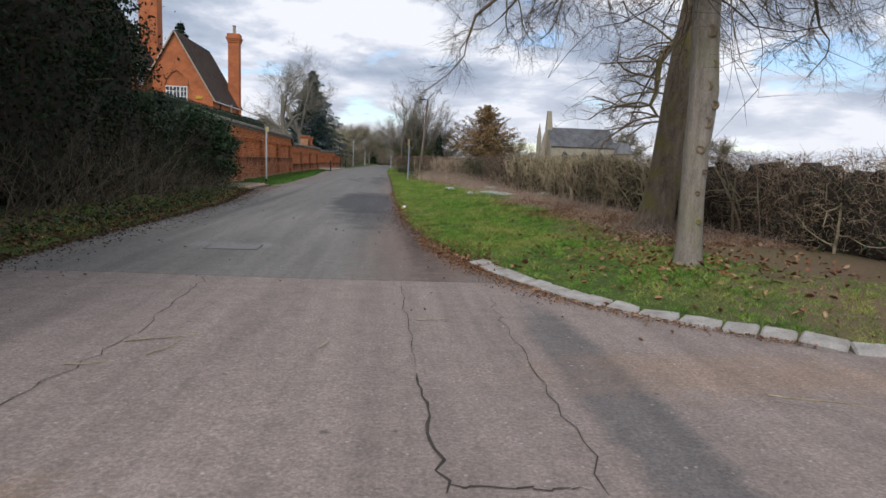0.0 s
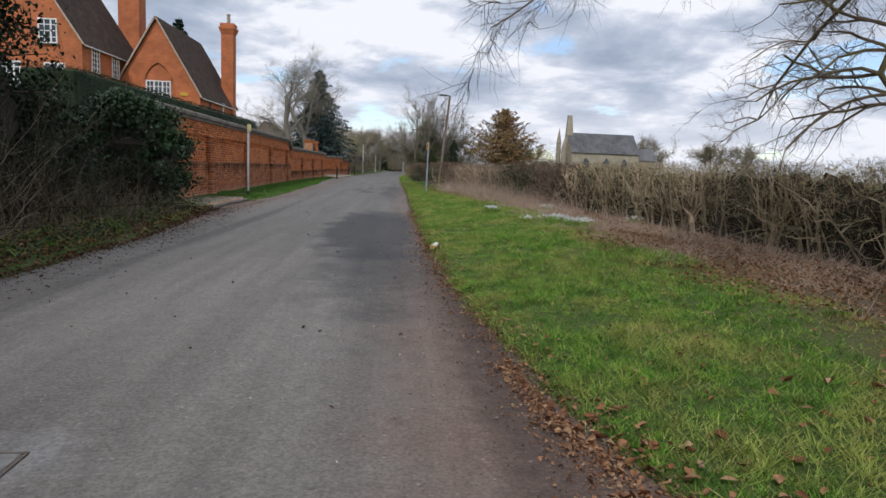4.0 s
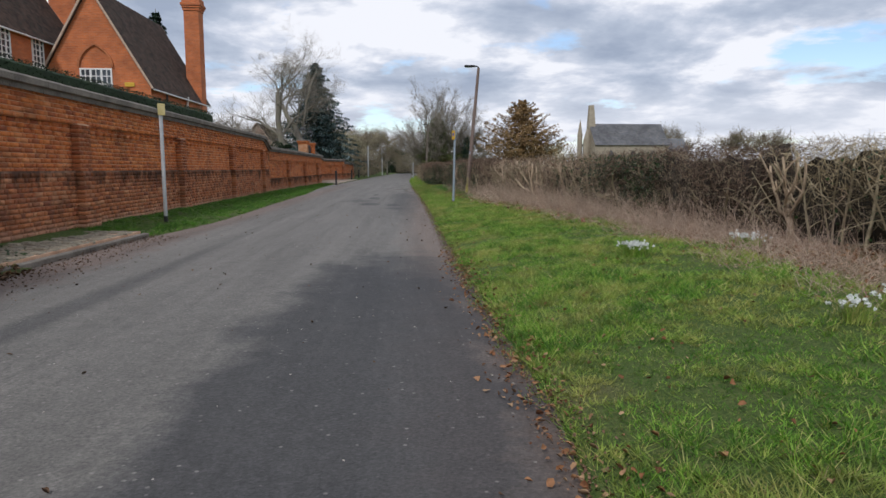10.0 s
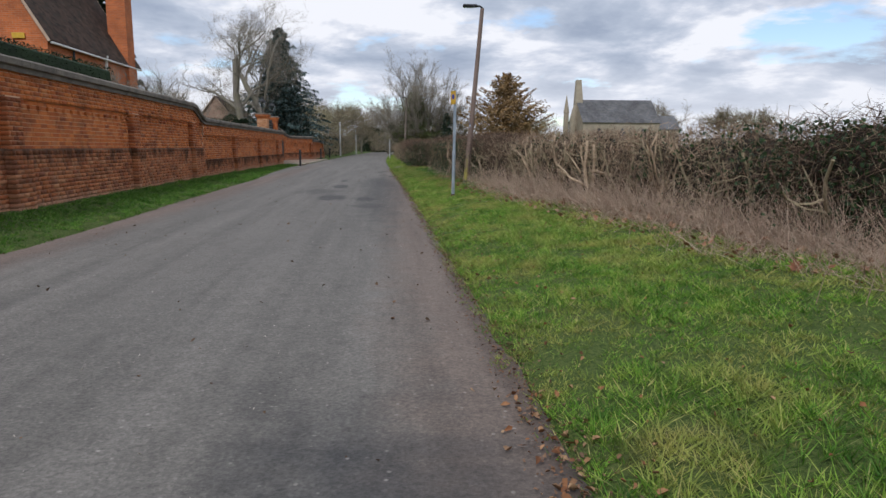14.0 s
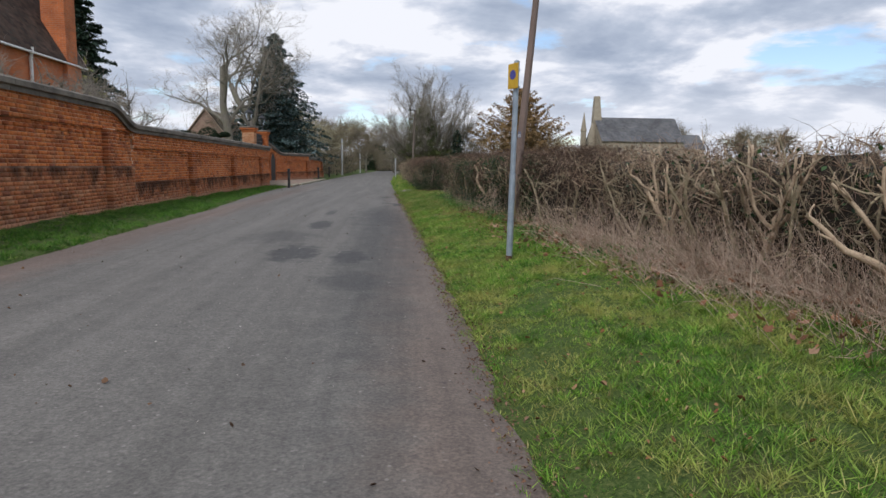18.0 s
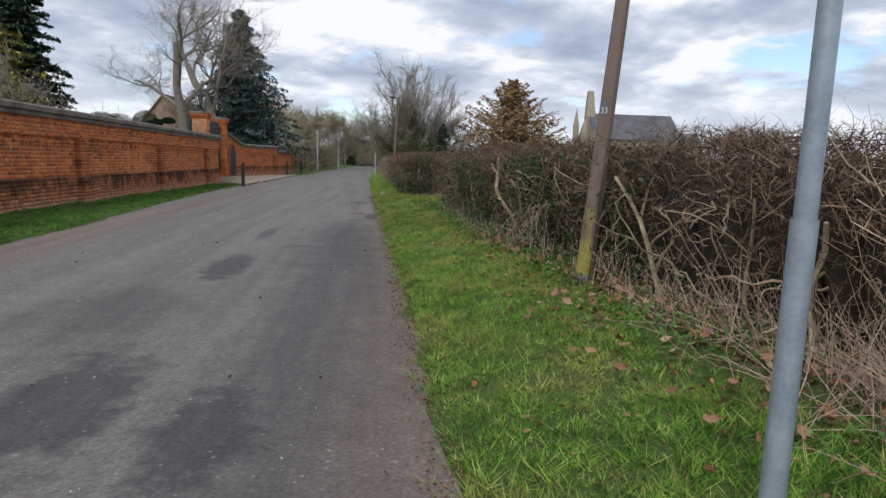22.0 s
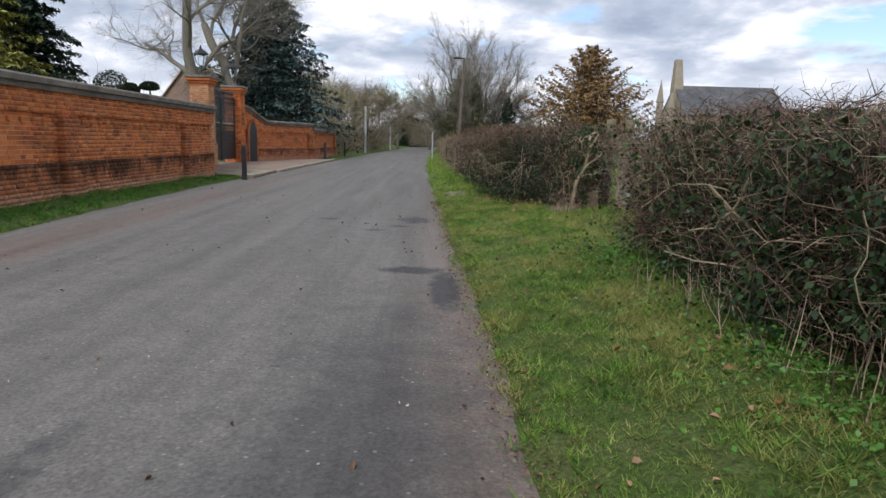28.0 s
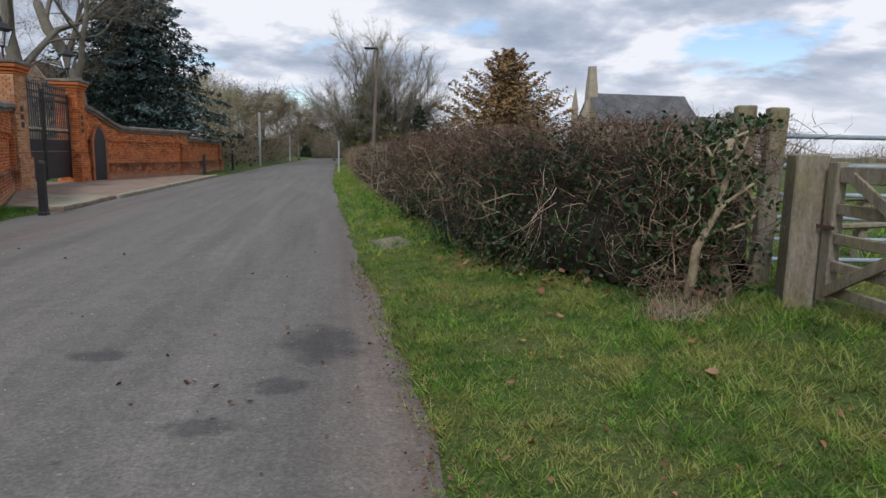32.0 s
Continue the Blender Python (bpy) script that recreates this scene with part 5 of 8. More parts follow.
    cv2[:, :, 2] = np.minimum(cv2[:, :, 2], top + 0.05 + (cv2[:, :, 2] - top - 0.05) * 0.3)
    tagged(quads("cut_twig_growth", loc(cv2.reshape(-1, 3)), cf2, M_stem, h), kind="stuff")
    m = int((y1 - y0) * stems)
    shapes = []
    for i in range(m):
        yy = y0 + (y1 - y0) * (i + rng.random()) / m
        xx = float(np.interp(yy, ys_, xs_)) + rng.normal() * 0.14 - 0.12
        r = rng.uniform(0.010, 0.030)
        gg = gz(xx, yy)
        p0 = (xx, yy, gg - 0.05)
        lp, lr = limb(p0, (rng.normal() * 0.2 - 0.1, rng.normal() * (0.12 if upright > 0.4 else 0.3), 1), (top - gg) * rng.uniform(0.7, 1.0), r, r * 0.55, 5, 0.08 if upright > 0.4 else 0.16)
        shapes.append(tube(lp, lr, 5))
        for j in range(3):
            s = 1 + rng.integers(0, 4)
            bp, br = limb(lp[s], Vector(rng.normal(size=3)) * 0.8 + Vector((-0.3, 0, 0.6)), rng.uniform(0.3, 0.8), r * 0.5, r * 0.25, 4, 0.3)
            if max(q.z for q in bp) < top + 0.08:
                shapes.append(tube(bp, br, 4))
    sv, sf = join(*shapes)
    part("stem_growth", ([(a + inv[0][3], b + inv[1][3], c + inv[2][3]) for a, b, c in sv], sf), M_stem, h, "pale cut hedge stems")["kind"] = "stuff"
    if ivy:
        k = int((y1 - y0) * per_m * ivy)
        y = rng.uniform(y0, y1, k)
        patch = np.sin(y * 0.9 + 0.6) + np.sin(y * 2.3) * 0.6
        y = y[patch > -0.2]
        k = len(y)
        cx = np.interp(y, ys_, xs_)
        g = ground_z(cx, y)
        p = np.stack([cx - rng.uniform(0.12, 0.52, k) + 0.3 * rng.normal(size=k) * (rng.random(k) < 0.3), y, g + (rng.random(k) ** 1.1) * (top - g) * 0.95], 1)
        quads("ivy", *vleaves(loc(p), rng.uniform(0.025, 0.06, k), 0.75), leaf or M_ivy, h)
    return h


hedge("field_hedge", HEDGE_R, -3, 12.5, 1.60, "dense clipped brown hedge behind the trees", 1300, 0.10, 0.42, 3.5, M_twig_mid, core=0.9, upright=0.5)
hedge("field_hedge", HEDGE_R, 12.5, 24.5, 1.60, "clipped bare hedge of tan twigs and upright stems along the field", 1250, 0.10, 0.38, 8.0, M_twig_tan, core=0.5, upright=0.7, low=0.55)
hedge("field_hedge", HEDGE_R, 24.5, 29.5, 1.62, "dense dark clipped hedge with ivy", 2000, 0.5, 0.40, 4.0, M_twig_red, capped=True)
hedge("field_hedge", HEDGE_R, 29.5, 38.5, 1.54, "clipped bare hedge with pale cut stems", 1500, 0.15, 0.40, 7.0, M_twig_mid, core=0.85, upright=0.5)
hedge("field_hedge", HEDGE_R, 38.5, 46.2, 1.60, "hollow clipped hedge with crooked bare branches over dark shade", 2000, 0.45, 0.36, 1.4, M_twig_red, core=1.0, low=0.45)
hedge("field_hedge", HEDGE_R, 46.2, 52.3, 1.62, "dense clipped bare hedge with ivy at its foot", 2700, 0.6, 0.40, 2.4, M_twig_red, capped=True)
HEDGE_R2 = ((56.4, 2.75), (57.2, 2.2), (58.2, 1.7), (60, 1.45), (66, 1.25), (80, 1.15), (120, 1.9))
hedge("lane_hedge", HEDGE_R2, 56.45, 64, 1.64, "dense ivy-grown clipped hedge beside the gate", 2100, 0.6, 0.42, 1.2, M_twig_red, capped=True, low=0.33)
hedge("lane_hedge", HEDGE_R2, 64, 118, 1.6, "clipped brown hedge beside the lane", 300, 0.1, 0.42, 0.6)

def stool(x, y, n, h, r, trunk=0.42, reach=0.34):
    """A coppiced hedge stump: a thick trunk whose arms sweep out, turn up and end in blunt cuts."""
    s_ = empty("hedge_stump", x, y, gz(x, y) - 0.05)
    tagged(s_, "pale cut-back hedge stump with bent thick arms", "stump", "cut hedge stumps")
    tp, tr = limb((0, 0, 0), (rng.normal() * 0.1, rng.normal() * 0.12, 1), h * trunk, r * 2.2, r * 1.9, 5, 0.08)
    tr[0] *= 1.3
    smooth(part("trunk", tube(tp, tr, 10), M_cut, s_))
    for i in range(n):
        a = 6.283 * (i + 0.6 * rng.random()) / n
        o = Vector((0.45 * math.cos(a) - 0.12, math.sin(a), 0)) * reach * rng.uniform(0.6, 1.25)
        up = h * (1 - trunk)
        p0 = tp[-1 - i % 2]
        pts = [p0 + o * f + Vector((0, 0, up * g)) + Vector(rng.normal(size=3)) * 0.018 for f, g in ((0, -0.03), (0.4, 0.08), (0.75, 0.22), (1.0, 0.42), (1.08, 0.66), (1.1 + 0.2 * rng.normal(), 0.95))]
        rad = [r * k * rng.uniform(0.9, 1.1) for k in (1.25, 1.05, 0.95, 0.85, 0.75, 0.66)]
        st = part("arm", tube(pts, rad, 8), M_cut, s_)
        smooth(st)
        for j in range(3):
            q = 2 + j
            d = Vector((rng.normal() * 0.3 - 0.1, rng.normal() * 0.6, 0.9))
            bp, br = limb(pts[q], d, min(rng.uniform(0.14, 0.4) * h, max(h + 0.06 - pts[q].z, 0.08)), r * 0.62, r * 0.45, 4, 0.16)
            smooth(part("side_stem", tube(bp, br, 6), M_cut, st))


for sx, sy, sn, sh_, sr in ((2.85, 35.1, 5, 1.3, 0.017), (3.35, 31.6, 4, 1.2, 0.018), (2.15, 43.6, 5, 1.30, 0.015), (4.65, 24.4, 4, 1.2, 0.022), (5.0, 22.6, 4, 1.2, 0.022), (5.1, 20.6, 4, 1.2, 0.026), (5.25, 18.2, 4, 1.2, 0.022), (5.4, 16.0, 4, 1.2, 0.020)):
    stool(sx, sy, sn, sh_, sr)


def shaped_stump(name, x, y, along, stems, label, mat):
    """A cut hedge stump drawn stem by stem: each is its root radius and a run of (offset along the hedge face, height)."""
    s_ = empty(name, x, y, gz(x, y))
    tagged(s_, label, "stump", "cut hedge stumps")
    for i, (r, run) in enumerate(stems):
        pts = [Vector((along[0] * a_, along[1] * a_, z_ - gz(x, y))) + Vector(rng.normal(size=3)) * 0.012 for a_, z_ in run]
        fine = [pts[0]]
        for p0, p1 in zip(pts[:-1], pts[1:]):
            fine += [p0.lerp(p1, 0.5) + Vector(rng.normal(size=3)) * 0.01, p1]
        rad = [r * (1 - 0.42 * k / (len(fine) - 1)) * rng.uniform(0.92, 1.1) for k in range(len(fine))]
        st = smooth(part("trunk" if i == 0 else "stem", tube(fine, rad, 9), mat, s_))
        for k in range(3):
            q = len(fine) - 1 - k
            bp, br = limb(fine[q], Vector((rng.normal() * 0.5 - 0.1, rng.normal() * 0.5, 0.6)), rng.uniform(0.07, 0.2), rad[q] * 0.6, rad[q] * 0.42, 3, 0.2)
            smooth(part("side_stem", tube(bp, br, 6), mat, st))


shaped_stump("hedge_stump", 3.0, 33.55, (0.75, -0.65), (
    (0.042, ((-0.03, 0.1), (-0.03, 0.54), (-0.08, 0.67), (-0.11, 0.97), (-0.08, 1.36))), (0.036, ((0.03, 0.1), (0.08, 0.54), (0.05, 0.85), (0.03, 1.33))),
    (0.028, ((-0.11, 0.64), (-0.27, 0.73), (-0.44, 0.82), (-0.6, 0.97))), (0.020, ((-0.19, 0.85), (-0.36, 1.09), (-0.49, 1.21))), (0.018, ((-0.11, 0.91), (-0.19, 1.15), (-0.22, 1.3))),
    (0.030, ((0.03, 0.88), (0.19, 0.84), (0.41, 0.82), (0.55, 0.88), (0.63, 1.06), (0.69, 1.27))), (0.013, ((0.63, 1.02), (0.8, 1.02), (0.96, 1.0))),
    (0.018, ((0.19, 0.85), (0.25, 1.03), (0.22, 1.33))), (0.018, ((0.38, 0.84), (0.44, 1.09), (0.47, 1.36))), (0.016, ((0.25, 0.85), (0.36, 1.09), (0.33, 1.27)))),
    "pale cut hedge stump with a long arm like a candlestick", M_cut)
shaped_stump("hedge_stump", 2.82, 36.5, (0.75, -0.65), (
    (0.034, ((0.0, 0.1), (-0.11, 0.42), (-0.22, 0.7), (-0.34, 0.95), (-0.41, 1.05))), (0.020, ((-0.22, 0.7), (-0.28, 0.85), (-0.35, 1.18), (-0.37, 1.35))), (0.018, ((-0.22, 0.99), (-0.37, 1.07), (-0.49, 1.14), (-0.6, 1.24), (-0.63, 1.3))),
    (0.028, ((-0.09, 0.38), (-0.11, 0.72), (-0.04, 1.01), (0.04, 1.26), (0.06, 1.39))), (0.022, ((0.04, 0.2), (0.02, 0.63), (-0.02, 0.88), (-0.05, 1.2))), (0.028, ((0.07, 0.15), (0.15, 0.63), (0.26, 0.88), (0.37, 1.18), (0.42, 1.35))), (0.022, ((-0.13, 0.72), (-0.19, 0.97), (-0.21, 1.35)))),
    "pale cut hedge stump with stems fanning out", M_cut)
shaped_stump("hedge_stump", 2.10, 56.18, (1.0, -0.05), (
    (0.034, ((0.0, 0.35), (0.07, 0.7), (0.17, 0.93), (0.24, 1.28), (0.26, 1.5))), (0.018, ((0.17, 0.93), (0.28, 1.06), (0.44, 1.19))), (0.018, ((0.22, 1.1), (0.13, 1.28), (0.07, 1.45))), (0.016, ((0.24, 1.25), (0.34, 1.4), (0.4, 1.52))), (0.012, ((0.1, 0.8), (0.3, 0.85), (0.5, 0.95)))),
    "pale leaning stem at the hedge end", M_stem)
cut_fork = empty("hedge_stump", 2.05, 44.85, gz(2.05, 44.85))
tagged(cut_fork, "pale forked trunk cut off at the hedge top", "stump", "cut hedge stumps")
fk = [Vector(q) - cut_fork.location for q in ((2.05, 44.85, 0.2), (1.95, 44.9, 0.55), (1.73, 45.05, 0.86), (1.70, 45.12, 0.98), (1.74, 45.25, 1.16))]
smooth(part("trunk", tube(fk, [0.034, 0.030, 0.028, 0.026, 0.026], 9), M_cut, cut_fork))
for tip in ((1.74, 45.22, 1.45), (1.77, 45.42, 1.44), (1.66, 45.36, 1.34)):
    smooth(part("arm", tube([fk[3], fk[4], fk[4].lerp(Vector(tip) - cut_fork.location, 0.5) + Vector((0.01, 0.02, 0)), Vector(tip) - cut_fork.location], [0.021, 0.018, 0.017, 0.016], 8), M_cut, cut_fork))
log = part("fallen_log", tube([(2.2, 43.2, 0.92), (2.02, 43.5, 0.86), (1.96, 43.9, 0.78), (1.95, 44.2, 0.66), (2.02, 44.6, 0.45)], [0.020, 0.024, 0.027, 0.030, 0.03], 10), M_stem)
smooth(log)
tagged(log, "thick bare log laid along the hollow hedge", "log")
old_stump = part("tree_stump", tube([(0, 0, -0.1), (0.02, 0, 0.10), (-0.01, 0.02, 0.27)], [0.14, 0.10, 0.085], 11), M_bark)
old_stump.location = (2.5, 56.42, gz(2.5, 56.42))
tagged(old_stump, "short grey weathered stump at the hedge end", "stump")

n = 2600
p = np.stack([rng.normal(size=n) * 0.22 + 2.35, rng.normal(size=n) * 0.16 + 56.38, rng.uniform(0.35, 1.68, n)], 1)
p = p[mottle(p[:, 0], p[:, 2] + 3, 0.2) > 0.42]
tagged(quads("hedge_ivy", *vleaves(p, rng.uniform(0.03, 0.065, len(p)), 0.75), M_ivy), "dark ivy climbing over the hedge end", "ivy", kind="stuff")
n = 900
p = np.stack([rng.normal(size=n) * 0.2 + 2.25, rng.normal(size=n) * 0.14 + 56.36, rng.uniform(0.2, 1.5, n)], 1)
tagged(quads("hedge_end_twigs", *vtwigs(p, rng.normal(size=(n, 3)) * np.array([0.6, 0.5, 0.8]), rng.uniform(0.1, 0.4, n), rng.uniform(0.002, 0.005, n), 3, 0.5), M_twig_mid), "tangle of brown twigs at the hedge end", "twigs", kind="stuff")

# crooked branches and hanging twigs along the hedge front
for y0_, y1_, cnt, zlo, zhi, rr in ((40.0, 46.0, 38, 0.45, 1.25, 0.012), (46.2, 49.5, 6, 0.5, 1.2, 0.008), (56.7, 60.0, 20, 0.45, 1.25, 0.008), (29.5, 39.5, 26, 0.5, 1.2, 0.010), (13.0, 24.5, 14, 0.5, 1.2, 0.011)):
    for k in range(cnt):
        yy = rng.uniform(y0_, y1_)
        line = HEDGE_R2 if y0_ > 55 else HEDGE_R
        xx = float(np.interp(yy, [a for a, _ in line], [b for _, b in line])) - 0.22
        zz = rng.uniform(zlo, zhi)
        r = rr * rng.uniform(0.6, 1.25)
        pts, rad = limb((0, 0, 0), (-0.45, rng.choice([-1.0, 1.0]), rng.uniform(-0.25, 0.35)), rng.uniform(0.45, 1.15), r, r * 0.35, 10, 0.42, 0.0)
        bits = [tube(pts, rad, 6)]
        for q in (3, 5, 6, 8):
            bp, br = limb(pts[q], Vector(rng.normal(size=3)) + Vector((-0.4, 0, 0.1)), rng.uniform(0.10, 0.38), rad[q] * 0.7, rad[q] * 0.25, 5, 0.4)
            bits.append(tube(bp, br, 5))
        sv, sf = join(*bits)
        zz = min(zz, 1.55 - max(v[2] for v in sv))
        br_ob = part("laid_branch", (sv, sf), M_stem if k % 5 else M_cut)
        smooth(br_ob)
        br_ob.location = (xx, yy, max(zz, gz(xx, yy) + 0.06 - min(v[2] for v in sv)))
        tagged(br_ob, "crooked pale branch with spurs in the hedge face", "branch", "crooked hedge branches")
for yy, cnt, xx, zz in ((43.4, 46, 1.84, 0.72), (44.6, 22, 1.84, 0.65), (57.6, 14, 1.45, 0.95), (58.8, 10, 1.25, 0.9)):
    h_ = empty("hanging_twigs", xx, yy, gz(xx, yy))
    tagged(h_, "bundle of dry pale twigs hanging out of the hedge", "twigs", "hanging twig bundles")
    P = rng.normal(size=(cnt, 3)) * np.array([0.05, 0.22, 0.16]) + np.array([0.05, 0.0, zz - 0.15])
    D = np.stack([rng.normal(size=cnt) * 0.3 - 0.25, rng.normal(size=cnt) * 0.45 - 0.1, -np.ones(cnt) * 0.7], 1)
    tagged(quads("twig_growth", *vtwigs(P, D, rng.uniform(0.3, 0.75, cnt), rng.uniform(0.002, 0.0045, cnt), 4, 0.22, 0.05), M_straw, h_), kind="stuff")
for y0_, y1_, cnt, line in ((43.2, 49.5, 13000, HEDGE_R), (56.0, 63.0, 6000, HEDGE_R2), (27.0, 32.0, 2000, HEDGE_R)):
    y = rng.uniform(y0_, y1_, cnt)
    y = y[mottle(y * 0.0, y, 0.8) > 0.35]
    cnt = len(y)
    cx = np.interp(y, [a for a, _ in line], [b for _, b in line])
    x = cx - 0.40 - np.abs(rng.normal(size=cnt)) * 0.13
    z = ground_z(x, y) + 0.05 + rng.random(cnt) ** 1.2 * 1.15
    keep = mottle(y, z + 9.0, 0.33) + 0.4 * mottle(y, z + 30, 0.9) > 0.62
    p = np.stack([x, y, z], 1)[keep]
    nrm = np.stack([-np.ones(len(p)), rng.normal(size=len(p)) * 0.6, rng.normal(size=len(p)) * 0.6 + 0.4], 1)
    iv = quads("hedge_ivy", *vleaves(p, rng.uniform(0.028, 0.06, len(p)), 0.72, nrm), M_ivy)
    tagged(iv, "dark glossy ivy leaves on the hedge face", "ivy", kind="stuff")

# two trees on the junction verge
OX, OY = 4.45, 10.6
old = empty("old_lime_tree", OX, OY, gz(OX, OY) - 0.1)
tagged(old, "massive old tree with rough mossy bark, bare of leaves", "tree")
stem = [Vector((0.15 * z + 0.03 * math.sin(z * 1.7), 0.03 * z, z)) for z in (0.0, 0.12, 0.3, 0.6, 1.1, 1.8, 2.5, 3.2, 3.9, 4.6, 5.4, 6.5, 8.0)]
tv, tf = tube(stem, [0.42, 0.37, 0.325, 0.295, 0.275, 0.265, 0.26, 0.265, 0.28, 0.23, 0.19, 0.15, 0.08], 22)
tv = [(x_ + 0.035 * (1.0 if z_ < 0.3 else 0.45) * math.sin(math.atan2(y_ - 0.03 * z_, x_ - 0.15 * z_) * 5 + z_ * 0.6), y_, z_) for x_, y_, z_ in tv]
smooth(part("trunk", (tv, tf), M_bark, old))
fork = stem[8]
# limbs rise from the fork and hang down at their ends
for az, reach, rise, end_z, r in ((152, 4.2, 2.2, 3.5, 0.12), (128, 4.4, 2.6, 4.3, 0.10), (100, 4.2, 2.0, 5.4, 0.11), (62, 4.2, 2.4, 5.0, 0.10), (20, 3.4, 2.4, 3.6, 0.09), (-20, 3.0, 2.6, 3.9, 0.08), (-70, 2.6, 2.8, 4.3, 0.08), (175, 2.9, 2.6, 4.2, 0.08)):
    a, out, tips = radians(az), [], []
    tip = Vector((fork.x + reach * math.cos(a), fork.y + reach * math.sin(a), end_z))
    mid_ = fork.lerp(tip, 0.55) + Vector((0, 0, rise))
    pts = []
    for k in range(11):
        t = k / 10
        pts.append(fork * (1 - t) ** 2 + mid_ * (2 * t * (1 - t)) + tip * t * t + Vector(rng.normal(size=3)) * 0.09 * t)
    out.append(tube(pts, [r * (1 - 0.9 * k / 10) + 0.006 for k in range(11)], 8, False))
    for k in range(12):
        s_ = 3 + k % 8
        d = (pts[s_] - pts[s_ - 1]).normalized() + Vector(rng.normal(size=3)) * 0.55 + Vector((0, 0, -0.15))
        branching(pts[s_], d, rng.uniform(0.9, 1.7), 0.028 * (1 - 0.05 * s_), 1, out, tips, -0.05, 0.8, 0.2, 5, 0.55)
    smooth(part("limb", join(*out), M_bark, old))
    tagged(quads("twig_growth", *spray(tips, 900, 0.5, 0.0032, 0.06, -0.1, 4), M_dark_twig, old), kind="stuff")
# the dark bough that hangs behind the trunk
bough = [Vector(q) - Vector((OX, OY, gz(OX, OY) - 0.1)) for q in ((5.0, 10.9, 4.2), (5.7, 12.2, 5.0), (6.4, 13.6, 5.0), (6.65, 14.6, 4.63), (6.43, 14.85, 4.22), (6.14, 14.9, 3.8), (6.12, 14.9, 3.4), (6.12, 14.9, 3.1), (6.0, 14.9, 2.8), (6.2, 14.9, 2.55), (6.5, 14.9, 2.45))]
smooth(part("low_bough", tube(bough, [0.12, 0.11, 0.10, 0.09, 0.085, 0.08, 0.066, 0.055, 0.042, 0.028, 0.012], 9), M_bark, old))
reach_ = [Vector(q) - Vector((OX, OY, gz(OX, OY) - 0.1)) for q in ((6.65, 14.6, 4.63), (7.2, 16.2, 4.9), (7.6, 17.8, 4.7), (7.7, 19.2, 4.1), (7.7, 20.2, 3.4), (7.7, 20.8, 2.7))]
smooth(part("hanging_limb", tube(reach_, [0.06, 0.05, 0.042, 0.034, 0.025, 0.012], 8), M_bark, old))
out, tips = [], []
for k in range(16):
    branching(reach_[1 + k % 5], Vector((-0.5 + 0.8 * rng.normal(), 0.7 * rng.normal(), -0.15 + 0.4 * rng.normal())), rng.uniform(0.7, 1.5), 0.02, 1, out, tips, -0.03, 0.8, 0.2, 5, 0.55)
tagged(part("side_branch", join(*out), M_bark, old), kind="stuff")
tagged(quads("bough_twig_growth", *spray(tips, 700, 0.4, 0.0032, 0.02, 0.0, 4), M_dark_twig, old), kind="stuff")
out, tips = [], []
for k in range(22):
    s_ = 4 + k % 7
    d = Vector((-1.0 + 0.5 * rng.normal(), 0.3 + 0.6 * rng.normal(), 0.05 + 0.22 * rng.normal())) if k % 5 else Vector((0.6, 0.3 * rng.normal(), -0.2))
    branching(bough[s_], d, rng.uniform(0.8, 1.7) if k % 5 else 0.5, 0.026, 1, out, tips, -0.01, 0.8, 0.2, 5, 0.55)
tagged(part("side_branch", join(*out), M_bark, old), kind="stuff")
tagged(quads("bough_twig_growth", *spray(tips, 900, 0.4, 0.0032, 0.02, 0.0, 4), M_dark_twig, old), kind="stuff")
front = empty("sycamore_tree", 3.56, 7.33, gz(3.56, 7.33) - 0.1)
tagged(front, "slim pale grey tree with knotted bark and pruned knots", "tree")
tp = [Vector((0.0, 0.0, 0.0)), Vector((0.0, 0, 0.15)), Vector((-0.01, 0, 0.45)), Vector((-0.02, 0, 0.9)), Vector((-0.02, 0, 1.4)), Vector((0.0, 0.0, 1.75)), Vector((0.01, 0.0, 2.1)), Vector((-0.02, 0, 2.6)), Vector((-0.05, 0, 3.2)), Vector((-0.1, 0.1, 5.0)), Vector((-0.1, 0.2, 7.0))]
part("trunk", tube(tp, [0.21, 0.165, 0.145, 0.138, 0.142, 0.152, 0.165, 0.15, 0.152, 0.12, 0.07], 20), M_bark_pale, front)
for kx, kz, kr in ((0.02, 0.62, 0.035), (-0.03, 0.95, 0.03), (0.05, 1.2, 0.03), (-0.05, 1.45, 0.055), (0.0, 1.75, 0.075), (0.1, 1.95, 0.06), (-0.04, 2.15, 0.07), (0.03, 2.4, 0.05), (-0.06, 2.75, 0.08)):
    knot = part("bark_knot", lathe([(kr * 1.1, -0.02), (kr * 0.95, 0.008), (kr * 0.7, 0.014), (kr * 0.45, 0.004), (0.004, 0.0)], 10), M_bark, front, "dark healed knot")
    knot.matrix_basis = pose(kx * 0.8, -0.142, kz, 90, 0, -20 + kx * 200)
n = 900
P = np.stack([rng.normal(size=n) * 0.1 - 0.1, rng.normal(size=n) * 0.1 + 0.1, rng.uniform(3.2, 6.8, n)], 1)
D = np.stack([rng.normal(size=n), rng.normal(size=n), rng.uniform(-0.3, 0.7, n)], 1)
a = vtwigs(P, D, rng.uniform(0.8, 2.3, n), rng.uniform(0.004, 0.014, n), 6, 0.36, 0.10)
mid = a[0].reshape(n, 7, 3, 3)[:, 3:, 0].reshape(-1, 3)
b = vtwigs(mid, np.repeat(D, 4, 0) + rng.normal(size=(4 * n, 3)) * 0.8, rng.uniform(0.2, 0.8, 4 * n), 0.004, 2, 0.3, 0.08)
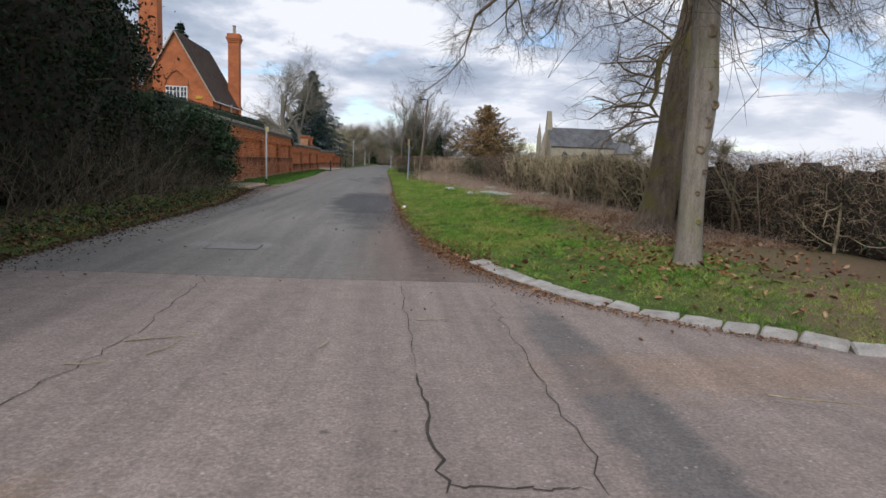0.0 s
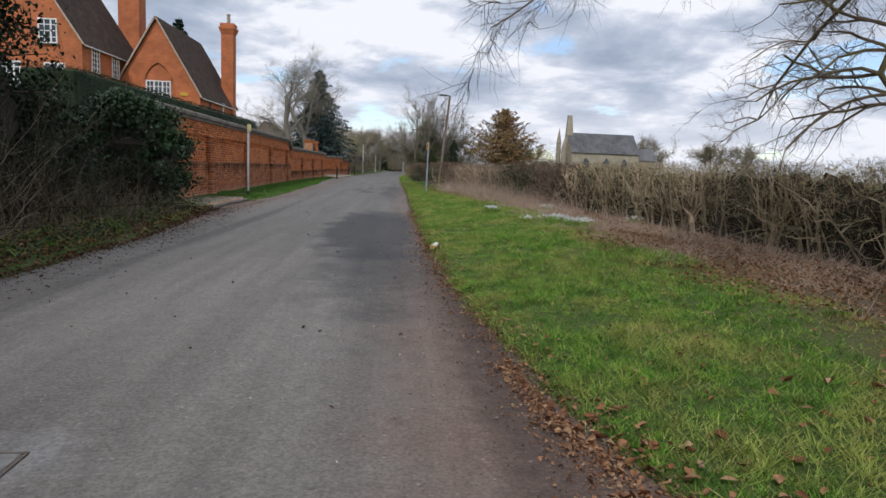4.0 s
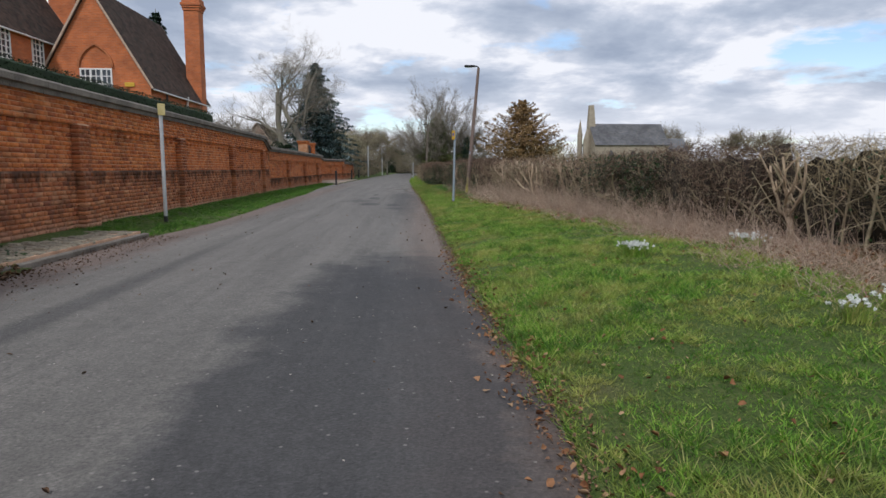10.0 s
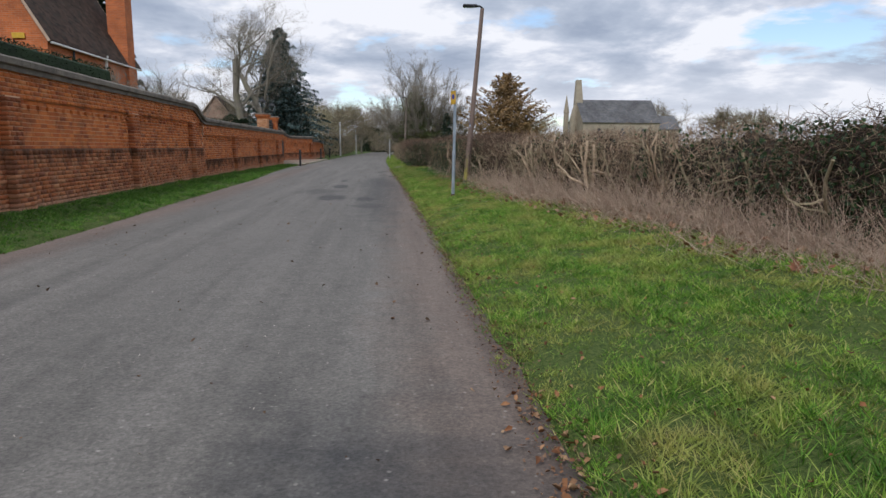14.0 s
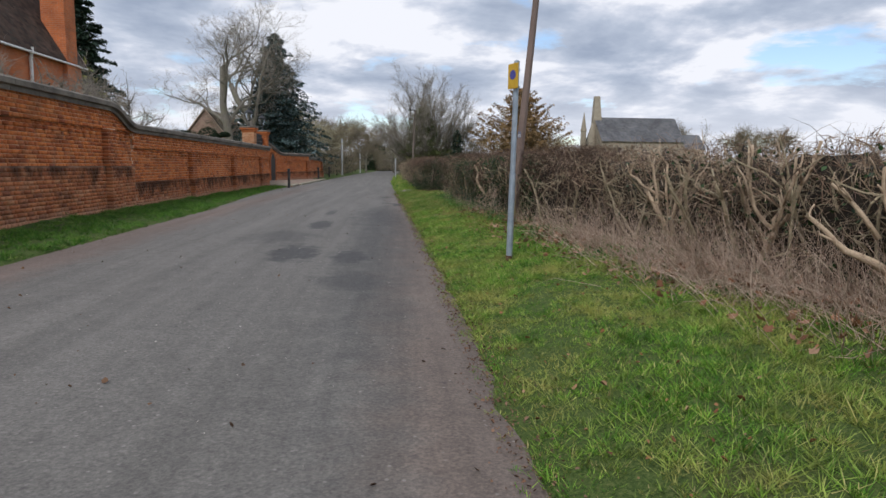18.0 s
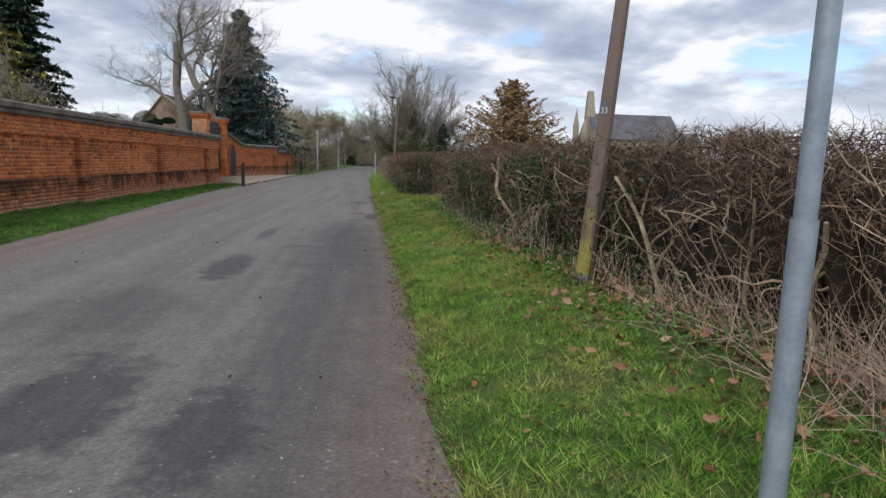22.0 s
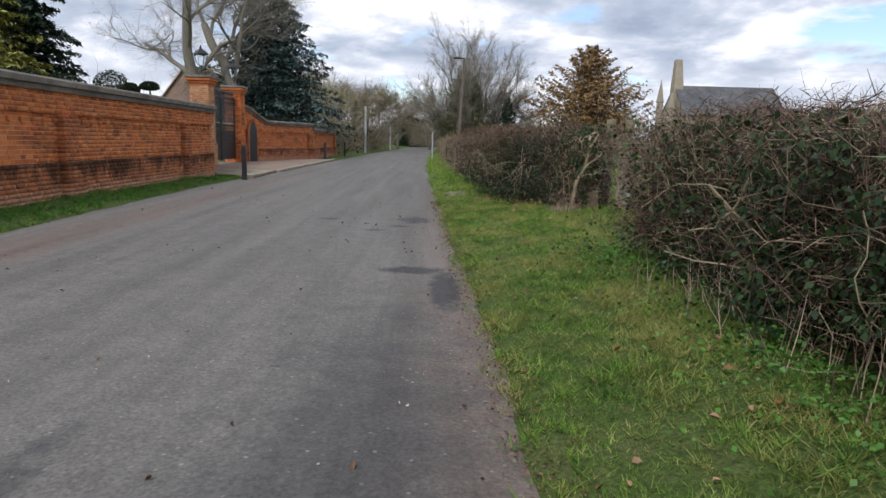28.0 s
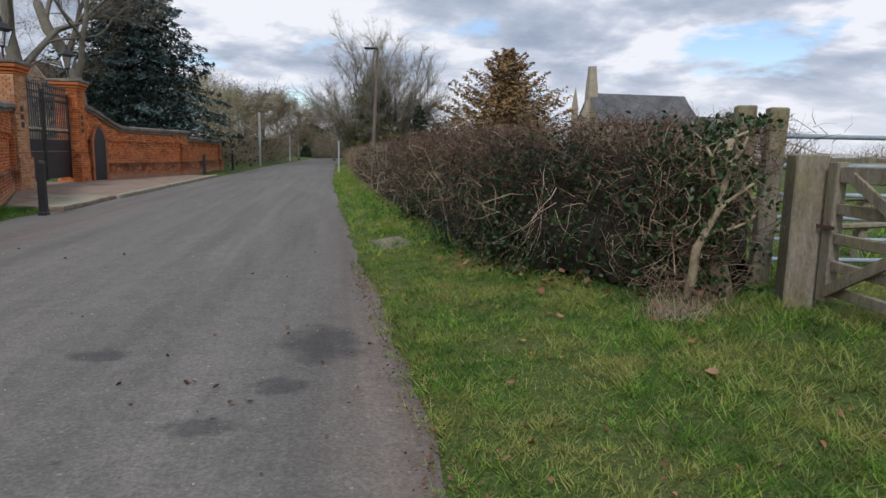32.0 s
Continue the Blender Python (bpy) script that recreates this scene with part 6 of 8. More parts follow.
quads("twig_growth", *stack(a, b), M_dark_twig, front)
smooth(front.children[0])

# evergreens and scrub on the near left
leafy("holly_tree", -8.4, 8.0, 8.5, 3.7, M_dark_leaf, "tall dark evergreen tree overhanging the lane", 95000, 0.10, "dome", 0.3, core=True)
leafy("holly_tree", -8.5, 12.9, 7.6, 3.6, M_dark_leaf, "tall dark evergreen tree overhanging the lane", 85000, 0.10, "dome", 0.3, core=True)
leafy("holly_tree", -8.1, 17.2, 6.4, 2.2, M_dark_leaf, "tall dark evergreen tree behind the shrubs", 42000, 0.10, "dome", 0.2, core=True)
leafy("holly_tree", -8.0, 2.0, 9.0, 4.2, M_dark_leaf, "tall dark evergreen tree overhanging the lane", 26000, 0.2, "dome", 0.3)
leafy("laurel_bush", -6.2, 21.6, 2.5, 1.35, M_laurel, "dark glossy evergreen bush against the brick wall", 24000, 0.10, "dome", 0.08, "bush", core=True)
leafy("laurel_bush", -7.6, 19.4, 2.3, 1.5, M_laurel, "dark glossy evergreen bush on the bank", 20000, 0.11, "dome", 0.08, "bush")
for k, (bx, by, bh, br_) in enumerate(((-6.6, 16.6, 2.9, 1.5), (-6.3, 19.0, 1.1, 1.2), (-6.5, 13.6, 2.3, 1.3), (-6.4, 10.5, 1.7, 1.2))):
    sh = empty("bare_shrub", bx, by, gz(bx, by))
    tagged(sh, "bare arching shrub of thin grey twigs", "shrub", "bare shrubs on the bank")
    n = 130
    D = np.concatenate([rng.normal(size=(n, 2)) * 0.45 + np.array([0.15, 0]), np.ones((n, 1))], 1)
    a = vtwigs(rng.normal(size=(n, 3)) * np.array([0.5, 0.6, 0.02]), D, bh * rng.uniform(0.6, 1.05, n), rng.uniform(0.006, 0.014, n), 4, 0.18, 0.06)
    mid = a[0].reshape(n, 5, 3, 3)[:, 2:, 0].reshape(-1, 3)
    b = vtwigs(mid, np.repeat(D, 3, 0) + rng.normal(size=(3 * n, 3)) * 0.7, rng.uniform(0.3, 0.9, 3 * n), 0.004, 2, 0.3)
    quads("twig_growth", *stack(a, b), M_shaded_scrub, sh)

for bx, by, bh in ((-5.75, 12.2, 1.5), (-5.8, 15.2, 2.3), (-5.75, 17.6, 1.0), (-5.5, 19.9, 0.6)):
    sh = empty("bare_shrub", bx, by, gz(bx, by))
    tagged(sh, "bare arching shrub of thin grey twigs", "shrub", "bare shrubs on the bank")
    n = 80
    D = np.concatenate([rng.normal(size=(n, 2)) * 0.5 + np.array([0.1, 0]), np.ones((n, 1))], 1)
    a = vtwigs(rng.normal(size=(n, 3)) * np.array([0.35, 0.7, 0.02]), D, bh * rng.uniform(0.5, 1.05, n), rng.uniform(0.004, 0.010, n), 5, 0.2, 0.06)
    mid = a[0].reshape(n, 6, 3, 3)[:, 2:, 0].reshape(-1, 3)
    b = vtwigs(mid, np.repeat(D, 4, 0) + rng.normal(size=(4 * n, 3)) * 0.7, rng.uniform(0.2, 0.7, 4 * n), 0.0032, 2, 0.35)
    quads("twig_growth", *stack(a, b), M_scrub, sh)

# garden behind the wall
def clipped(name, x0, x1, y0, y1, z0, z1, mat, label, n):
    h = empty(name, (x0 + x1) / 2, (y0 + y1) / 2, z0)
    tagged(h, label, "hedge")
    wx, wy, hz = (x1 - x0) / 2, (y1 - y0) / 2, z1 - z0
    p = rng.uniform(-1, 1, (n, 3))
    face = rng.integers(0, 3, n)
    p[face == 0, 2] = 1
    p[face == 1, 0] = 1
    p[face == 2, 0] = rng.choice([-1, 1], (face == 2).sum())
    p = p * np.array([wx, wy, hz / 2]) + np.array([0, 0, hz / 2]) + rng.normal(size=(n, 3)) * 0.015
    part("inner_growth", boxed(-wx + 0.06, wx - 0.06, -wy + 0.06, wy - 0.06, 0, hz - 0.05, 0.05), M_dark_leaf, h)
    quads("leaf_growth", *vleaves(p, rng.uniform(0.03, 0.06, n)), mat, h)


clipped("yew_hedge", -9.1, -7.7, 22.5, 41.5, 0.25, 3.32, M_dark_leaf, "clipped dark yew hedge behind the brick wall", 26000)
fan_tree("twin_ash_tree", -12.2, 82, "tall bare tree with pale sinuous trunk", [((0, 0, 0), (-0.20, 0.05, 1), 8.8, 0.40)], 2600, 1.0, 0.007, M_bark_far, M_far_twig, 4, 0.035, 0.95, 5, 0.56, 0.15, 0.13, 3)
fan_tree("twin_ash_tree", -10.95, 82.5, "tall bare tree with pale sinuous trunk", [((0, 0, 0), (-0.10, 0.05, 1), 8.8, 0.40)], 2600, 1.0, 0.007, M_bark_far, M_far_twig, 4, 0.035, 0.95, 5, 0.56, 0.15, 0.13, 3)
conifer("blue_spruce", -10.5, 89.5, 12.8, 5.7, M_spruce, "tall blue-green spruce behind the garden wall", 40, 0.32, 92, 0.17)
conifer("golden_yew", -28.0, 86.5, 13.5, 6.0, M_gold, "bushy golden-green conifer behind the wall", 34, 0.5, 70)
conifer("dark_fir", -28.4, 92.5, 18.6, 5.0, M_conifer, "tall dark green fir behind the wall", 36, 0.5, 80)
for bx, by, bh in ((-9.5, 49.0, 3.9), (-9.8, 51.5, 4.3), (-10.0, 54.0, 4.0), (-10.5, 47, 3.9), (-9.3, 45.2, 3.9)):
    bare_tree("garden_shrub", bx, by, bh, 2.0, 0.06, M_bark_far, M_far_twig, "pale bare garden shrub behind the wall", 8, 900, (0, 0), 0.1, 0.006, 0.0, 0.8, 0.5, None, 6)

def cloud_pruned(x, y, z, r, h):
    """A topiary tree: a flat dark pad of leaves on a thin bent stem."""
    t = empty("topiary_tree", x, y, 0.3)
    tagged(t, "dark cloud-pruned topiary tree behind the wall", "tree", "cloud-pruned trees")
    part("stem", tube([(0, 0, 0), (0.1, 0.05, (z - 0.3) * 0.5), (0, 0, z - 0.3)], [0.06, 0.045, 0.03], 7), M_bark, t)
    n = 2600
    p = unit(rng.normal(size=(n, 3))) * (rng.random((n, 1)) ** 0.2) * np.array([r, r, h])
    p[:, 2] = np.where(p[:, 2] < 0, p[:, 2] * 0.45, p[:, 2])
    quads("pad", *vleaves(p + np.array([0, 0, z - 0.3]), rng.uniform(0.04, 0.08, n)), M_dark_leaf, t)


for tx, ty, tz, tr_, th_ in ((-10.46, 67.2, 2.85, 0.55, 0.50), (-10.0, 69.0, 2.95, 0.34, 0.22), (-10.3, 68.2, 2.8, 0.3, 0.24), (-10.9, 65.2, 2.55, 0.7, 0.5), (-10.6, 62.6, 2.5, 0.6, 0.45)):
    cloud_pruned(tx, ty, tz, tr_, th_)
# far trees
RAYS = [(2.4 * k, 0.95 * (k / 17) ** 0.6) for k in range(18)]
fan_tree("ivy_clad_tree", 5.3, 126, "large rounded bare tree with fanning limbs and ivy on its trunk", [((0.45 * math.cos(a), 0.45 * math.sin(a), 0.2), (math.sin(q) * math.cos(a), math.sin(q) * math.sin(a), math.cos(q)), (10.2 - 3.5 * q) * rng.uniform(0.93, 1.07), 0.17) for a, q in RAYS], 15000, 1.2, 0.012, M_bark_far, M_far_twig, 2, 0.04, 0.7, 8, 0.48, 0.2, 0.06)
leafy("ivy_growth", 4.4, 124.4, 9.0, 4.3, M_ivy_far, "mass of green ivy round a tree trunk", 14000, 0.26, "flame", 0.3)
conifer("copper_beech", 16.9, 114.8, 11.2, 7.6, M_brown_leaf, "broad tree holding dry brown leaves on rising boughs", 26, 0.46, 62, 0.08, None, 0.62, -0.05)
conifer("small_fir", 9.0, 120, 6.2, 1.9, M_conifer, "small dark pointed conifer", 16, 0.4, 16)
for k, (bx, by, bh, br_) in enumerate(((-9.5, 104, 6.5, 4), (-8.0, 112, 7.0, 4), (-7.0, 121, 8, 4.5), (-10.5, 96, 5.5, 3.5), (-6.5, 133, 8, 5), (-4.5, 146, 9, 5), (0.5, 150, 9, 5), (6.5, 138, 8, 5), (11.0, 128, 7, 4.5), (-13, 118, 9, 5), (-16, 100, 9, 5), (22, 131, 7, 4), (27, 138, 6, 4))):
    bare_tree("roadside_tree", bx, by, bh, br_, 0.16, M_bark_far, M_scrub if k % 3 else M_bud, "bare greyish roadside tree", 9, 1500, (rng.normal() * 0.1, 0), 0.15, 0.018, 0.0, 0.7, 1.3, None, 6)


def thicket(name, x0, x1, y0, y1, h, label, n, mat, leaf=None):
    t = empty(name, (x0 + x1) / 2, (y0 + y1) / 2, gz((x0 + x1) / 2, min((y0 + y1) / 2, 190)))
    tagged(t, label, "bushes", kind="stuff")
    wx, wy = (x1 - x0) / 2, (y1 - y0) / 2
    p = rng.uniform(-1, 1, (n, 3)) * np.array([wx, wy, 0])
    hh = h * (0.55 + 0.25 * np.sin(p[:, 0] * 0.5 + p[:, 1] * 0.31) + 0.2 * rng.random(n))
    p[:, 2] = rng.random(n) * hh * 0.7
    D = np.concatenate([rng.normal(size=(n, 2)) * 0.6, np.ones((n, 1))], 1)
    quads("twig_growth", *vtwigs(p, D, hh * 0.5, 0.012 + 0.004 * h / 3, 2, 0.3), mat, t)
    if leaf:
        m = n // 2
        q = rng.uniform(-1, 1, (m, 3)) * np.array([wx, wy, 0])
        q[:, 2] = rng.random(m) * h * 0.7
        quads("leaf_growth", *vleaves(q, rng.uniform(0.1, 0.3, m)), leaf, t)


thicket("field_boundary", 9, 75, 95, 99, 2.6, "brown field hedge in front of the church", 7000, M_scrub)
thicket("roadside_thicket", -12, -5.9, 98, 150, 3.4, "brown winter thicket beside the lane", 6000, M_scrub, M_dark_leaf)
thicket("roadside_thicket", -3, 14, 150, 190, 6.0, "brown winter thicket across the lane's end", 5000, M_scrub, M_dark_leaf)
thicket("roadside_thicket", 3, 30, 128, 150, 4.0, "brown winter thicket behind the hedge", 4000, M_scrub)
thicket("roadside_thicket", -14, 6, 188, 215, 7.0, "dense brown thicket closing the view down the lane", 7000, M_scrub, M_dark_leaf)
leafy("holly_tree", -3.5, 182, 6.5, 3.2, M_dark_leaf, "dark evergreen beside the far lane", 7000, 0.3, "dome", 0.2)
leafy("holly_tree", 6.5, 170, 6.0, 3.0, M_dark_leaf, "dark evergreen beside the far lane", 7000, 0.3, "dome", 0.2)
leafy("holly_tree", 0.5, 199, 6.5, 4.5, M_dark_leaf, "dark evergreen beside the far lane", 9000, 0.35, "dome", 0.2)
thicket("distant_woods", 40, 420, 300, 380, 9.0, "distant line of bare woods", 5000, M_scrub)
thicket("distant_woods", 160, 420, 120, 300, 9.0, "distant line of bare woods", 4000, M_scrub)
thicket("distant_woods", -220, -40, 130, 320, 13.0, "distant line of bare woods", 5000, M_scrub)
thicket("distant_woods", -60, 60, 200, 320, 13.0, "distant line of bare woods", 5000, M_scrub)
for bx, by in ((66, 175), (85, 180), (100, 190)):
    bare_tree("field_tree", bx, by, 11, 6, 0.3, M_bark_far, M_scrub, "distant bare field tree in the meadow", 10, 1300, (0, 0), 0.25, 0.04, 0.0, 0.8, 2.2, None, 6)


# ---- houses ----
def prism_house(name, x0, x1, y0, y1, eave, ridge, label, z0=0.2, wall_mat=None):
    """A steep-gabled brick block whose ridge runs along y."""
    h = empty(name, (x0 + x1) / 2, (y0 + y1) / 2, z0)
    tagged(h, label, "house")
    w, l, e, r = (x1 - x0) / 2, (y1 - y0) / 2, eave - z0, ridge - z0
    v = [(-w, -l, 0), (w, -l, 0), (w, -l, e), (0, -l, r), (-w, -l, e), (-w, l, 0), (w, l, 0), (w, l, e), (0, l, r), (-w, l, e)]
    f = [(0, 1, 2, 3, 4), (6, 5, 9, 8, 7), (1, 6, 7, 2), (5, 0, 4, 9)]
    part("wall", (v, f), wall_mat or M_house_brick, h)
    slope = math.hypot(w, r - e)
    over = 0.28
    for s in (-1, 1):
        dx, dz = s * w / slope, -(r - e) / slope
        nx, nz = s * (r - e) / slope, w / slope
        bm = bmesh.new()
        a = Vector((0, 0, r)) + Vector((nx, 0, nz)) * 0.05
        b = a + Vector((dx, 0, dz)) * (slope + over)
        c = [a, b, b - Vector((nx, 0, nz)) * 0.12, a - Vector((nx, 0, nz)) * 0.12]
        lo, hi = [bm.verts.new((p.x, -l - 0.12, p.z)) for p in c], [bm.verts.new((p.x, l + 0.12, p.z)) for p in c]
        bm.faces.new(lo)
        bm.faces.new(hi[::-1])
        for k in range(4):
            bm.faces.new((lo[k], hi[k], hi[(k + 1) % 4], lo[(k + 1) % 4]))
        bmesh.ops.recalc_face_normals(bm, faces=bm.faces)
        roof = part("roof", bm, M_tile, h, "steep dark clay-tiled roof slope")
        nr, ncx = int((slope + over) / 0.12), int((2 * l + 0.24) / 0.19)
        i, j = np.meshgrid(np.arange(nr), np.arange(ncx), indexing="ij")
        i, j = i.ravel().astype(float), j.ravel().astype(float)
        y = -l - 0.12 + (j + 0.5 * (i % 2)) * 0.19
        d0, d1 = i * 0.12, i * 0.12 + 0.14
        lift = 0.012 + rng.random(len(i)) * 0.012
        A, Dv, N = np.array(a), np.array((dx, 0, dz)), np.array((nx, 0, nz))

        def at(d, yy, up):
            return A[None] + Dv[None] * d[:, None] + N[None] * up[:, None] + np.stack([0 * yy, yy, 0 * yy], 1)
        tv = np.stack([at(d0, y, 0.004 + 0 * y), at(d0, y + 0.183, 0.004 + 0 * y), at(d1, y + 0.183, lift), at(d1, y, lift)], 1)
        tiles = quads("tile_covering", tv.reshape(-1, 3), np.arange(4 * len(i)).reshape(-1, 4), M_tile, roof)
        tagged(tiles, "courses of small dark clay tiles", kind="stuff")
        for sy in (-1, 1):
            bm = bmesh.new()
            box(bm, 0, slope + over, -0.03, 0.02, -0.09, 0.0)
            m = Matrix.Translation((a.x, sy * (l + 0.15), a.z)) @ Matrix(((dx, 0, nx, 0), (0, 1, 0, 0), (dz, 0, nz, 0), (0, 0, 0, 1)))
            bm.transform(m)
            part("verge_board", bm, M_verge_line, h, "pale mortared verge")
        bm = bmesh.new()
        gx = b.x
        box(bm, gx - 0.045, gx + 0.045, -l - 0.1, l + 0.1, b.z - 0.10, b.z - 0.03, 0.015)
        part("gutter", bm, M_white, h, "white rain gutter")
    return h


def sash(parent, x, y, z, w, h, cols, rows_, turn=0, label="white-framed window with small panes"):
    """A window set in a wall, facing -y before the turn; placed in the parent's own space."""
    win = empty("window")
    win.parent = parent
    win.matrix_basis = pose(x, y, z, 0, 0, turn)
    win["label"] = label
    bm = bmesh.new()
    t = 0.07
    box(bm, -w / 2, w / 2, -0.05, 0.02, -h / 2, -h / 2 + t)
    box(bm, -w / 2, w / 2, -0.05, 0.02, h / 2 - t, h / 2)
    box(bm, -w / 2, -w / 2 + t, -0.05, 0.02, -h / 2 + t, h / 2 - t)
    box(bm, w / 2 - t, w / 2, -0.05, 0.02, -h / 2 + t, h / 2 - t)
    part("frame", bm, M_white, win)
    bm = bmesh.new()
    for i in range(1, cols):
        u = -w / 2 + w * i / cols
        k = 0.045 if i % 2 == 0 else 0.02
        box(bm, u - k, u + k, -0.04, 0.0, -h / 2 + t, h / 2 - t)
    for j in range(1, rows_):
        u = -h / 2 + h * j / rows_
        box(bm, -w / 2 + t, w / 2 - t, -0.035, -0.002, u - 0.02, u + 0.02)
    part("glazing_lattice", bm, M_white, win)
    part("pane", boxed(-w / 2 + t, w / 2 - t, -0.012, -0.006, -h / 2 + t, h / 2 - t), M_glass, win)
    part("sill", boxed(-w / 2 - 0.06, w / 2 + 0.06, -0.12, 0.0, -h / 2 - 0.07, -h / 2 - 0.002), M_coping, win)
    return win


def chimney(name, x, y, z0, z1, wx, wy, label, pots=1, base=1.0):
    c = empty(name, x, y, z0)
    tagged(c, label, "chimney")
    h = z1 - z0
    bm = bmesh.new()
    w0 = base
    box(bm, -wx / 2 * w0, wx / 2 * w0, -wy / 2 * w0, wy / 2 * w0, 0, h * 0.3)
    lo = [bm.verts.new((sx * wx / 2 * w0, sy * wy / 2 * w0, h * 0.3 + 0.002)) for sx, sy in ((-1, -1), (1, -1), (1, 1), (-1, 1))]
    hi = [bm.verts.new((sx * wx / 2 * 0.9, sy * wy / 2 * 0.9, h * 0.45)) for sx, sy in ((-1, -1), (1, -1), (1, 1), (-1, 1))]
    for k in range(4):
        bm.faces.new((lo[k], lo[(k + 1) % 4], hi[(k + 1) % 4], hi[k]))
    box(bm, -wx * 0.45, wx * 0.45, -wy * 0.45, wy * 0.45, h * 0.45 + 0.002, h - 0.7)
    part("shaft", bm, M_house_brick, c)
    bm = bmesh.new()
    for i, (k, za, zb) in enumerate(((0.50, 0.7, 0.55), (0.55, 0.55, 0.42), (0.60, 0.42, 0.28), (0.52, 0.28, 0.0))):
        box(bm, -wx * k, wx * k, -wy * k, wy * k, h - za + 0.001, h - zb)
    part("corbelled_head", bm, M_house_brick, c)
    for i in range(pots):
        px = (i - (pots - 1) / 2) * 0.4
        part("pot", lathe([(0.15, h), (0.17, h + 0.05), (0.13, h + 0.15), (0.12, h + 0.6), (0.15, h + 0.65), (0.15, h + 0.7)], 10, px, 0), M_church_stone, c, "pale clay chimney pot")
    return c


main = prism_house("gabled_house", -18.0, -12.75, 48.7, 57.5, 5.3, 9.8, "tall gabled orange brick house with clay-tiled roof")
cx0, cy0 = (-18.0 - 12.75) / 2, (48.7 + 57.5) / 2
sash(main, -15.27 - cx0, 48.7 - cy0, 5.25, 1.5, 1.1, 6, 3)
# pointed blind arch over the window
arch = []
for side in (-1, 1):
    pts = []
    for i in range(9):
        a = radians(60 * i / 8)
        pts.append((-15.27 - cx0 + side * (1.6 * math.cos(a) - 0.8), 48.66 - cy0, 5.85 + 1.25 * math.sin(a)))
    arch.append(tube(pts, [0.07] * 9, 4))
part("blind_arch", join(*arch), M_brick_old, main, "pointed brick relieving arch")
plq = part("name_board", boxed(-13.95 - cx0, -13.5 - cx0, 48.64 - cy0, 48.695 - cy0, 4.95, 5.15, 0.01), M_yellow, main, "small pale yellow board")
part("downpipe", tube([(-12.66 - cx0, 53.6 - cy0, 0.0), (-12.66 - cx0, 53.6 - cy0, 4.6), (-12.6 - cx0, 53.6 - cy0, 5.0)], [0.06] * 3, 8), M_white, main, "white rainwater pipe")
part("downpipe", tube([(-12.68 - cx0, 50.6 - cy0, 0.0), (-12.68 - cx0, 50.6 - cy0, 4.9)], [0.045] * 2, 8), M_black, main, "black rainwater pipe")
sash(main, -12.74 - cx0, 51.8 - cy0, 3.2, 1.0, 0.9, 4, 3, 90)
chimney("chimney_stack", -13.0, 56.4, 0.2, 11.1, 0.95, 0.95, "tall slender orange brick chimney with a moulded head", 1, 1.0)
left = prism_house("gabled_house", -23.6, -17.55, 43.9, 52.0, 7.4, 12.0, "tall gabled brick wing with dark tiled roof")
lx, ly = (-23.6 - 17.55) / 2, (43.9 + 52.0) / 2
sash(left, -17.54 - lx, 45.4 - ly, 6.35, 0.95, 1.35, 3, 5, 90)
sash(left, -17.54 - lx, 48.0 - ly, 6.35, 0.95, 1.35, 3, 5, 90)
sash(left, -19.3 - lx, 43.9 - ly, 7.6, 1.0, 1.3, 3, 4)
sash(left, -19.0 - lx, 43.9 - ly, 5.3, 1.1, 1.3, 3, 4)
sash(left, -21.3 - lx, 43.9 - ly, 5.3, 1.1, 1.3, 3, 4)
chimney("chimney_stack", -18.4, 52.8, 5.0, 14.3, 1.5, 1.3, "broad orange brick chimney between two roofs", 2, 1.0)
prism_house("lodge_house", -20.9, -17.0, 98, 110, 4.3, 6.8, "low tile-hung house with brown roof among trees", 0.2, M_tile_wall)

# church in the field
church = empty("church", 37.5, 129, 0.5)
tagged(church, "small limestone church with slate roof and bellcote", "church")
cw, cl, ce, cr = 6.3, 4.0, 4.9, 8.5
v = [(-cw, -cl, 0), (cw, -cl, 0), (cw, cl, 0), (-cw, cl, 0), (-cw, -cl, ce), (cw, -cl, ce), (cw, cl, ce), (-cw, cl, ce), (-cw, 0, cr), (cw, 0, cr)]
part("wall", (v, [(0, 1, 5, 4), (2, 3, 7, 6), (1, 2, 6, 9, 5), (3, 0, 4, 8, 7)]), M_church_stone, church)
for s in (-1, 1):
    ss = math.hypot(cl, cr - ce)
    nr, nx_ = 18, 40
    i, j = np.meshgrid(np.arange(nr), np.arange(nx_), indexing="ij")
    i, j = i.ravel() / nr, j.ravel() / nx_
    xx = -cw - 0.1 + j * (2 * cw + 0.2)
    w_ = (2 * cw + 0.2) / nx_ * 0.98
    lo, hi = i * 1.06, (i + 1.12 / nr) * 1.06
    tv = np.stack([np.stack([a_, s * cl * b_, cr - (cr - ce) * b_ + u_], 1) for a_, b_, u_ in ((xx, lo, 0.06), (xx + w_, lo, 0.06), (xx + w_, hi, 0.11), (xx, hi, 0.11))], 1)
    rf = part("roof", ([(-cw - 0.1, 0, cr + 0.05), (cw + 0.1, 0, cr + 0.05), (cw + 0.1, s * cl * 1.06, ce - 0.16), (-cw - 0.1, s * cl * 1.06, ce - 0.16)], [(0, 1, 2, 3)]), M_slate, church, "grey slate roof slope")
    tagged(quads("slate_covering", tv.reshape(-1, 3), np.arange(4 * len(i)).reshape(-1, 4), M_slate, rf), "courses of grey slates", kind="stuff")
